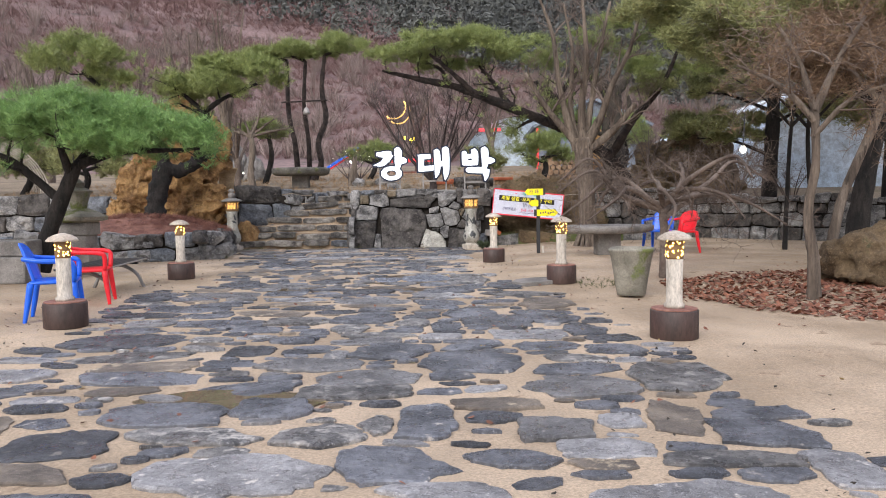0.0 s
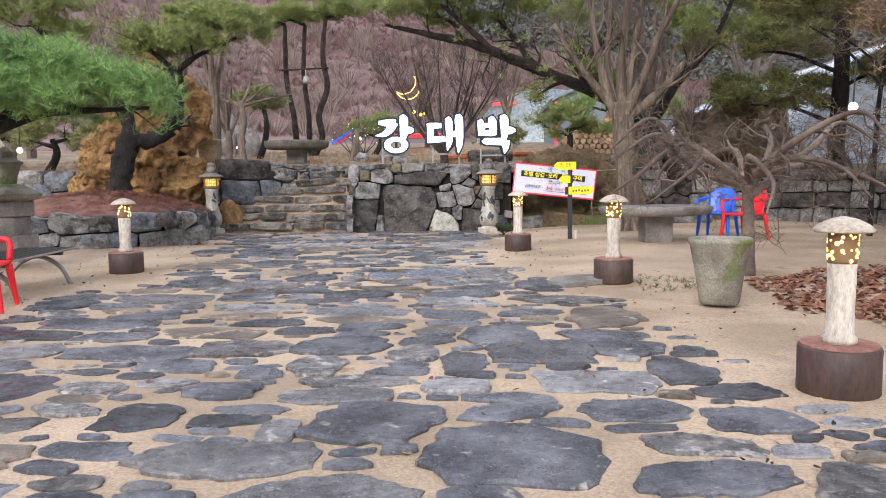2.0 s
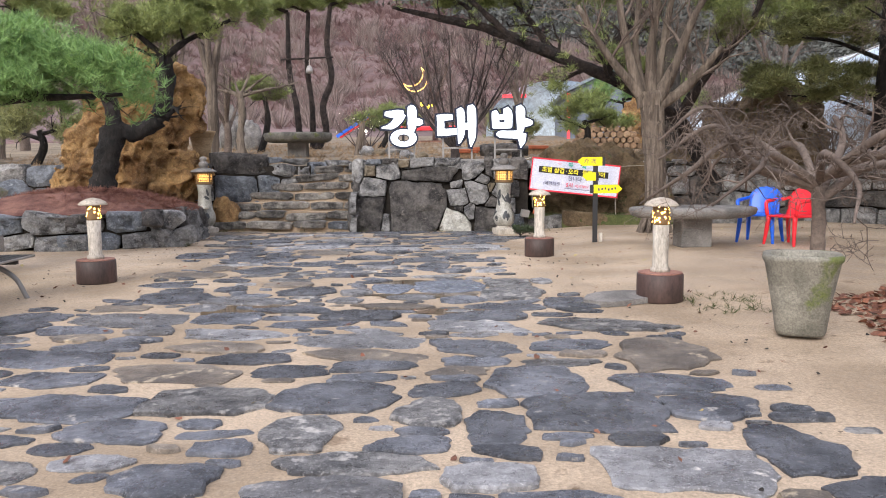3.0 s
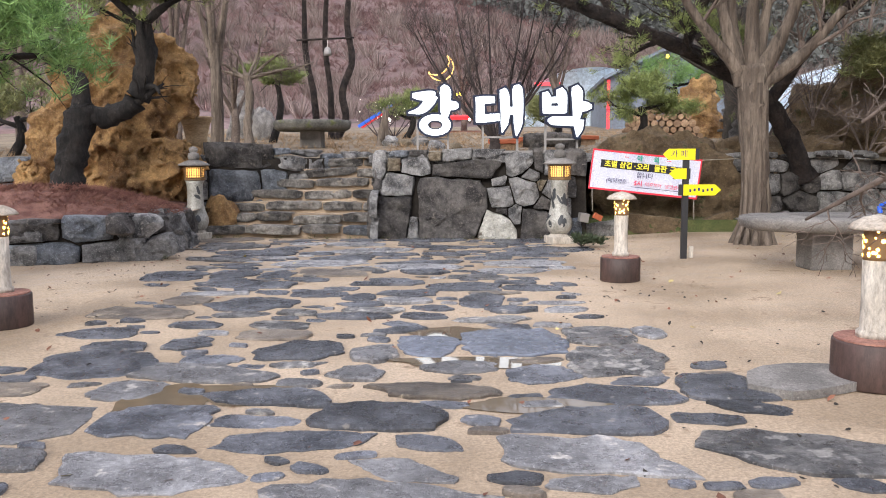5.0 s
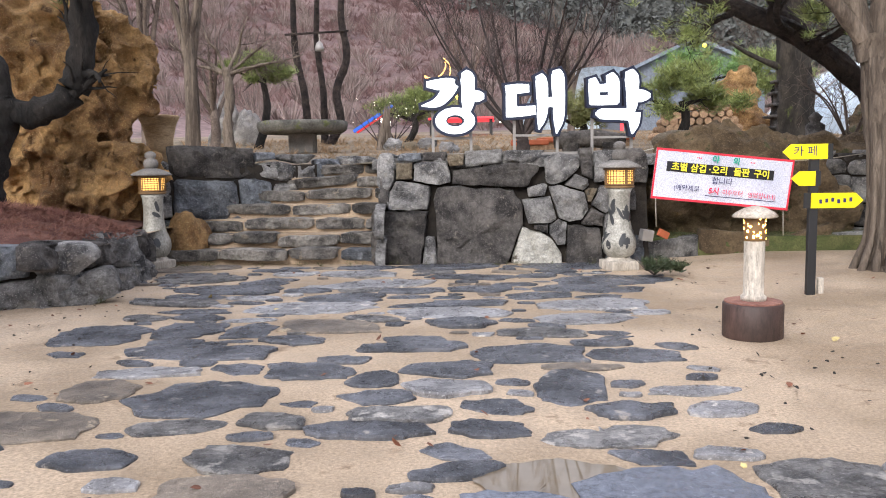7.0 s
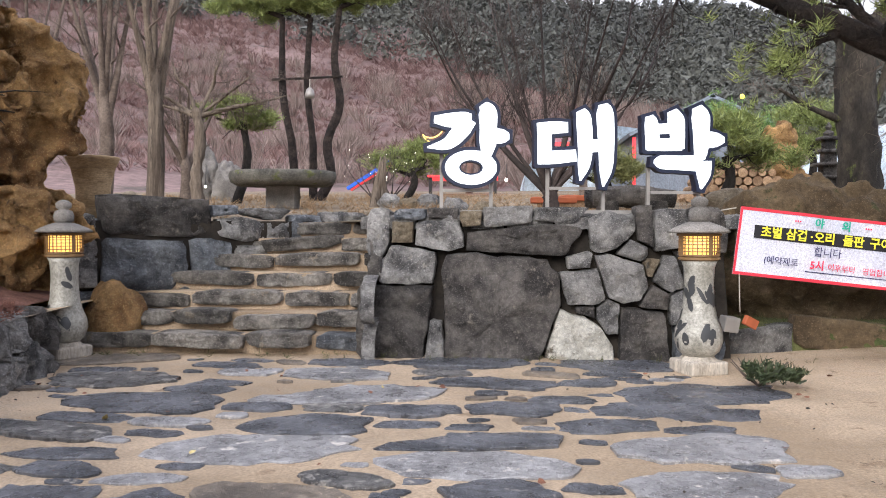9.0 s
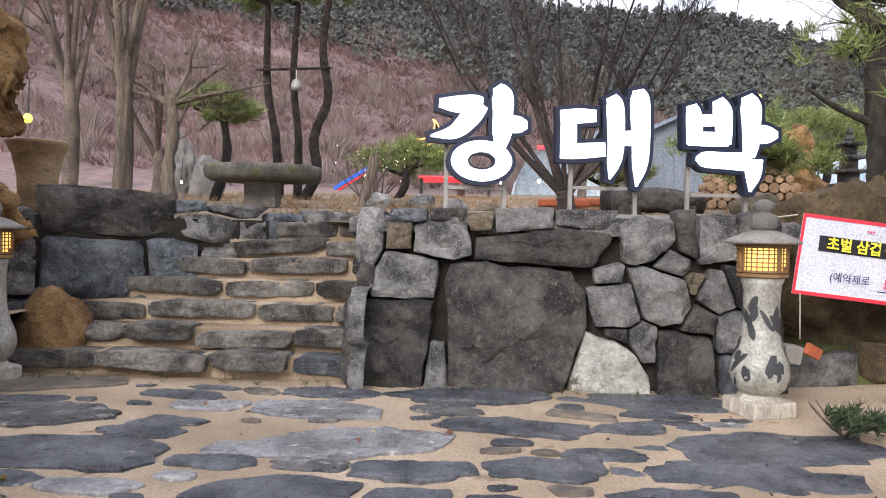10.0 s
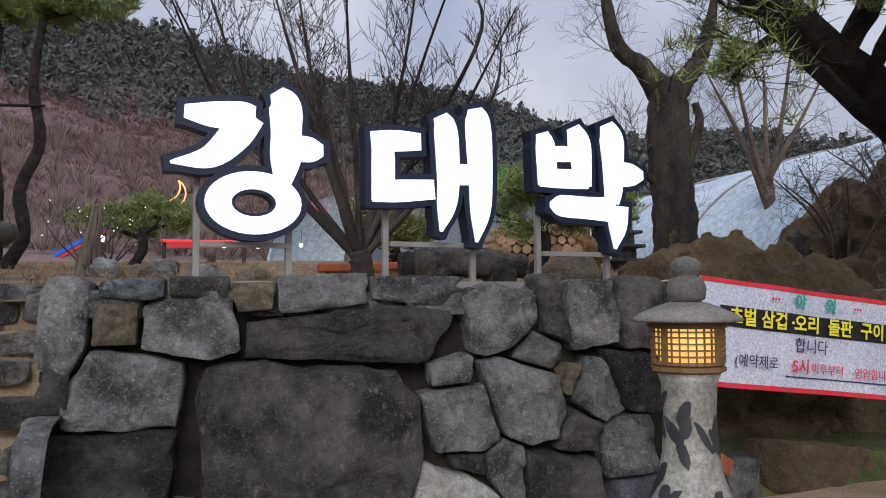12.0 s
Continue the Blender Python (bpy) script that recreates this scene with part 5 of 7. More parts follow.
bm = bmesh.new()
n = 14
ring = [bm.verts.new((0.34 * (1 + 0.25 * noise.noise((math.cos(math.tau * i / n) * 1.5, math.sin(math.tau * i / n) * 1.5, 2))) * math.cos(math.tau * i / n), 0.24 * (1 + 0.3 * noise.noise((math.sin(math.tau * i / n) * 1.5, math.cos(math.tau * i / n) * 1.5, 5))) * math.sin(math.tau * i / n), 0)) for i in range(n)]
r = bmesh.ops.extrude_face_region(bm, geom=[bm.faces.new(ring)])
for v in [g for g in r["geom"] if isinstance(g, bmesh.types.BMVert)]:
    v.co.z += 0.05
bmesh.ops.recalc_face_normals(bm, faces=bm.faces)
o = part("loose_slab", bm, M_GRANITE, None)
o.matrix_world = pose(1.48, 11.35, 0.02, 2, -2, 20)
tagged(o, "flat pale grey slab lying beside the path", "stone slab")

stone_lantern = thing("stone_lantern", "weathered granite garden lantern with a broad mossy cap", "stone lantern", (-6.25, 13.6, 0.25))
for name, args in (("plinth", (0, 0, 0.08, 0.55, 0.55, 0.2)), ("block", (0, 0, 0.30, 0.42, 0.42, 0.28)), ("block", (0, 0, 0.55, 0.50, 0.50, 0.22))):
    part(name, box(bmesh.new(), *args, 0, 0.02), M_GRANITE, stone_lantern)
part("cap", lathe(bmesh.new(), [(0.3, 0.66), (0.5, 0.70), (0.52, 0.76), (0.3, 0.86), (0.16, 0.9)], sides=6), M_GRANITE_MOSS, stone_lantern, "broad hexagonal mossy cap")
part("finial", lathe(bmesh.new(), [(0.13, 0.88), (0.15, 1.0), (0.2, 1.16), (0.24, 1.2), (0.1, 1.27), (0.12, 1.34), (0.02, 1.42)], sides=10), M_GRANITE_MOSS, stone_lantern)

vase = thing("earthen_vase", "tall flared tan earthenware vase", "vase", (-6.07, 21.2, 1.30))
part("body", lathe(bmesh.new(), [(0.17, 0.0), (0.19, 0.2), (0.20, 0.45), (0.25, 0.68), (0.30, 0.78), (0.31, 0.81), (0.285, 0.82), (0.22, 0.68)], sides=28, wobble=0.02), M_VASE, vase, "", True)


# ---- trees ----
def tree(name, label, limbs, bark, rng_seed, levels=2, length=1.0, twig=None, spread=0.9, up=0.3, count=5, ratio=0.55, thin=0.45, start=0.35, droop=0.0, kink=0.22, skip_trunk=True, sides=12, rough=0.25, group="", low=3):
    """The first limb is the trunk; the points carry x, y, z and radius. Returns the tree and its twig points."""
    t = thing(name, label, "tree", (0, 0, 0), 0, group)
    rng = np.random.default_rng(rng_seed)
    tips = []
    twigs = Soup()
    for i, l in enumerate(limbs):
        line = smooth_line(l, 7)
        s = Soup()
        tube(s, line, sides if i == 0 else 9, rough)
        piece("trunk" if i == 0 else "limb", s.mesh("trunk" if i == 0 else "limb", bark), t)
        if count and (i > 0 or not skip_trunk):
            grow(twigs, line, rng, levels, length, spread, up, count, ratio, thin, tips, start, droop, kink, low)
    if twigs.v:
        tagged(piece("twig_mass", twigs.mesh("twig_mass", twig or bark), t), kind="stuff")
    return t, tips, rng


# bright pine
t, tips, rng = tree("pine_tree", "low spreading pine with bright green needles", [[(-6.5, 12.75, 0.15, 0.16), (-6.35, 12.75, 0.7, 0.14), (-6.05, 12.7, 1.35, 0.12), (-5.8, 12.7, 1.85, 0.10)], [(-5.8, 12.7, 1.85, 0.09), (-5.2, 12.8, 2.05, 0.06), (-4.4, 12.8, 2.08, 0.035), (-3.8, 12.8, 2.1, 0.02)],
    [(-6.1, 12.7, 1.3, 0.08), (-6.7, 12.5, 1.9, 0.06), (-7.4, 12.4, 2.2, 0.03)], [(-5.9, 12.7, 1.7, 0.07), (-5.8, 12.2, 2.2, 0.05), (-5.6, 11.8, 2.4, 0.03)], [(-5.8, 12.7, 1.85, 0.07), (-5.6, 13.1, 2.3, 0.05), (-5.2, 13.6, 2.5, 0.03)]], M_BARK_PINE, 41, 1, 0.55, count=5)
c = pad(rng, (-4.5, 12.8, 2.2), (1.0, 0.8, 0.45), 900) + pad(rng, (-5.6, 12.6, 2.5), (1.15, 1.0, 0.5), 1100) + pad(rng, (-5.2, 12.2, 2.2), (0.9, 0.6, 0.35), 500) + pad(rng, (-6.9, 12.5, 2.4), (1.15, 0.95, 0.5), 950) + pad(rng, (-5.4, 13.4, 2.6), (1.0, 0.7, 0.4), 500) + pad(rng, (-8.1, 12.6, 2.3), (0.8, 0.8, 0.4), 450)
needles("crown", c + tips[::2], M_NEEDLE, t, rng, 28, 0.13, 0.008, label="bright green needle pads")

# old pine in the raised bed
t, tips, rng = tree("pine_tree", "old crooked pine with black bark and yellow-green pads", [[(-6.74, 17.95, 0.55, 0.27), (-6.72, 17.98, 1.0, 0.235), (-6.66, 18.05, 1.5, 0.21), (-6.55, 18.15, 2.0, 0.22), (-6.55, 18.15, 2.15, 0.14)],
    [(-6.5, 18.15, 1.98, 0.17), (-6.15, 18.3, 1.98, 0.16), (-5.8, 18.4, 2.25, 0.165), (-5.64, 18.4, 2.8, 0.15), (-5.6, 18.3, 3.4, 0.11)], [(-6.55, 18.15, 2.0, 0.16), (-6.6, 18.2, 2.45, 0.13), (-7.0, 18.1, 3.0, 0.10), (-7.6, 17.9, 3.6, 0.075), (-8.1, 17.6, 4.2, 0.045)],
    [(-5.6, 18.3, 3.3, 0.07), (-5.1, 18.2, 3.6, 0.05), (-4.3, 18.1, 3.9, 0.03)], [(-5.6, 18.3, 3.3, 0.06), (-6.0, 18.0, 3.7, 0.04), (-6.3, 17.8, 3.9, 0.02)]], M_BARK_PINE, 43, 1, 0.6, count=5, rough=0.4)
c = pad(rng, (-5.6, 18.2, 3.75), (0.95, 0.9, 0.5), 800) + pad(rng, (-4.5, 18.1, 4.05), (0.85, 0.75, 0.42), 600) + pad(rng, (-8.2, 17.5, 4.45), (1.1, 0.8, 0.45), 700) + pad(rng, (-7.6, 17.6, 4.0), (0.6, 0.6, 0.3), 260) + pad(rng, (-5.0, 18.6, 4.3), (0.8, 0.7, 0.35), 420)
needles("crown", c + [q for q in tips[::2] if q[2] > 3.2], M_NEEDLE_YEL, t, rng, 26, 0.14, 0.011, label="yellow-green needle pads")

# three tall stems with a bell on a crossbar
stems = [[(-6.75, 33, 2.0, 0.13), (-6.85, 33, 3.5, 0.11), (-7.1, 33, 5.0, 0.10), (-7.1, 33, 7.0, 0.07)], [(-6.3, 33.1, 2.0, 0.12), (-6.3, 33.1, 3.6, 0.10), (-6.45, 33.1, 5.2, 0.09), (-6.35, 33.1, 7.0, 0.07)], [(-6.1, 32.9, 2.0, 0.14), (-5.75, 32.9, 2.7, 0.13), (-5.85, 32.9, 3.6, 0.12), (-5.5, 32.9, 4.6, 0.11), (-5.65, 32.9, 5.8, 0.1), (-5.5, 32.9, 7.2, 0.07)]]
for i, st in enumerate(stems):
    t, tips, rng = tree("pine_tree", "slender tall pine stem with a flat yellow-green crown", [st, [st[-1], (st[-1][0] + (0.9 if i == 2 else -0.8), st[-1][1], st[-1][2] + 0.3, 0.03)]], M_BARK_RED, 50 + i, 1, 0.6, count=4, group="tall pine stems")
    x, y, z = st[-1][:3]
    c = pad(rng, (x, y, z + 0.4), (1.2, 1.0, 0.45), 420) + pad(rng, (x + (1.0 if i == 2 else -1.0), y, z + 0.2), (1.0, 0.8, 0.4), 320)
    needles("crown", c, M_NEEDLE_YEL, t, rng, 20, 0.18, 0.015, label="flat yellow-green crown")
bar = thing("bell_bar", "wooden crossbar lashed to the pine stems with a small hanging bell", "bell")
s = Soup()
tube(s, [(-7.35, 32.85, 5.28, 0.035), (-5.4, 32.75, 5.32, 0.03)], 6)
piece("crossbar", s.mesh("crossbar", M_BARK_RED), bar)
part("bell", lathe(bmesh.new(), [(0.14, 4.62), (0.13, 4.72), (0.09, 4.85), (0.03, 4.9)], -6.3, 32.8, 0.15, 14), M_STEEL, bar, "grey metal bell", True)
s = Soup()
tube(s, [(-6.3, 32.8, 5.04, 0.012), (-6.3, 32.8, 5.3, 0.012)], 4)
piece("rope", s.mesh("rope", M_ROPE), bar)

# pine that arches over the yard
arch = [[(5.0, 21.3, 0.9, 0.19), (4.68, 21.2, 1.6, 0.16), (4.1, 20.9, 2.3, 0.145), (3.2, 20.4, 2.82, 0.125), (2.15, 20.1, 3.25, 0.11), (1.1, 19.9, 3.65, 0.105), (0.2, 19.8, 3.98, 0.085), (-0.8, 19.75, 4.2, 0.06), (-1.6, 19.75, 4.4, 0.03)],
        [(4.2, 21.0, 2.2, 0.12), (4.7, 20.6, 3.1, 0.09), (5.4, 20.3, 4.0, 0.06), (5.9, 20.1, 5.2, 0.03)], [(2.6, 20.2, 3.0, 0.10), (2.8, 19.8, 3.7, 0.07), (3.2, 19.5, 4.3, 0.04)], [(1.6, 20.0, 3.4, 0.09), (1.2, 20.4, 4.1, 0.06), (0.8, 20.6, 4.6, 0.03)],
        [(0.7, 19.85, 3.8, 0.07), (0.1, 19.5, 4.3, 0.05), (-0.4, 19.3, 4.7, 0.03)], [(0.0, 19.8, 4.0, 0.06), (-0.2, 20.2, 4.5, 0.04), (-0.9, 20.4, 4.75, 0.02)], [(3.6, 20.7, 2.6, 0.10), (3.0, 21.2, 3.5, 0.07), (2.3, 21.4, 4.3, 0.04)], [(3.0, 20.35, 2.9, 0.06), (2.6, 19.8, 3.0, 0.045), (2.45, 19.4, 3.25, 0.03), (2.2, 19.2, 3.5, 0.015)], [(2.2, 20.1, 3.2, 0.05), (1.8, 20.0, 3.0, 0.03), (1.55, 19.95, 2.75, 0.015)], [(3.3, 20.45, 2.75, 0.06), (3.4, 19.8, 2.9, 0.04), (3.0, 19.3, 3.1, 0.02)]]
t, tips, rng = tree("pine_tree", "leaning pine whose dark limb arches across the yard", arch, M_BARK_RED, 61, 1, 0.8, count=8, rough=0.45, kink=0.3, sides=16, skip_trunk=False, thin=0.38)
c = []
for q, sz, k in (((-1.2, 19.75, 4.7), (0.85, 0.8, 0.30), 420), ((-0.3, 19.7, 4.95), (1.0, 0.9, 0.36), 600), ((0.8, 19.9, 5.0), (1.1, 1.0, 0.4), 620), ((2.0, 20.1, 4.8), (1.1, 1.0, 0.4), 450), ((3.3, 19.6, 4.7), (1.0, 0.9, 0.4), 320), ((5.4, 20.2, 4.3), (1.0, 0.9, 0.45), 380), ((6.3, 20.3, 5.0), (1.0, 0.9, 0.45), 380), ((4.4, 20.3, 5.3), (1.1, 0.9, 0.45), 380), ((5.6, 19.8, 5.9), (1.1, 0.9, 0.4), 380), ((0.3, 20.3, 4.55), (0.9, 0.6, 0.3), 250), ((2.7, 19.6, 3.35), (0.45, 0.45, 0.2), 60), ((3.3, 19.7, 3.05), (0.45, 0.45, 0.2), 60), ((1.6, 20.0, 2.75), (0.18, 0.18, 0.2), 26)):
    c += pad(rng, q, sz, k)
needles("crown", c + tips[::7], M_NEEDLE_YEL, t, rng, 22, 0.13, 0.010, label="green needle pads along the limb")

# fibrous-barked tree with knobbly upright limbs
rb = [[(3.25, 18.15, 0.0, 0.25), (3.24, 18.15, 0.35, 0.19), (3.2, 18.15, 1.2, 0.165), (3.14, 18.15, 2.0, 0.185), (3.1, 18.15, 2.55, 0.2)],
      [(3.0, 18.15, 2.3, 0.13), (2.75, 18.1, 3.0, 0.085), (2.55, 18.1, 3.9, 0.06), (2.45, 18.1, 4.8, 0.045), (2.1, 18.1, 5.8, 0.025)], [(3.1, 18.15, 2.45, 0.12), (3.1, 18.2, 3.3, 0.08), (3.2, 18.2, 4.4, 0.06), (3.1, 18.2, 5.8, 0.03)], [(3.15, 18.15, 2.4, 0.10), (3.3, 18.3, 3.2, 0.07), (3.5, 18.3, 4.4, 0.05), (3.75, 18.3, 5.6, 0.03)], [(3.0, 18.15, 2.4, 0.09), (2.85, 18.3, 3.3, 0.06), (2.9, 18.3, 4.5, 0.04), (2.7, 18.3, 5.6, 0.02)],
      [(3.2, 18.15, 2.4, 0.13), (3.5, 18.1, 3.0, 0.085), (3.75, 18.1, 3.7, 0.065), (4.15, 18.1, 4.5, 0.05), (4.4, 18.1, 5.4, 0.03)], [(3.25, 18.15, 2.3, 0.10), (3.8, 18.2, 2.7, 0.08), (4.3, 18.2, 3.3, 0.05)], [(2.9, 18.1, 2.5, 0.09), (2.3, 18.0, 3.2, 0.06), (1.8, 18.0, 4.0, 0.04)]]
t, tips, rng = tree("yew_tree", "pollarded tree with a pale grooved fibrous trunk", rb, M_BARK_GREY, 71, 2, 0.85, M_TWIG, count=6, ratio=0.5, up=0.45, sides=22, rough=0.35)
for k in range(16):
    s = Soup()
    a = math.tau * k / 16 + 0.1 * (k % 3)
    r0 = 0.2 + 0.05 * (k % 2)
    tube(s, smooth_line([(3.2 + r0 * 1.2 * math.cos(a), 18.15 + r0 * 1.2 * math.sin(a), 0.02, 0.05), (3.22 + 0.178 * math.cos(a + 0.05), 18.15 + 0.178 * math.sin(a + 0.05), 0.5, 0.028), (3.19 + 0.158 * math.cos(a + 0.15), 18.15 + 0.158 * math.sin(a + 0.15), 1.3, 0.024), (3.12 + 0.18 * math.cos(a + 0.3), 18.15 + 0.18 * math.sin(a + 0.3), 2.3, 0.028)], 5), 6, 0.3)
    piece("bark_ridge", s.mesh("bark_ridge", M_BARK_GREY), t)

# low spreading bare tree
la = [[(3.42, 11.8, 0.0, 0.09), (3.40, 11.75, 0.35, 0.07), (3.38, 11.7, 0.75, 0.062), (3.36, 11.7, 1.05, 0.055)]]
rng0 = np.random.default_rng(81)
for k in range(13):
    a = math.tau * k / 13 + rng0.normal() * 0.15
    r1, z1 = rng0.uniform(1.2, 1.9), rng0.uniform(1.0, 1.8)
    la.append([(3.37, 11.7, 0.9 + 0.02 * k, 0.045), (3.37 + 0.5 * r1 * math.cos(a), 11.7 + 0.4 * r1 * math.sin(a), 1.25 + 0.3 * rng0.random(), 0.035), (3.37 + 0.85 * r1 * math.cos(a + 0.2), 11.7 + 0.7 * r1 * math.sin(a + 0.2), z1, 0.022), (3.37 + 1.2 * r1 * math.cos(a + 0.1), 11.7 + r1 * math.sin(a + 0.1), z1 - 0.3, 0.01)])
t, tips, rng = tree("maple_tree", "low weeping maple, bare, with tangled grey-brown twigs", la, M_TWIG, 82, 2, 0.5, M_TWIG_PALE, count=5, ratio=0.62, thin=0.55, start=0.25, up=0.15, droop=0.25, kink=0.42)

# slender tree with brown twiggy crown over the leaves
ra = [[(4.64, 9.62, 0.0, 0.085), (4.62, 9.62, 0.5, 0.066), (4.55, 9.62, 1.0, 0.056), (4.62, 9.6, 1.6, 0.05), (4.6, 9.6, 2.2, 0.045)], [(4.6, 9.6, 2.1, 0.045), (4.2, 9.6, 2.5, 0.03), (3.7, 9.6, 2.75, 0.015)], [(4.6, 9.6, 2.2, 0.05), (4.9, 9.7, 2.8, 0.035), (5.2, 9.7, 3.3, 0.02)],
      [(4.58, 9.6, 1.9, 0.035), (4.9, 9.4, 2.3, 0.025), (5.4, 9.3, 2.5, 0.012)], [(4.6, 9.6, 2.2, 0.04), (4.5, 9.8, 2.8, 0.03), (4.3, 10.0, 3.3, 0.02)]]
t, tips, rng = tree("small_tree", "slender tree with a drooping brown twiggy crown", ra, M_BARK_GREY, 91, 2, 0.65, M_TWIG, count=5, ratio=0.6, thin=0.5, up=0.1, droop=0.22, kink=0.35)
needles("crown", tips[::5], M_NEEDLE_BROWN, t, rng, 7, 0.13, 0.007, 0.0, label="withered brown foliage")

# leaning pale stem and dark stems beyond
for k, (x, y, x2, r) in enumerate(((6.1, 12.6, 6.9, 0.085), (6.9, 13.4, 7.3, 0.19), (8.3, 14.0, 8.1, 0.16), (7.0, 16.5, 7.1, 0.05), (7.7, 16.9, 7.6, 0.055))):
    st = [(x, y, 0.0, r), (x + (x2 - x) * 0.3, y, 1.2, r * 0.85), (x2, y, 2.6, r * 0.7), (x2 + 0.2, y, 4.0, r * 0.4)]
    t, tips, rng = tree("yard_tree", "grey-trunked yard tree with fine bare branches", [st, [st[2], (x2 - 0.6, y, 3.2, r * 0.4), (x2 - 1.2, y, 3.6, r * 0.2)], [st[2], (x2 + 0.7, y, 3.3, r * 0.4), (x2 + 1.3, y, 3.5, r * 0.2)]], M_BARK_PINE if k in (1, 2, 3, 4) else M_BARK_GREY, 95 + k, 2, 0.7, M_TWIG, count=5, up=0.1, droop=0.1, group="yard trees")
    if k > 2:
        c = []
        for dx, dz in ((-1.8, 4.4), (-0.8, 4.0), (0.2, 4.5), (0.9, 4.0), (-1.2, 5.1), (-2.1, 4.9), (0.3, 5.4), (-0.4, 4.7)):
            c += pad(rng, (x2 + dx + 0.3 * rng.normal(), y + 0.4 * rng.normal(), dz), (1.1, 0.9, 0.42), 330)
        needles("crown", c, M_NEEDLE_DARK, t, rng, 15, 0.2, 0.015, 0.1, label="dense dull green foliage")
    if k < 3:
        c = pad(rng, (x2 - 0.3, y, 3.5), (1.3, 1.0, 0.6), 420) + pad(rng, (x2 - 1.0, y, 3.0), (1.0, 0.8, 0.4), 260)
        needles("crown", c, M_NEEDLE_BROWN, t, rng, 10, 0.2, 0.010, 0.0, label="reddish-brown withered foliage")
        needles("crown", pad(rng, (x2 - 0.2, y, 4.1), (1.5, 1.1, 0.5), 700), M_NEEDLE_DARK, t, rng, 13, 0.22, 0.016, 0.1, label="dull green upper foliage")

# dark conifers behind the yard
for k, (x, y, z, h, r, n) in enumerate(((8.3, 20.9, 1.0, 6.9, 2.1, 3400), (10.4, 19.0, 1.0, 7.2, 2.4, 3000), (11.8, 15.6, 0.9, 6.8, 2.3, 2200))):
    limbs = [[(x, y, z - 0.2, 0.2), (x + 0.1, y, z + h * 0.5, 0.14), (x, y, z + h, 0.03)]]
    rr = np.random.default_rng(130 + k)
    c = []
    for j in range(14):
        a, f = rr.random() * math.tau, 0.22 + 0.78 * j / 14
        e = r * (1.25 - f) * rr.uniform(0.8, 1.3)
        q = (x + e * math.cos(a), y + 0.7 * e * math.sin(a), z + h * f + 0.3)
        limbs.append([(x, y, z + h * f - 0.3, 0.05), (x + 0.5 * e * math.cos(a), y + 0.4 * e * math.sin(a), z + h * f + 0.1, 0.035), (q[0], q[1], q[2] - 0.1, 0.015)])
        c += pad(rr, q, (1.15, 0.85, 0.36), n // 14)
        c += pad(rr, (x + 0.5 * e * math.cos(a), y + 0.4 * e * math.sin(a), z + h * f + 0.2), (0.9, 0.7, 0.3), n // 20)
    t, tips, rng = tree("conifer", "tall dark conifer with drooping brownish-green boughs", limbs, M_BARK_PINE, 140 + k, 0, 0.5, count=3, group="dark conifers")
    needles("crown", c, M_NEEDLE_DARK, t, rng, 18, 0.19, 0.018, 0.1, label="dull dark green boughs")

# bare tree behind the sign
bs = [[(-0.51, 22.3, 1.3, 0.12), (-0.51, 22.3, 1.62, 0.10), (-0.53, 22.3, 1.75, 0.09)]]
rng0 = np.random.default_rng(150)
for k in range(11):
    a = -1.2 + 2.4 * k / 10 + rng0.normal() * 0.08
    e = 1.75 * math.sin(a)
    h = 2.5 * math.cos(a * 0.6) + rng0.random() * 0.35
    bs.append([(-0.52, 22.3, 1.68, 0.05 if k % 3 == 0 else 0.032), (-0.52 + e * 0.4, 22.3 + rng0.normal() * 0.2, 1.7 + h * 0.3, 0.034 if k % 3 == 0 else 0.024), (-0.52 + e * 0.75, 22.3 + rng0.normal() * 0.3, 1.7 + h * 0.65, 0.016), (-0.52 + e, 22.3 + rng0.normal() * 0.35, 1.7 + h, 0.007)])
tree("bare_tree", "vase-shaped bare tree with many fine dark twigs", bs, M_TWIG_DARK, 151, 2, 0.62, M_TWIG_DARK, count=6, ratio=0.55, thin=0.42, up=0.5, start=0.25, spread=0.75, kink=0.2)

# mossy pollard
mp = [[(5.4, 27, 1.2, 0.4), (5.4, 27, 2.2, 0.36), (5.35, 27, 3.5, 0.33), (5.3, 27, 4.9, 0.32)], [(5.2, 27, 4.75, 0.25), (4.85, 27, 5.15, 0.16), (4.45, 27, 5.45, 0.13), (4.2, 27, 6.4, 0.07)], [(5.4, 27, 4.7, 0.23), (5.8, 27, 5.15, 0.17), (6.1, 27, 5.7, 0.12), (6.3, 27, 6.6, 0.06)], [(5.2, 27, 3.2, 0.08), (4.5, 27, 3.5, 0.05), (3.9, 26.8, 3.8, 0.03)], [(5.6, 27, 3.4, 0.1), (5.9, 27, 4.2, 0.08), (5.85, 27, 4.6, 0.06)]]
tree("pollard_tree", "thick mossy pollarded trunk with two stubby forks", mp, M_BARK_MOSS, 161, 2, 0.8, M_TWIG, count=6, thin=0.12, ratio=0.6, up=0.4, skip_trunk=False, sides=16, rough=0.3)

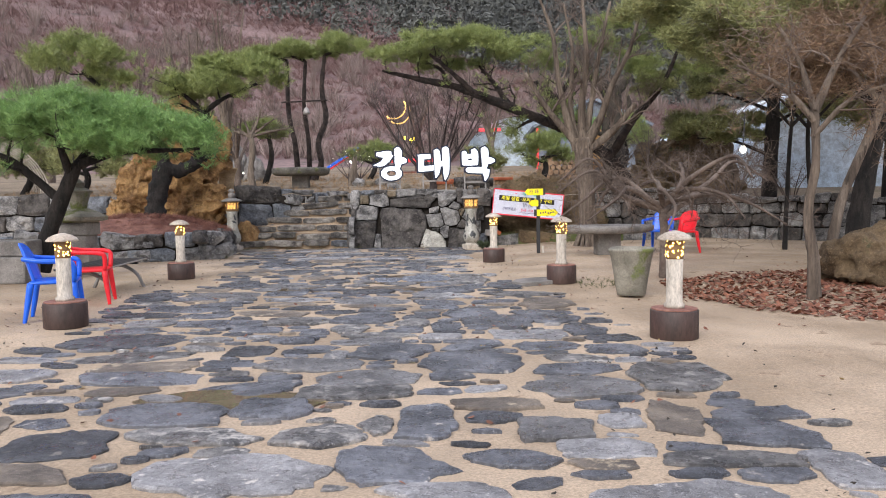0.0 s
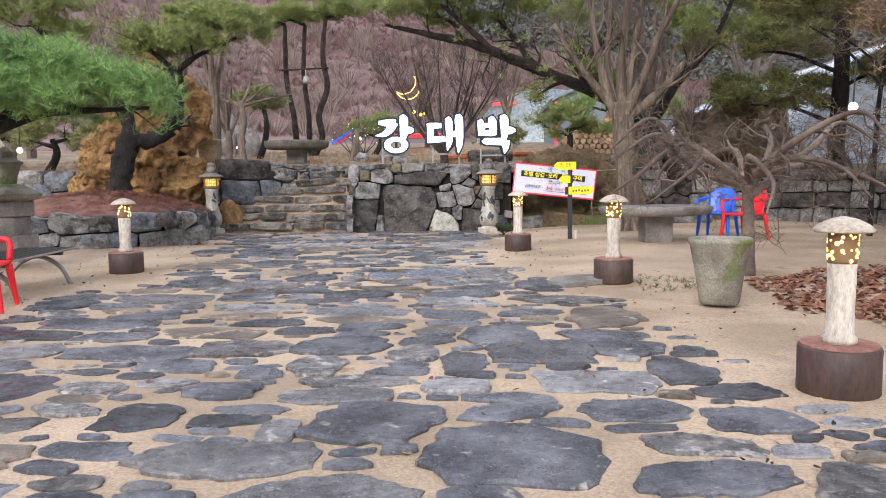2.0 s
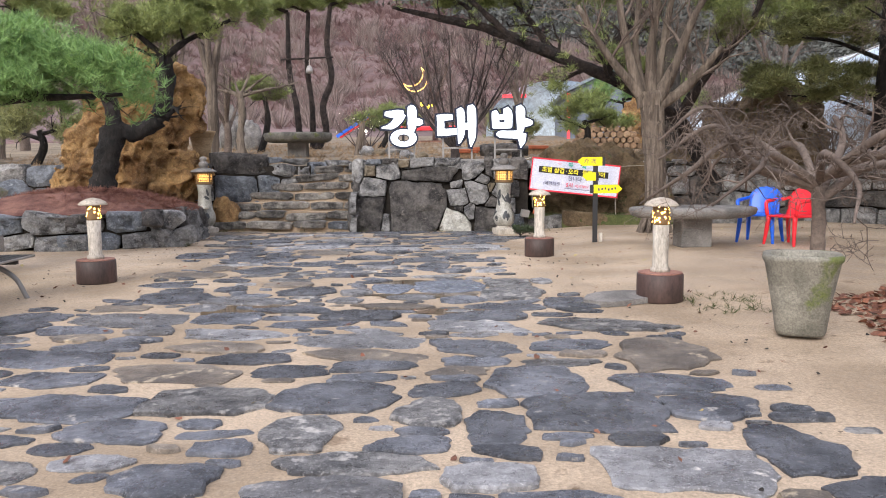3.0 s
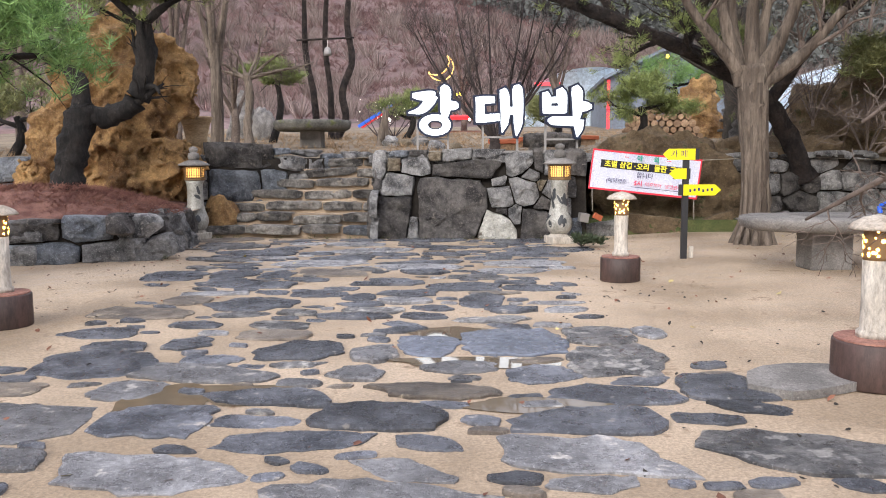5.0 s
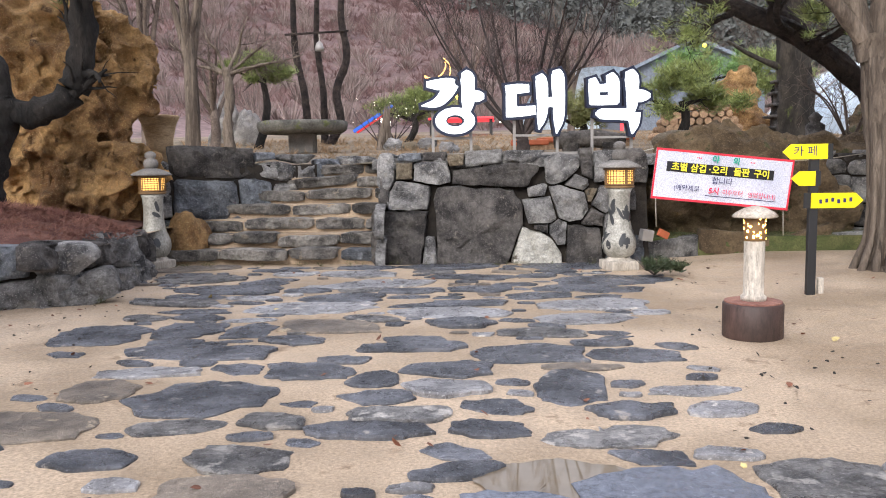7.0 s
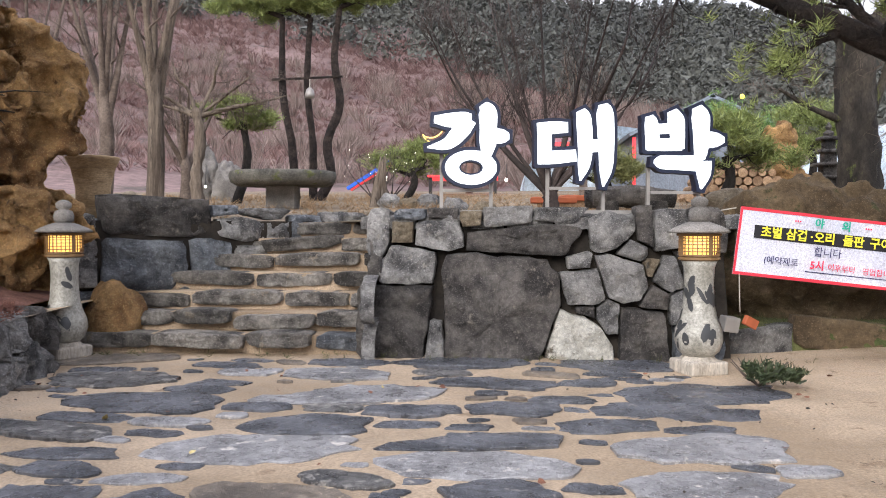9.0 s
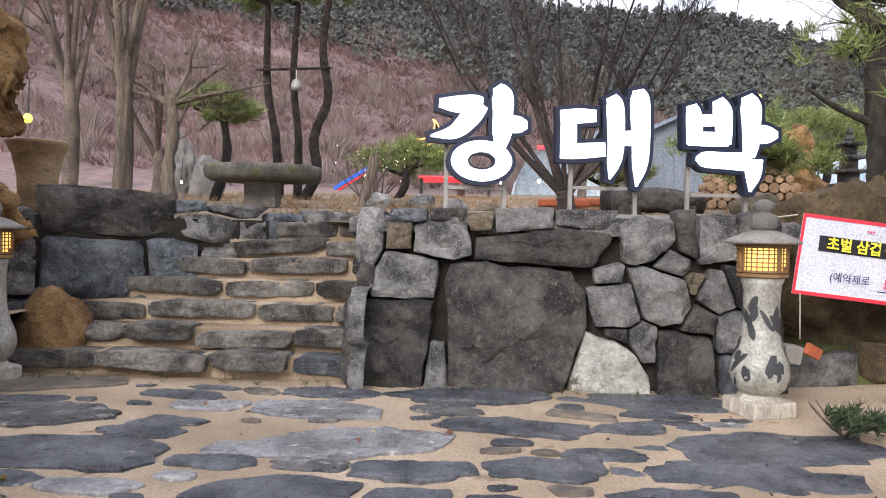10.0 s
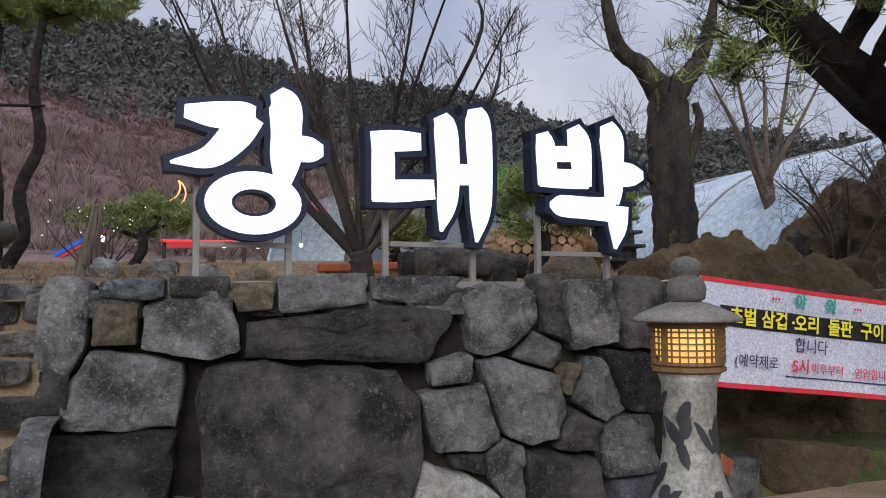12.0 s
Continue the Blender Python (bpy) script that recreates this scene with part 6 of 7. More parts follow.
# terrace trees and shrubs at the back
for k, (x, y, h, r, sp) in enumerate(((-7.7, 26.4, 6.0, 0.17, 0.45), (-9.3, 27.6, 5.6, 0.16, 0.5), (-11.8, 29, 5.5, 0.16, 0.6), (-14.5, 27, 5.0, 0.16, 0.7), (-8.0, 28.5, 2.6, 0.13, 1.2), (-18, 34, 6.5, 0.2, 0.6), (-22, 30, 6, 0.2, 0.6), (1.5, 38, 4.5, 0.14, 0.7), (-2.5, 44, 5, 0.16, 0.7), (9.5, 30, 5.0, 0.15, 0.8), (13, 26, 5.0, 0.16, 0.8))):
    z = terrace_z(x, y)
    rr = np.random.default_rng(170 + k)
    limbs = [[(x, y, z - 0.1, r), (x + 0.05, y, z + h * 0.25, r * 0.85), (x, y, z + h * 0.45, r * 0.7)]]
    for j in range(6):
        a = math.tau * j / 6 + rr.random()
        e = sp * h * 0.3
        limbs.append([(x, y, z + h * (0.25 + 0.03 * j), r * 0.5), (x + 0.5 * e * math.cos(a), y + 0.5 * e * math.sin(a), z + h * 0.62, r * 0.32), (x + e * math.cos(a), y + e * math.sin(a), z + h * (0.85 + 0.15 * rr.random()), r * 0.12)])
    tree("bare_tree", "bare grey-brown garden tree on the terrace", limbs, M_BARK_GREY if k in (0, 3) else M_TWIG, 180 + k, 2, h * 0.16, M_TWIG, count=5, up=0.4, thin=0.4, group="bare terrace trees")
for k, (x, y, rx, rz, m, base) in enumerate(((-3.6, 33, 1.1, 0.5, M_NEEDLE_YEL, 2.9), (-7.2, 30.0, 0.9, 0.3, M_NEEDLE_YEL, 3.8), (3.0, 27.0, 1.0, 0.6, M_NEEDLE_YEL, 2.6), (5.6, 36, 1.5, 0.9, M_NEEDLE, 4.0), (1.0, 29.0, 0.8, 0.5, M_NEEDLE_DARK, 2.4), (7.0, 33.5, 1.2, 0.8, M_NEEDLE_YEL, 3.6), (-13.5, 24.5, 1.3, 0.7, M_NEEDLE_DARK, 2.4), (-16.5, 23, 1.6, 0.9, M_NEEDLE_DARK, 2.6), (-11.2, 23.6, 1.2, 0.8, M_NEEDLE_DARK, 2.3))):
    z = terrace_z(x, y)
    t, tips, rng = tree("garden_pine", "small cloud-pruned garden pine on the terrace", [[(x - 0.2, y, z - 0.1, 0.12), (x + 0.1, y, (z + base) / 2, 0.1), (x, y, base, 0.07)], [(x, y, base - 0.1, 0.06), (x + rx * 0.7, y, base + 0.1, 0.02)], [(x, y, base - 0.2, 0.06), (x - rx * 0.7, y, base + 0.05, 0.02)]], M_BARK_PINE, 200 + k, 1, 0.5, count=4, group="cloud-pruned pines")
    needles("crown", pad(rng, (x, y, base + 0.15), (rx, rx * 0.8, rz), 420) + pad(rng, (x + 0.4 * rx, y, base - 0.1), (rx * 0.8, rx * 0.6, rz * 0.7), 200), m, t, rng, 14, 0.2, 0.018, label="clipped needle crown")

# gnarled dark tree with level boughs behind the stone table
gn = [[(-6.83, 26.4, 1.5, 0.13), (-6.88, 26.4, 2.2, 0.11), (-6.8, 26.4, 2.9, 0.10), (-6.86, 26.4, 3.5, 0.09)]]
for dx, dz, r in ((0.9, 0.1, 0.05), (1.7, 0.25, 0.05), (-0.8, 0.15, 0.05), (0.5, 1.1, 0.045), (-0.5, 0.9, 0.045), (1.1, 0.7, 0.04), (-1.3, 0.6, 0.04)):
    gn.append([(-6.86, 26.4, 3.35, r), (-6.86 + dx * 0.45, 26.4 + dz * 0.2, 3.42 + dz * 0.5, r * 0.75), (-6.86 + dx * 0.75, 26.4, 3.45 + dz * 0.7, r * 0.5), (-6.86 + dx, 26.5, 3.5 + dz, r * 0.25)])
tree("gnarled_tree", "gnarled dark bare tree with level twisted boughs", gn, M_BARK_GREY, 222, 2, 0.55, M_TWIG, count=5, ratio=0.55, thin=0.45, up=0.2, kink=0.4, rough=0.5)

# shrub by the lantern
t = thing("shrub", "small dark evergreen shrub in the sand by the lantern", "shrub", (0, 0, 0))
rng = np.random.default_rng(230)
s = Soup()
for k in range(14):
    a = rng.random() * math.tau
    tube(s, [(0.85, 18.3, 0.03, 0.008), (0.85 + 0.12 * math.cos(a), 18.3 + 0.12 * math.sin(a), 0.12, 0.006), (0.85 + 0.22 * math.cos(a), 18.3 + 0.2 * math.sin(a), 0.22, 0.003)], 4)
tagged(piece("stem_mass", s.mesh("stem_mass", M_TWIG), t), kind="stuff")
needles("leaves", pad(rng, (0.85, 18.3, 0.14), (0.24, 0.2, 0.12), 130), surface("dark_shrub_leaf", (0.03, 0.045, 0.02), (0.07, 0.09, 0.04), 4, 20, 0.6, 0, 0.3, island=True), t, rng, 9, 0.06, 0.018)
# tangled bare shrubs on the rocks
for k, (x, y, z) in enumerate(((4.6, 22.4, 1.7), (5.6, 22.7, 2.2), (6.4, 22.2, 1.5), (7.6, 21.4, 1.2), (8.6, 20.2, 1.0))):
    limbs = [[(x, y, z - 0.3, 0.03), (x, y, z, 0.025)]]
    rr = np.random.default_rng(240 + k)
    for j in range(9):
        a = rr.random() * math.tau
        limbs.append([(x, y, z - 0.2, 0.016), (x + 0.35 * math.cos(a), y + 0.3 * math.sin(a), z + 0.45, 0.012), (x + 0.8 * math.cos(a), y + 0.6 * math.sin(a), z + 0.75 + 0.3 * rr.random(), 0.006)])
    tree("bare_shrub", "tangled bare brown shrub growing on the bank", limbs, M_TWIG, 250 + k, 1, 0.45, M_TWIG, count=6, thin=0.6, up=0.2, kink=0.35, sides=6, group="bank shrubs")

# ---- buildings and things behind ----
house = thing("house", "blue-grey clad house with slate-blue gable roof and red light strip", "house", (4.35, 45, 2.5))
hw, hd, he, ha = 6.1, 12, 2.65, 4.05
s = Soup()
s.add([(0, 0, -0.3), (hw, 0, -0.3), (hw, 0, he), (hw / 2, 0, ha), (0, 0, he), (0, hd, -0.3), (hw, hd, -0.3), (hw, hd, he), (hw / 2, hd, ha), (0, hd, he)], [(0, 1, 2, 3, 4), (9, 8, 7, 6, 5), (0, 4, 9, 5), (2, 1, 6, 7)])
piece("wall", s.mesh("wall", M_HOUSE, False), house)
for k in range(1, 15):
    x = hw * k / 15
    z = he + (ha - he) * (1 - abs(x - hw / 2) / (hw / 2))
    part("cladding_rib", box(bmesh.new(), x, -0.02, (z - 0.3) / 2, 0.03, 0.03, z + 0.25), M_HOUSE, house)
for sgn in (-1, 1):
    a = math.atan2(ha - he, hw / 2)
    bm = bmesh.new()
    ln = math.hypot(ha - he, hw / 2) + 0.4
    mm = pose(hw / 2 + sgn * (hw / 4 + 0.1), hd / 2, (he + ha) / 2 + 0.05, 0, sgn * math.degrees(a), 0) @ Matrix.Diagonal((ln, hd + 0.8, 0.14, 1))
    bmesh.ops.create_cube(bm, size=1, matrix=mm)
    part("roof", bm, M_ROOF, house)
part("light_strip", box(bmesh.new(), -0.04, -0.05, 1.35, 0.14, 0.06, 2.4), M_REDNEON, house, "red light strip on the corner")
part("chimney", lathe(bmesh.new(), [(0.12, 0), (0.12, 0.7), (0.2, 0.72), (0.2, 0.85)], 3.4, 5.5, ha - 0.3, 12), M_STEEL, house)

hall = thing("vinyl_greenhouse", "large arched greenhouse covered in pale blue vinyl sheet", "greenhouse", (15.3, 24, 0.9))
s = Soup()
n, L = 28, 17
prof = [(-6.6 * math.cos(math.pi * i / n), 4.4 * math.sin(math.pi * i / n) ** 0.8) for i in range(n + 1)]
for j in range(13):
    y = L * j / 12
    s.v += [(x, y, z * (1 - 0.012 * (j % 2))) for x, z in prof]
for j in range(12):
    s.f += [(j * (n + 1) + i, j * (n + 1) + i + 1, (j + 1) * (n + 1) + i + 1, (j + 1) * (n + 1) + i) for i in range(n)]
s.f += [tuple(range(n + 1)), tuple(range(12 * (n + 1) + n, 12 * (n + 1) - 1, -1))]
piece("cover", s.mesh("cover", M_VINYL), hall)
for j in range(0, 13, 3):
    s = Soup()
    tube(s, [(x * 1.004, L * j / 12, z * 1.004, 0.03) for x, z in prof], 5)
    piece("hoop", s.mesh("hoop", M_STEEL), hall)
hall2 = thing("vinyl_shelter", "pale blue sheeted shelter roof behind the garden", "greenhouse", (4.5, 54, 2.8))
s = Soup()
prof = [(-4.5 * math.cos(math.pi * i / 20), 3.9 * math.sin(math.pi * i / 20) ** 0.7) for i in range(21)]
s.v += [(x, 0, z) for x, z in prof] + [(x, 10, z) for x, z in prof]
s.f += [(i, i + 1, 22 + i, 21 + i) for i in range(20)] + [tuple(range(21)), tuple(range(41, 20, -1))]
piece("cover", s.mesh("cover", M_VINYL), hall2)
part("red_beam", box(bmesh.new(), -2.7, -0.1, 2.95, 1.5, 0.14, 0.2), M_REDNEON, hall2, "red lit beam on the front")

pav = thing("garden_pavilion", "open red-framed garden pavilion far across the terrace", "pavilion", (-2.6, 42, 2.05))
part("roof", box(bmesh.new(), 0, 0, 1.15, 2.6, 2.5, 0.08, 0, 0.02), M_REDNEON, pav, "red lit eave")
for x in (-1.2, 1.2):
    part("post", box(bmesh.new(), x, -1, 0.5, 0.12, 0.12, 1.3), M_BLACK, pav)
slide = thing("play_slide", "blue and red play slide beside the hill", "slide", (-7.0, 46, 2.9))
for y, mt in ((0, M_BLUE), (0.8, M_RED)):
    bm = bmesh.new()
    bmesh.ops.create_cube(bm, size=1, matrix=pose(0, y, 0.7, 0, -32, 0) @ Matrix.Diagonal((2.2, 0.25, 0.14, 1)))
    part("rail", bm, mt, slide)

rock_thing("peaked_rock", "pointed ochre rock of stacked craggy lumps on the terrace", "rock", [((5.5, 31.5, 2.15), (0.8, 0.6, 0.75), 61), ((5.4, 31.5, 2.9), (0.6, 0.45, 0.5), 62), ((5.55, 31.5, 3.4), (0.38, 0.3, 0.42), 63)], M_TUFA, 0.4, detail=5)
pag = thing("stone_pagoda", "small dark stone pagoda with stacked eaves", "pagoda", (6.15, 30.2, terrace_z(6, 30)))
for k in range(5):
    part("tier", box(bmesh.new(), 0, 0, 0.12 + 0.29 * k, 0.42 - 0.05 * k, 0.42 - 0.05 * k, 0.24), M_STONE_DARK, pag)
    part("eave", box(bmesh.new(), 0, 0, 0.27 + 0.29 * k, 0.74 - 0.08 * k, 0.74 - 0.08 * k, 0.07, 0, 0.02), M_STONE_DARK, pag)
part("spire", lathe(bmesh.new(), [(0.1, 1.48), (0.12, 1.55), (0.04, 1.62), (0.08, 1.68), (0.01, 1.8)], sides=10), M_STONE_DARK, pag)
fin = thing("small_stone_tower", "small grey stacked stone ornament on the bank", "stone ornament", (4.15, 22.6, 1.62))
part("body", lathe(bmesh.new(), [(0.2, -0.2), (0.2, 0.02), (0.14, 0.05), (0.15, 0.2), (0.07, 0.26), (0.11, 0.33), (0.02, 0.42)], sides=14), M_STONE_DARK, fin, "", True)

rng = np.random.default_rng(300)
logs = thing("log_pile", "stack of cut firewood logs", "log pile", (4.1, 30.0, terrace_z(4.1, 30)))
for j in range(5):
    for i in range(11 - j):
        r = 0.1 * rng.uniform(0.8, 1.15)
        s = Soup()
        tube(s, [(-1.1 + 0.21 * i + 0.1 * j, -0.3, 0.1 + 0.18 * j, r), (-1.1 + 0.21 * i + 0.1 * j, 0.4, 0.1 + 0.18 * j, r)], 9)
        s.f.append(tuple(range(8, -1, -1)))
        piece("log", s.mesh("log", M_LOG, False), logs)
for x, y, ln in ((0.65, 22.9, 1.1), (0.5, 23.4, 0.9)):
    s = Soup()
    tube(s, smooth_line([(x - ln / 2, y, 1.68, 0.13), (x, y, 1.70, 0.14), (x + ln / 2, y, 1.66, 0.12)], 5), 12, 0.3)
    s.f.append(tuple(range(11, -1, -1)))
    tagged(new("bench_log", s.mesh("bench_log", M_STONE_DARK)), "dark weathered log bench behind the sign", "log bench", "log benches")
for x in (0.3, 0.95):
    tagged(part("log_stump", box(bmesh.new(), x, 22.9, 1.48, 0.28, 0.26, 0.3, 0, 0.03), M_STONE_DARK, None), "dark stump under the log bench", "stump", "log bench stumps")
for k, (x, y) in enumerate(((-0.35, 24.2), (0.2, 25.5), (1.6, 26.5))):
    b = thing("terracotta_tray", "orange terracotta trough on the terrace", "trough", (x, y, terrace_z(x, y)), 20 * k, "terracotta troughs")
    part("tray", box(bmesh.new(), 0, 0, 0.18, 0.7, 0.3, 0.1, 0, 0.02), M_ORANGE, b)
    part("stand", box(bmesh.new(), 0, 0, 0.07, 0.5, 0.2, 0.16, 0, 0.01), M_LOG, b)
s = Soup()
rngw = np.random.default_rng(303)
for k in range(14):
    a, e = rngw.random() * math.tau, rngw.uniform(0.08, 0.28)
    tube(s, smooth_line([(-3.55 + e * math.cos(a), 27.5 + e * math.sin(a), 1.6, 0.05), (-3.55 + 0.5 * e * math.cos(a), 27.5, 2.1, 0.04), (-3.5 + 0.3 * e * math.cos(a), 27.5, 2.45 + 0.3 * rngw.random(), 0.012)], 3), 5, 0.3)
tagged(new("driftwood", s.mesh("driftwood", M_BARK_GREY)), "upright bundle of pale driftwood on the terrace", "driftwood", kind="stuff")
for k, (x, y, z, r) in enumerate(((-3.3, 27.0, 1.75, 0.16), (-2.9, 26.8, 1.72, 0.13), (-2.6, 27.4, 1.76, 0.18), (-1.4, 23.5, 1.5, 0.14), (-6.6, 22.6, 1.42, 0.2), (-7.3, 24.5, 1.6, 0.28), (-1.9, 24.6, 1.58, 0.16), (2.2, 24.0, 1.6, 0.25))):
    rock_thing("garden_stone", "small brownish stone edging a terrace bed", "stone", [((x, y, z), (r * 1.3, r, r), 300 + k)], M_STONE_TAN if k % 2 else M_STONE, detail=3, group="terrace stones")
rngd = np.random.default_rng(305)
dry = [np.array((rngd.uniform(-14, 8), rngd.uniform(21.9, 40), 0)) for _ in range(2600)]
for q in dry:
    q[2] = terrace_z(q[0], q[1])
bed = thing("dry_grass", "dead straw-coloured grass over the terrace beds", "grass", kind="stuff")
needles("blades", dry, surface("dead_grass", (0.22, 0.14, 0.075), (0.38, 0.26, 0.15), 1, 20, 0.9, 0, 0.3, island=True), bed, rngd, 10, 0.15, 0.012, 0.6)
for k, (x, y) in enumerate(((-3.9, 31.5), (-4.3, 31.0))):
    t, tips, rg = tree("light_shrub", "bare shrub wound with tiny blue-white lights", [[(x, y, 1.9, 0.03), (x, y, 2.2, 0.025)]] + [[(x, y, 2.0, 0.02), (x + 0.5 * math.cos(a), y, 2.5, 0.012), (x + 0.75 * math.cos(a), y + 0.2 * math.sin(a), 2.9, 0.006)] for a in (0.3, 0.9, 1.5, 2.1, 2.8)], M_TWIG_DARK, 310 + k, 1, 0.4, count=5, group="lit shrubs")
    s = Soup()
    for q in tips[::45]:
        boulder(s, q[:3], (0.009, 0.009, 0.009), 1, 0, 1)
    piece("fairy_lights", s.mesh("fairy_lights", M_BULB_WHITE), t, "tiny white lights")

# lights
moon = thing("moon_light", "golden crescent moon light on the slope", "light")
s = Soup()
for deep in (1.0, 0.58):
    pts = []
    for i in range(25):
        a = radians(-160 + 220 * i / 24)
        rim, f = np.array((math.cos(a), math.sin(a))), i / 24
        chord = (1 - f) * np.array((math.cos(radians(-160)), math.sin(radians(-160)))) + f * np.array((math.cos(radians(60)), math.sin(radians(60))))
        at = chord + deep * (rim - chord)
        pts.append((-6.95 + 1.2 * at[0], 80.0, 9.9 + 1.2 * at[1], 0.06))
    tube(s, pts, 6)
piece("crescent_tube", s.mesh("crescent_tube", M_SHADE_GLOW), moon, "glowing gold crescent outline")
s = Soup()
tube(s, [(-6.95, 80.1, hill_z(-6.95, 80.1) - 0.5, 0.05), (-6.95, 80.1, 8.75, 0.04)], 5)
piece("pole", s.mesh("pole", M_BLACK), moon)

for k, (x, y, z, r, mt) in enumerate(((-3.7, 50, 5.0, 0.1, M_BULB_SOFT), (-3.3, 50, 4.85, 0.1, M_BULB_SOFT), (-3.05, 50, 4.95, 0.1, M_BULB_SOFT), (-9.6, 24.0, 3.35, 0.06, M_BULB_SOFT), (-8.9, 24.0, 2.9, 0.06, M_BULB_SOFT), (-7.9, 24.0, 2.75, 0.06, M_BULB_SOFT), (-9.3, 16.6, 3.0, 0.06, M_BULB_SOFT), (-8.1, 17.0, 1.75, 0.05, M_BULB_WHITE),
                                           (-4.3, 33.0, 2.65, 0.06, M_BULB_WHITE), (-5.3, 38.0, 3.0, 0.07, M_BULB_WHITE), (-6.9, 31.0, 3.9, 0.03, M_BULB_WHITE), (-2.0, 40.0, 3.0, 0.06, M_BULB_WHITE), (-1.0, 40.0, 3.0, 0.06, M_BULB_WHITE), (0.3, 40.0, 3.05, 0.06, M_BULB_WHITE), (-8.5, 31.0, 2.3, 0.03, M_BULB_WHITE), (4.6, 12.0, 1.9, 0.05, M_BULB_WHITE), (4.2, 30.0, 4.2, 0.05, M_BULB_SOFT))):
    t = thing("bulb", "small glowing garden bulb on a wire", "light bulb", group="garden bulbs")
    s = Soup()
    boulder(s, (x, y, z), (r, r, r * 1.15), k, 0, 2)
    piece("glass", s.mesh("glass", mt), t)
    s = Soup()
    tube(s, [(x, y, z + r, 0.012), (x + 0.02, y, z + r + 0.5, 0.008)], 4)
    piece("wire", s.mesh("wire", M_BLACK), t)

# hoop frame of a small tunnel house
hoop = thing("hoop_frame", "bare white hoop frame of a small tunnel house", "greenhouse frame", (-14.2, 23.5, 1.3), 35)
for j in range(9):
    s = Soup()
    tube(s, [(1.5 * math.cos(math.pi * i / 14), -2.4 + 0.6 * j, 1.7 * math.sin(math.pi * i / 14), 0.02) for i in range(15)], 5)
    piece("hoop", s.mesh("hoop", M_WHITEPOST), hoop)
for a in (0.3, 0.8, math.pi / 2, math.pi - 0.8, math.pi - 0.3):
    s = Soup()
    tube(s, [(1.5 * math.cos(a), -2.4, 1.7 * math.sin(a), 0.018), (1.5 * math.cos(a), 2.4, 1.7 * math.sin(a), 0.018)], 5)
    piece("rail", s.mesh("rail", M_WHITEPOST), hoop)

# ---- loose bits on the ground ----
rng = np.random.default_rng(400)


def leaf_litter(name, label, n, spot, size, material, group_kind="stuff"):
    v, f = [], []
    for _ in range(n):
        x, y = spot()
        z = ground_z(x, y) + rng.uniform(0.006, 0.03)
        a, r = rng.random() * math.tau, size * rng.uniform(0.6, 1.4)
        k = len(v)
        tilt = rng.normal(size=2) * 0.35
        for th, e in ((0, 1.0), (1.2, 0.55), (math.pi - 0.7, 0.7), (math.pi + 0.9, 0.6), (-1.1, 0.6)):
            px, py = r * e * math.cos(a + th), r * e * math.sin(a + th)
            v.append((x + px, y + py, max(z + px * tilt[0] + py * tilt[1], ground_z(x, y) + 0.003)))
        f.append((k, k + 1, k + 2, k + 3, k + 4))
    me = bpy.data.meshes.new(name)
    me.from_pydata(v, [], f)
    me.materials.append(material)
    return tagged(new(name, me), label, "leaves", kind=group_kind)


def under_trees():
    while True:
        x, y = rng.uniform(3.0, 9.0), rng.uniform(7.6, 12.6)
        if ((x - 5.8) / 2.7) ** 2 + ((y - 10.2) / 2.3) ** 2 < 1.0 + 0.3 * noise.noise((x, y, 0)) and (x - 3.0) * 0.8 + 7.6 < y + 2.6:
            return x, y


def anywhere():
    return rng.uniform(-6, 7), rng.uniform(2, 19.5)


def path_edges():
    y = rng.uniform(2, 19)
    side = rng.random() < 0.5
    x = (-2.7 - 0.12 * y + rng.normal() * 0.5) if side else (2.9 - 0.14 * y + rng.normal() * 0.6)
    return x, y


leaf_litter("leaf_litter", "thick red-brown fallen leaves under the trees", 5200, under_trees, 0.045, M_LEAF)
leaf_litter("scattered_leaves", "scattered brown leaves and bits on sand and stones", 420, anywhere, 0.025, M_LEAF)
leaf_litter("path_debris", "dark twigs and crumbs along the path edges", 700, path_edges, 0.016, M_JOINT)
leaf_litter("yellow_leaves", "a few pale yellow fallen leaves", 60, anywhere, 0.03, surface("yellow_leaf", (0.40, 0.30, 0.10), (0.55, 0.45, 0.2), 4, 20, 0.7, 0, 0.2, island=True))
needles("flake_mass", flakes, M_MULCH, litter, rng, 5, 0.08, 0.012, 0.0)
one = leaf_litter("red_leaf", "single bright red fallen leaf on the path", 1, lambda: (0.2, 5.75), 0.055, plain("red_leaf", (0.55, 0.05, 0.05), 0.5), "")

# grass tufts at wall feet
tuft = [(rng.uniform(-5.4, 4.5), 19.45 + rng.normal() * 0.08, 0.02) for _ in range(70)] + [(rng.uniform(1.0, 4.3), rng.uniform(20.15, 20.9), 0.27) for _ in range(260)] + [(rng.uniform(2.0, 2.8), rng.uniform(10.7, 11.6), 0.03) for _ in range(40)] + [(-4.75 + rng.normal() * 0.08, 16.75 + rng.normal() * 0.1, 0.02) for _ in range(12)]
g = thing("grass_tufts", "short green and straw grass tufts at the wall feet", "grass", kind="stuff")
needles("blades", tuft, M_GRASS, g, rng, 9, 0.07, 0.006, 0.8)

# ---- paving ----
pavement = tagged(new("pavement", None), "path of wet dark slate slabs bedded in sand", "pavement", kind="structure")


def path_left(y):
    return float(np.interp(y, [-1.5, 4, 6, 7.8, 10.7, 13.9, 17.2, 19.4], [-3.6, -3.1, -3.05, -3.2, -3.6, -4.0, -4.7, -5.3]))


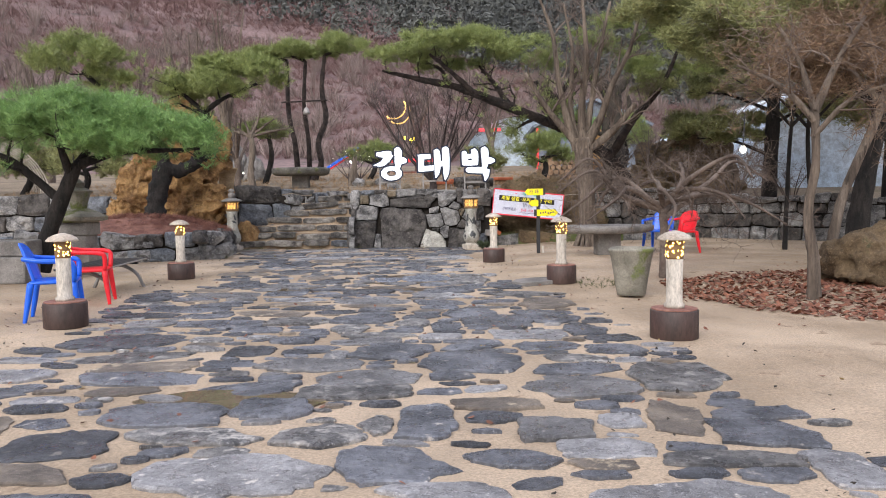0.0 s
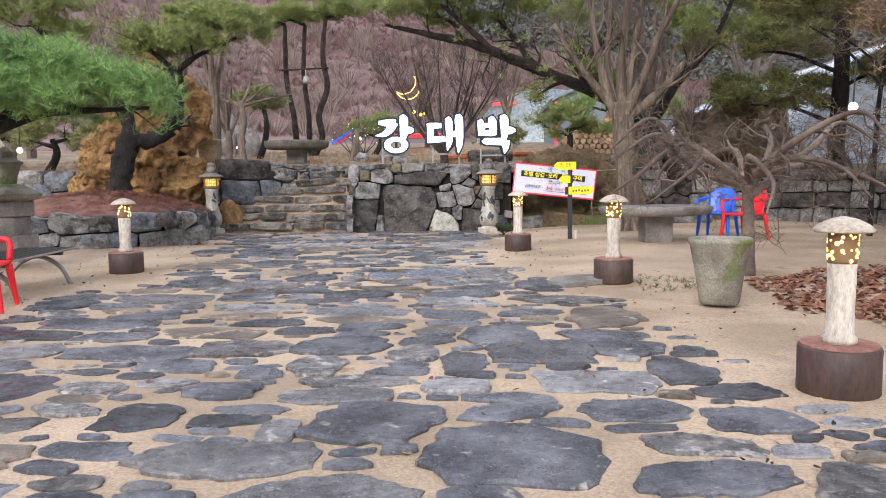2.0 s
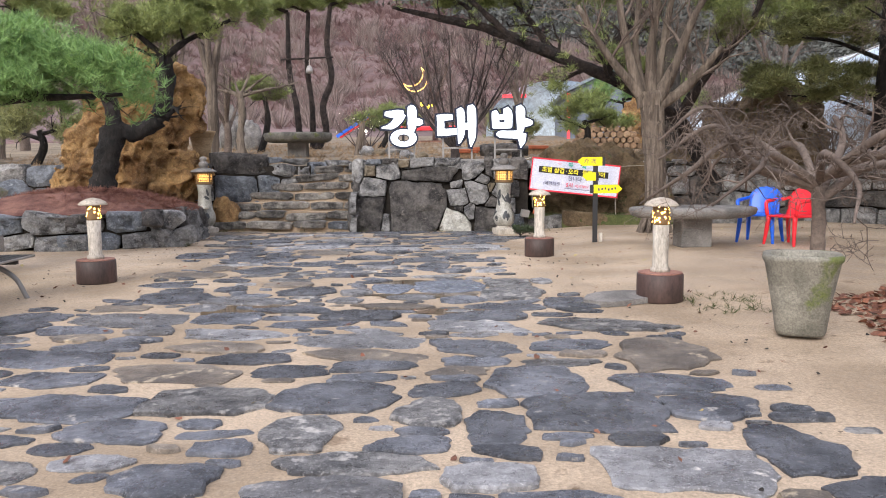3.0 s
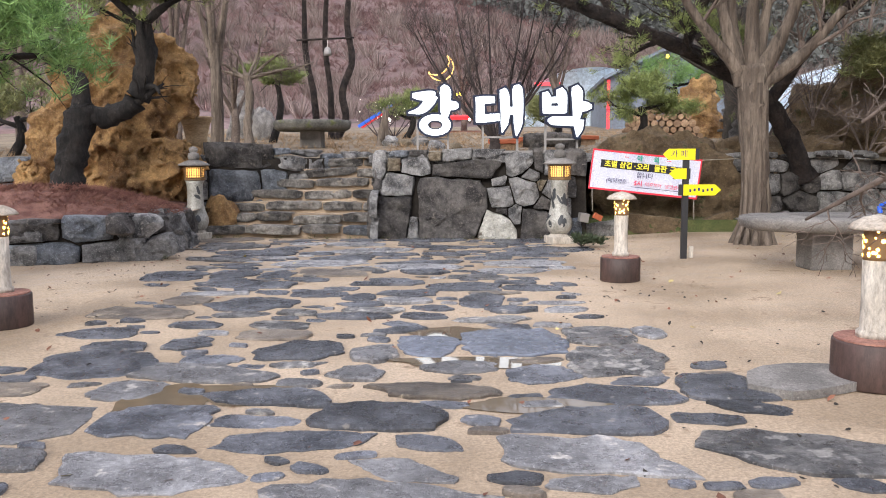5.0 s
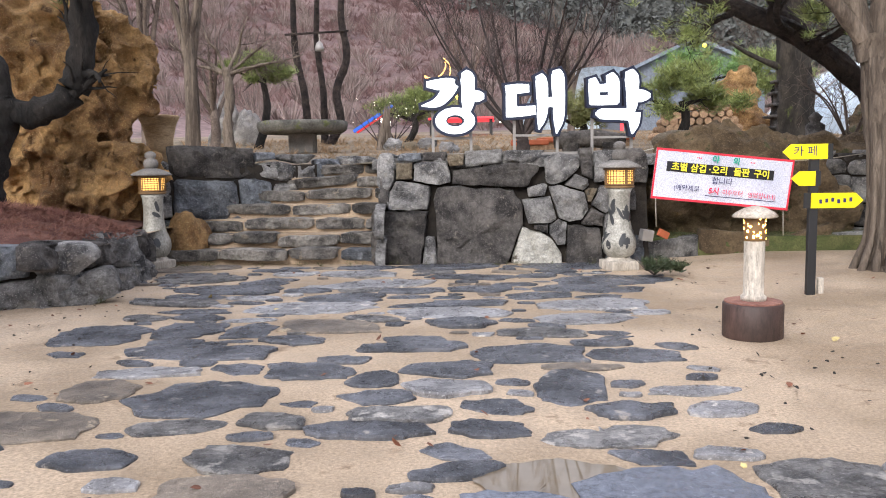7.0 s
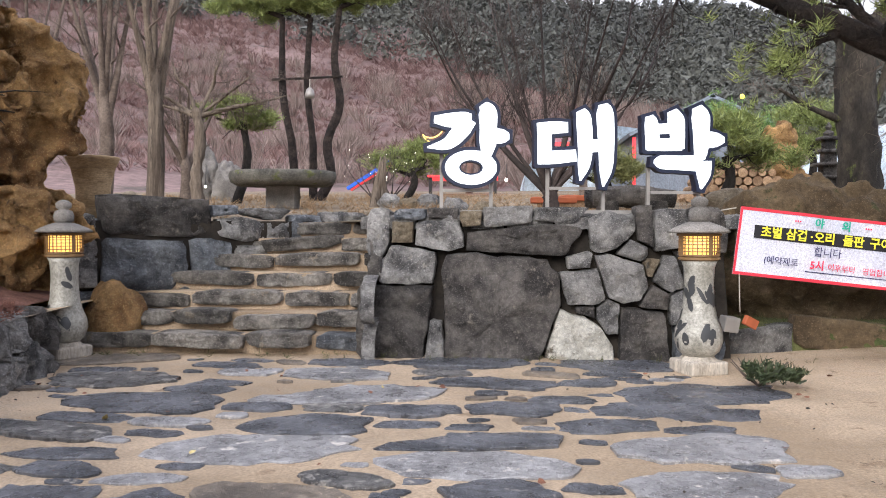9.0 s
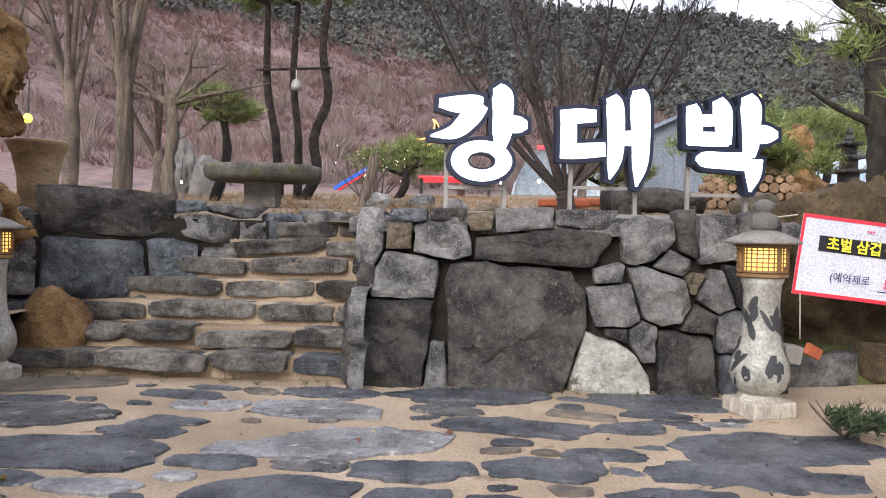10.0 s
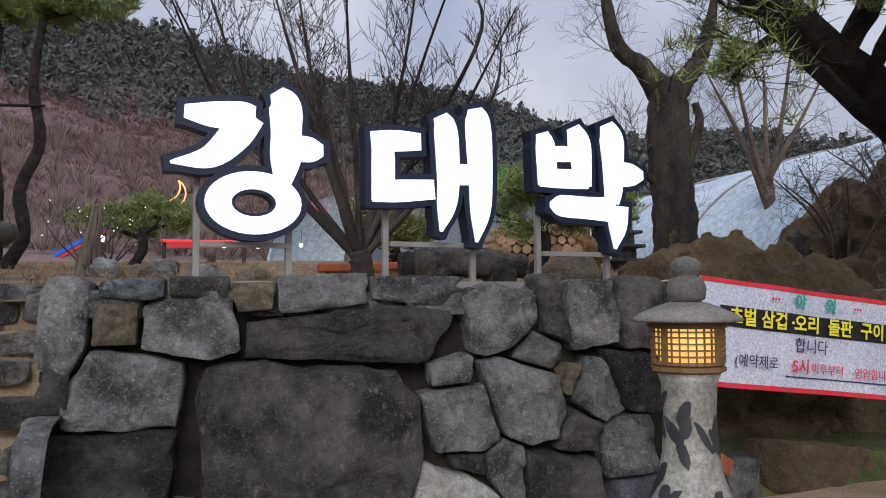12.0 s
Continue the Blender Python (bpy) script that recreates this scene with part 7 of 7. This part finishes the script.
def path_right(y):
    return float(np.interp(y, [-1.5, 3.9, 5.35, 9.1, 11.4, 13.5, 16.5, 19.4], [2.9, 2.55, 2.35, 1.75, 1.35, 0.95, 0.65, 0.2]))


rng = np.random.default_rng(500)
# the larger slabs, stretch by stretch: centre, width and depth
SLABS_ENTRY = [(-0.50, 3.73, 0.84, 0.51), (0.23, 3.88, 0.57, 0.46), (-0.18, 4.32, 0.51, 0.37), (0.32, 4.63, 0.32, 0.68), (0.07, 4.53, 0.20, 0.32), (0.78, 3.97, 0.46, 0.24), (1.05, 4.46, 0.36, 0.43), (1.28, 4.15, 0.45, 0.32),
               (1.83, 3.98, 0.64, 0.20), (2.14, 4.42, 0.54, 0.42), (1.75, 4.72, 0.30, 0.63), (0.74, 4.96, 0.55, 0.27), (1.30, 5.45, 0.74, 0.56), (0.58, 6.18, 0.67, 0.66), (-1.73, 5.67, 0.80, 0.37), (-1.24, 4.77, 0.78, 0.49),
               (-0.94, 4.33, 0.70, 0.26), (-1.58, 4.19, 0.55, 0.44), (1.43, 4.63, 0.22, 0.25), (2.32, 3.86, 0.31, 0.52), (-0.61, 4.86, 0.48, 0.41), (2.01, 5.70, 0.61, 0.78)]
SLABS_POT = [(-1.26, 6.68, 0.38, 0.43), (-1.01, 7.15, 0.38, 0.32), (-0.08, 6.59, 0.67, 0.54), (-0.49, 6.46, 0.19, 0.32), (1.11, 7.36, 0.68, 0.48), (1.65, 7.59, 0.37, 0.59), (1.22, 6.79, 0.55, 0.36), (1.74, 6.67, 0.42, 0.42),
             (0.88, 8.08, 0.71, 0.55), (0.59, 8.64, 0.55, 0.60), (-0.27, 7.35, 0.63, 0.25), (0.31, 7.22, 0.35, 0.25), (-0.58, 7.75, 0.34, 0.46), (-0.53, 8.31, 0.65, 0.46), (-0.09, 8.58, 0.88, 0.59), (-0.00, 8.06, 0.33, 0.42),
             (-1.92, 8.05, 0.87, 0.42), (-1.49, 7.72, 0.49, 0.28), (-1.22, 8.23, 0.67, 0.46), (1.32, 8.62, 0.61, 0.36), (1.41, 8.19, 0.48, 0.40), (1.46, 9.31, 0.53, 0.77), (0.34, 7.84, 0.29, 0.44), (0.60, 6.99, 0.46, 0.20)]
SLABS_POOL = [(-0.80, 10.67, 0.62, 0.35), (-0.29, 10.66, 0.19, 0.13), (-0.58, 11.16, 0.73, 0.28), (-0.73, 12.20, 0.45, 0.53), (-0.14, 12.34, 0.70, 0.70), (0.52, 11.87, 0.58, 0.61), (0.05, 11.52, 0.38, 0.33), (0.48, 12.56, 0.45, 0.50),
              (0.85, 12.65, 0.20, 0.36), (-1.57, 11.99, 0.51, 0.49), (-1.05, 11.96, 0.35, 0.42), (-1.07, 11.49, 0.27, 0.35), (-2.74, 11.56, 0.76, 0.59), (-1.45, 10.97, 0.71, 0.29), (-2.39, 12.14, 0.30, 0.34), (-2.03, 11.38, 0.85, 0.32),
              (-1.94, 12.77, 0.42, 0.30), (-2.48, 13.66, 0.70, 0.58), (-0.41, 13.89, 0.37, 0.56), (-0.66, 14.71, 0.68, 0.51), (1.03, 11.31, 0.47, 0.45), (0.24, 10.70, 0.75, 0.39), (-1.91, 10.52, 0.55, 0.40), (-2.28, 11.02, 0.38, 0.34)]
SLABS_STEPS = [(-2.46, 13.75, 0.76, 0.68), (-3.09, 13.75, 0.38, 0.37), (-3.06, 14.18, 0.58, 0.26), (-1.99, 14.24, 0.59, 0.34), (-1.57, 14.05, 0.28, 0.26), (-1.47, 13.70, 0.43, 0.22), (-1.13, 13.88, 0.48, 0.31), (-1.12, 14.29, 0.55, 0.37),
               (-0.54, 14.86, 0.94, 0.51), (-0.42, 14.06, 0.49, 0.73), (-3.28, 15.41, 0.57, 0.53), (-2.76, 15.43, 0.36, 0.48), (-2.97, 14.71, 1.10, 0.39), (-2.36, 15.12, 0.42, 0.32), (-1.33, 13.39, 0.53, 0.20), (-0.12, 13.45, 0.40, 0.21),
               (-1.46, 13.15, 0.53, 0.20), (-0.51, 15.36, 0.64, 0.26), (-1.13, 15.73, 0.55, 0.34), (-2.19, 15.54, 0.85, 0.36), (-1.95, 13.27, 0.32, 0.18), (-3.87, 15.22, 0.68, 0.66), (-1.43, 14.87, 0.77, 0.21)]
# slabs that get the painted blue reflection
BLUE_SLABS = ((-0.14, 12.34), (-0.73, 12.20))


def apart(q, others, share):
    return all(abs(q[0] - o[0]) > (q[2] + o[2]) * share or abs(q[1] - o[1]) > (q[3] + o[3]) * share for o in others if abs(q[1] - o[1]) < 1.2)


large = []
for q in SLABS_ENTRY + SLABS_POT + SLABS_POOL + SLABS_STEPS:
    if apart(q, large, 0.3):
        large.append((*q, rng.normal() * 3))
slabs = list(large)
# the smaller ones thrown in between, from large to small, where there is room
for size, tries in ((0.85, 700), (0.6, 1500), (0.42, 2600), (0.3, 3600), (0.2, 3600), (0.13, 2400)):
    for _ in range(tries):
        y = rng.uniform(-1.2, 19.35)
        x = rng.uniform(path_left(y) - 0.15, path_right(y) + 0.1)
        w = size * rng.uniform(0.8, 1.25) * (1 + 0.25 * ease(13, 18, y))
        q = (x, y, w, w * rng.uniform(0.38, 0.62), rng.normal() * 12)
        edge = min(x - path_left(y), path_right(y) - x)
        bare = 0.15 + 0.6 * ease(9.5, 12.5, y) * (1 - 0.5 * ease(15, 18, y)) + 0.5 * ease(0.7, 0.0, edge)
        if rng.random() > bare + 0.35 * noise.noise((x * 0.8, y * 0.8, 4)) and apart(q, slabs, 0.5):
            slabs.append(q)


def slab_outline(s_, seed):
    """A broken slab: six to nine uneven corners joined by straight breaks."""
    k = 6 + int(3.9 * abs(noise.noise((seed * 1.7, 3, 1))) * 2) % 4
    c, w = math.cos(radians(s_[4])), math.sin(radians(s_[4]))
    out = []
    for i in range(k):
        a = math.tau * (i + 0.32 * noise.noise((seed * 2.3, i * 1.9, 7)) * 2) / k + seed
        ca, sa = math.cos(a), math.sin(a)
        e = (abs(ca) ** 3.4 + abs(sa) ** 3.4) ** (-1 / 3.4) * (1.16 + 0.22 * noise.noise((seed, i * 3.1, 2)))
        u, v = s_[2] / 2 * ca * e, s_[3] / 2 * sa * e
        out.append((s_[0] + u * c - v * w, s_[1] + u * w + v * c))
    return out


cells = []
for i, s_ in enumerate(slabs):
    poly = slab_outline(s_, i * 0.77 + 0.3)
    for o in slabs:
        dx, dy = o[0] - s_[0], o[1] - s_[1]
        if o is s_ or abs(dx) > 1.2 or abs(dy) > 0.8:
            continue
        # part along the line between the two, as far from each as its size asks
        gx, gy = abs(dx) / (s_[2] + o[2]), abs(dy) / (s_[3] + o[3])
        w8 = gx ** 4 / (gx ** 4 + gy ** 4 + 1e-12)
        n_ = np.array((math.copysign(w8, dx) + 0.2 * dx, math.copysign(1 - w8, dy) + 0.2 * dy))
        n_ /= np.linalg.norm(n_)
        p_ = np.array((s_[0] + dx * s_[2] / (s_[2] + o[2]), s_[1] + dy * s_[3] / (s_[3] + o[3])))
        poly = clip_poly(poly, tuple(n_), float(p_ @ n_) - 0.012)
        if len(poly) < 3:
            break
    cells.append(poly)
order = sorted(range(len(slabs)), key=lambda i: max(0.0, abs(slabs[i][0] + 0.35) - 1.2) * 2 + abs(slabs[i][1] - 8.5))
KINDS = [M_SLAB] * 6 + [M_SLAB_GREY] * 2 + [M_SLAB_PALE, M_SLAB_BROWN]
rest = {m: Soup() for m in KINDS}


N = 32


def slab_soup(cell, seed, high):
    p = resample(cell, N)
    mid = p.mean(axis=0)
    out = []
    for i in range(N):
        d = p[i] - mid
        out.append(mid + d * (1 + 0.14 * noise.noise((p[i][0] * 5, p[i][1] * 6, seed)) + 0.15 * noise.noise((p[i][0] * 15, p[i][1] * 19, seed)) + 0.06 * noise.noise((p[i][0] * 40, p[i][1] * 45, seed))))
    verts = []
    tx, ty = rng.normal() * 0.014, rng.normal() * 0.02
    for f, z in ((0.0, -0.05), (0.0, high * 0.55), (0.05, high), (0.45, high * 1.05)):
        for q in out:
            e = q + (mid - q) * f
            zz = z
            if z > 0:
                zz += (e - mid)[0] * tx + (e - mid)[1] * ty + 0.006 * noise.noise((e[0] * 6, e[1] * 6, seed)) + 0.004 * noise.noise((e[0] * 20, e[1] * 20, seed))
            verts.append((e[0], e[1], zz + ground_z(e[0], e[1])))
    verts.append((mid[0], mid[1], high * 1.05 + ground_z(mid[0], mid[1])))
    faces = []
    for k in range(3):
        faces += [(k * N + i, k * N + (i + 1) % N, k * N + N + (i + 1) % N, k * N + N + i) for i in range(N)]
    faces += [(3 * N + i, 3 * N + (i + 1) % N, 4 * N) for i in range(N)]
    return verts, faces


for rank, i in enumerate(order):
    if len(cells[i]) < 3:
        continue
    verts, faces = slab_soup(cells[i], i * 0.77, rng.uniform(0.006, 0.024) if i >= len(large) else rng.uniform(0.012, 0.03))
    m = M_SLAB_BLUE if slabs[i][:2] in BLUE_SLABS else KINDS[int(rng.random() * len(KINDS))]
    if rank < 300:
        s = Soup()
        s.add(verts, faces)
        piece("slab", s.mesh("slab", m, False), pavement)
    else:
        rest[m if m in rest else M_SLAB].add(verts, faces)
for m in rest:
    if rest[m].v:
        tagged(piece("outer_slabs", rest[m].mesh("outer_slabs", m, False), pavement), kind="stuff")

# puddles between the slabs
for x, y, rx, ry, seed in ((-0.60, 12.62, 0.34, 0.2, 1), (-0.35, 11.8, 0.6, 0.13, 2), (-0.95, 5.05, 0.55, 0.3, 3), (-1.6, 11.0, 0.35, 0.2, 4), (0.04, 10.95, 0.45, 0.14, 5), (-2.0, 10.8, 0.25, 0.3, 6)):
    n = 26
    me = bpy.data.meshes.new("puddle")
    ring = []
    for i in range(n):
        a = math.tau * i / n
        e = 1 + 0.35 * noise.noise((math.cos(a) * 1.6, math.sin(a) * 1.6, seed * 3.1))
        ring.append((x + rx * e * math.cos(a), y + ry * e * math.sin(a), ground_z(x, y) + 0.008))
    me.from_pydata(ring, [], [tuple(range(n))])
    me.materials.append(M_WATER)
    tagged(new("puddle", me), "shallow brown rain puddle between the slabs", "puddle", "rain puddles", "structure")
